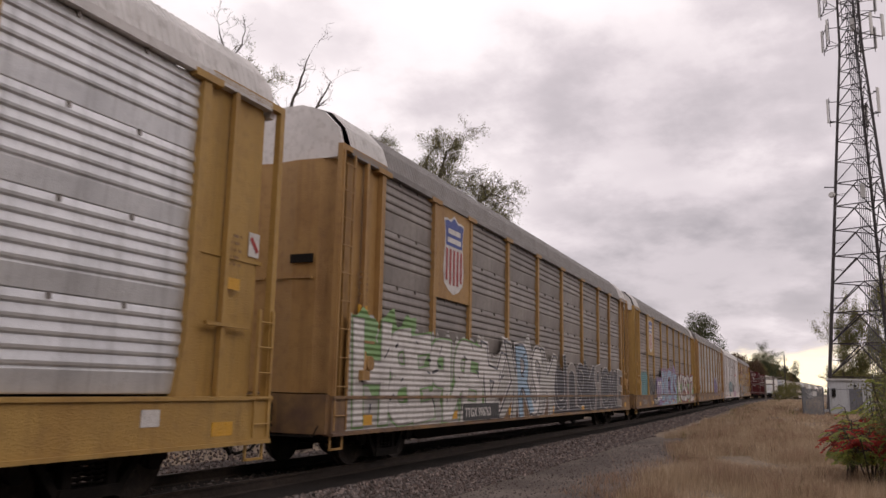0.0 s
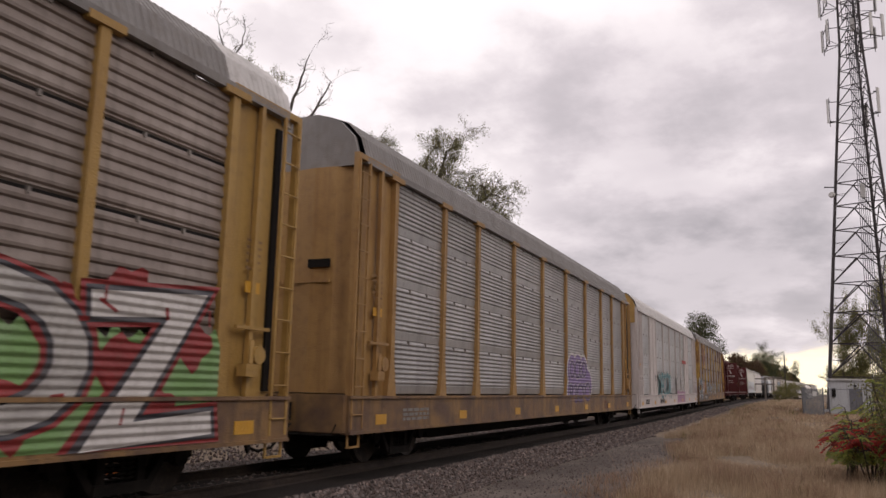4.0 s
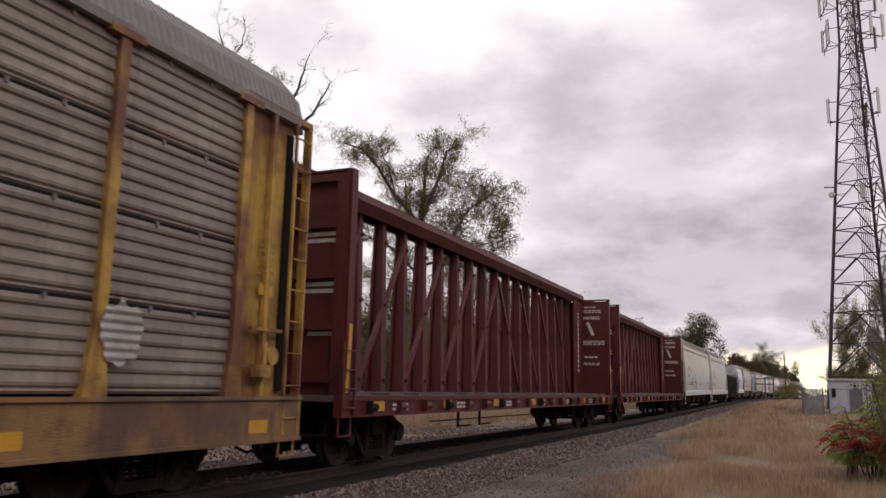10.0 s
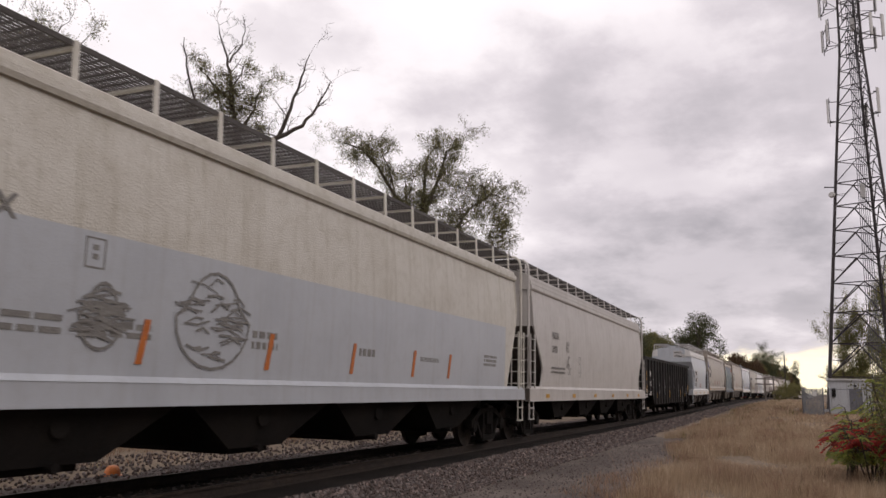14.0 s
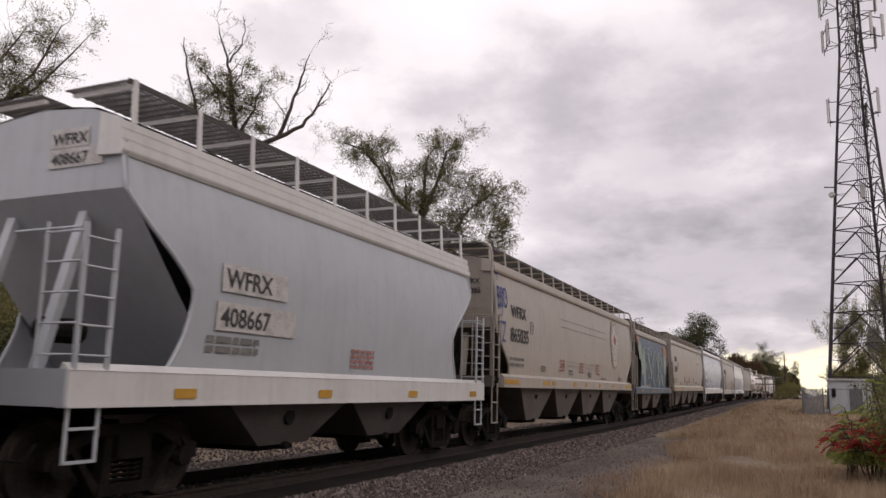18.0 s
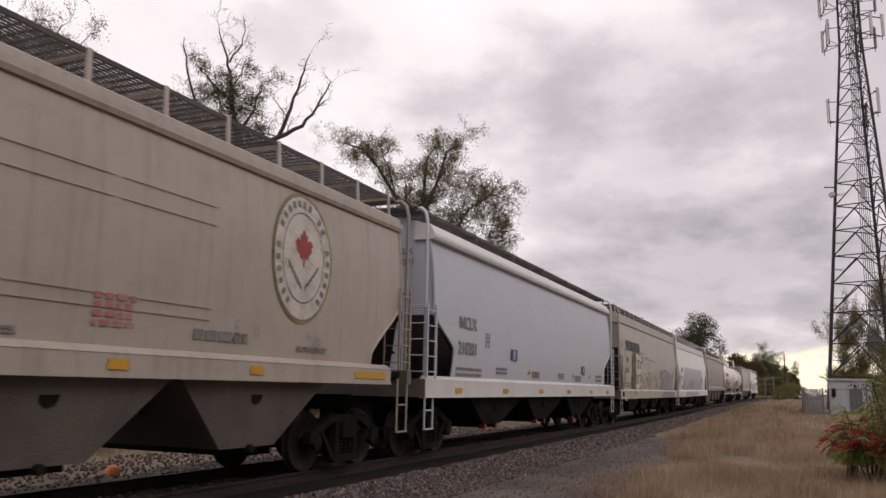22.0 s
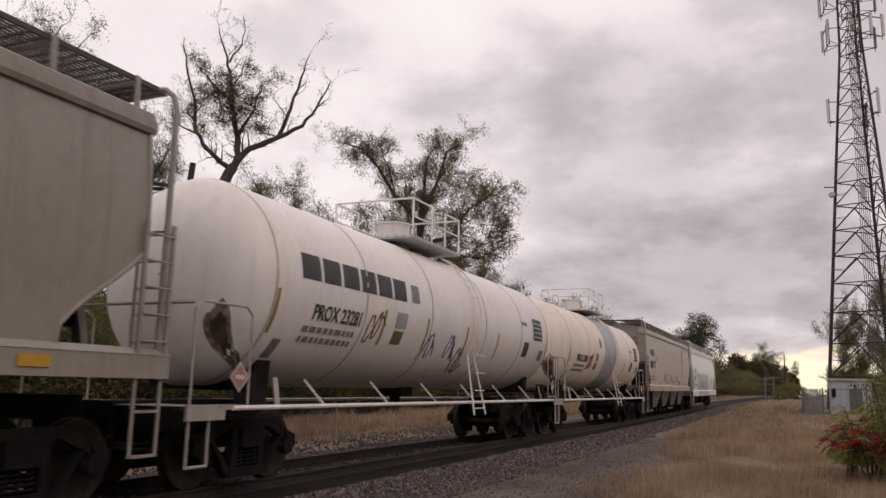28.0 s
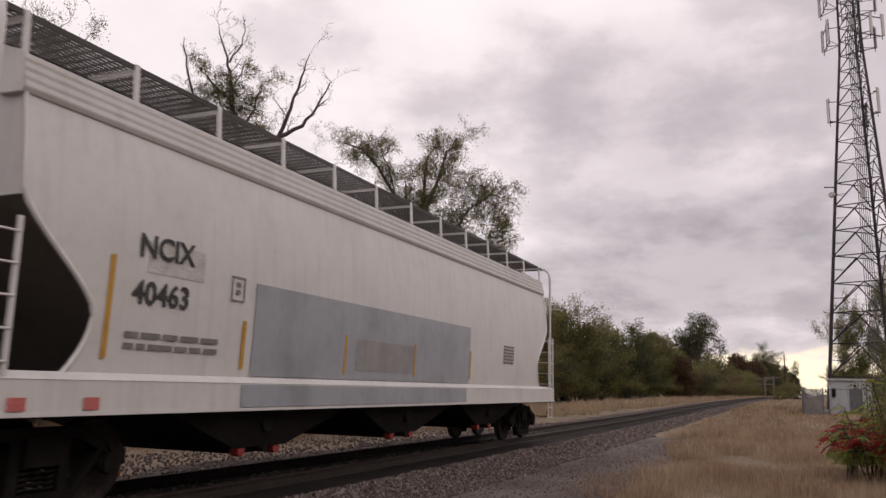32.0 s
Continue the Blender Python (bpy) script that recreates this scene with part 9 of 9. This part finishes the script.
def car_far(x, y, rot, paint_m, label):
    z = ground_z(x, y)
    c = thing("parked_car", label, "car", "parked cars far off", at=pose(x, y, z, 0, 0, rot))
    b = Build()
    b.prism([(-2.2, 0.35), (2.2, 0.35), (2.25, 0.75), (1.2, 0.95), (0.6, 1.42), (-1.4, 1.45), (-2.1, 0.98), (-2.25, 0.7)], 1, -0.88, 0.88)
    part("body", b, paint_m, c)
    part("window", Build().prism([(1.1, 0.97), (0.58, 1.38), (-1.35, 1.40), (-1.95, 1.0)], 1, -0.89, 0.89), UNDER_DARK, c, "dark glass")
    for xx in (-1.4, 1.4):
        for yy in (-0.85, 0.85):
            part("wheel", Build().tube([(xx, yy - 0.1, 0.33), (xx, yy + 0.1, 0.33)], 0.33, 14), UNDER_DARK, c)


car_far(212, 0.6, 70, RACK_WHITE, "white car parked far down the line")
car_far(222, -2.4, 60, ANTENNA, "pale car parked far down the line")


# ---- stones ----
def stone_meshes():
    out = []
    for k in range(5):
        rnd = random.Random(300 + k)
        b = Build()
        v = [(1, 0, 0), (-1, 0, 0), (0, 1, 0), (0, -1, 0), (0, 0, 1), (0, 0, -1), (0.7, 0.7, 0.5), (-0.7, 0.6, 0.5), (0.6, -0.7, 0.4), (-0.6, -0.6, 0.6)]
        bm = bmesh.new()
        for p in v:
            bm.verts.new([c * rnd.uniform(0.65, 1.15) for c in p])
        bmesh.ops.convex_hull(bm, input=bm.verts)
        bmesh.ops.delete(bm, geom=[q for q in bm.verts if not q.link_faces], context="VERTS")
        b.v = [tuple(q.co) for q in bm.verts]
        bm.verts.index_update()
        b.f = [tuple(q.index for q in f.verts) for f in bm.faces]
        bm.free()
        out.append(b)
    return out


def stone_material(name, island):
    m = bpy.data.materials.new(name)
    m.use_nodes = True
    nt = m.node_tree
    nd, ln = nt.nodes.new, nt.links.new
    ramp = nd("ShaderNodeValToRGB")
    e = ramp.color_ramp.elements
    e[0].color, e[1].color = (0.072, 0.056, 0.051, 1), (0.33, 0.25, 0.222, 1)
    k = e.new(0.4)
    k.color = (0.148, 0.105, 0.091, 1)
    k = e.new(0.75)
    k.color = (0.166, 0.144, 0.139, 1)
    src = nd("ShaderNodeNewGeometry").outputs["Random Per Island"] if island else nd("ShaderNodeObjectInfo").outputs["Random"]
    ln(src, ramp.inputs[0])
    tc, ns = nd("ShaderNodeTexCoord"), nd("ShaderNodeTexNoise")
    ns.inputs["Scale"].default_value = 45
    ln(tc.outputs["Object"], ns.inputs["Vector"])
    mx = nd("ShaderNodeMix")
    mx.data_type, mx.blend_type = "RGBA", "MULTIPLY"
    mx.inputs[0].default_value = 0.5
    ln(ramp.outputs[0], mx.inputs[6])
    ln(ns.outputs[0], mx.inputs[7])
    ln(mx.outputs[2], nt.nodes["Principled BSDF"].inputs["Base Color"])
    nt.nodes["Principled BSDF"].inputs["Roughness"].default_value = 0.9
    return m


def make_stones():
    kinds = stone_meshes()
    rnd = random.Random(9)
    bed = bpy.data.objects["track_bed"]
    loose, joined = stone_material("stone", False), stone_material("stones", True)
    meshes = [mesh_of(k, "stone", loose) for k in kinds]
    for k in range(300):
        x, y = rnd.uniform(9.5, 17), rnd.uniform(5.7, 6.7)
        s = rnd.uniform(0.028, 0.055)
        o = new("stone", meshes[k % 5])
        o.parent = bed
        o.matrix_local = pose(x, y, bed_z(x, y) + s * 0.3, rnd.uniform(0, 360), rnd.uniform(0, 360), rnd.uniform(0, 360)) @ Matrix.Diagonal((s, s, s * 0.8, 1))
    b = Build()
    areas = ((6, 20, 5.6, 6.75, 9000, 0.020, 0.048), (20, 40, 5.6, 6.75, 6500, 0.028, 0.06), (40, 90, 5.6, 6.75, 4500, 0.04, 0.085), (4, 40, 9.9, 14.2, 5200, 0.018, 0.05), (8, 30, 3.1, 6.0, 3000, 0.008, 0.024), (5, 30, 7.8, 9.0, 1800, 0.025, 0.045))
    for x0, x1, y0, y1, n, s0, s1 in areas:
        for k in range(n):
            x = x0 + (x1 - x0) * rnd.random() ** 1.3
            y = rnd.uniform(y0, y1)
            s = rnd.uniform(s0, s1)
            m = pose(x, y, 0, rnd.uniform(0, 360), rnd.uniform(0, 360), rnd.uniform(0, 360)) @ Matrix.Diagonal((s, s, s * 0.8, 1))
            z = (max(bed_z(x, y), way_z(x, y)) if 4.95 < y < 14.6 else way_z(x, y)) + s * 0.3
            r = m.to_3x3()
            q = kinds[k % 5]
            n0 = len(b.v)
            for p in q.v:
                w = r @ Vector(p)
                b.v.append((w.x + x, w.y + y, w.z + z))
            b.f += [tuple(i + n0 for i in f) for f in q.f]
    thing("ballast_stones", "crushed grey and brown ballast stones along the track", "ballast", kind="stuff", b=b, material=joined)


make_stones()


# ---- motion: every car runs along the track, its wheelsets turn ----
def motions():
    for car, start, a, b in TRAIN:
        rows = []
        for k in range(33):
            t = float(k)
            s = start - gone(t)
            p, q = line(s + a), line(s + b)
            d = (q - p).normalized()
            turn = d.to_track_quat("X", "Z").to_matrix().to_4x4()
            rows.append((t, Matrix.Translation(p - d * a) @ turn))
        walk(car, rows)
    for w, x, along, start in SPIN:
        rows, still = [], None
        for k in range(961):
            t = k / 30
            s = start + along - gone(t)
            far = s > 48 or s < -8
            if far and still is not None and k < 960 and rows and rows[-1][2]:
                continue
            roll = -(max(-8.0, min(48.0, s)) - 48.0) / WHEEL_R
            rows.append((t, roll, far))
            still = roll
        walk(w, [(t, pose(x, 0, WHEEL_R, 0, -math.degrees(r), 0)) for t, r, _ in rows])


motions()
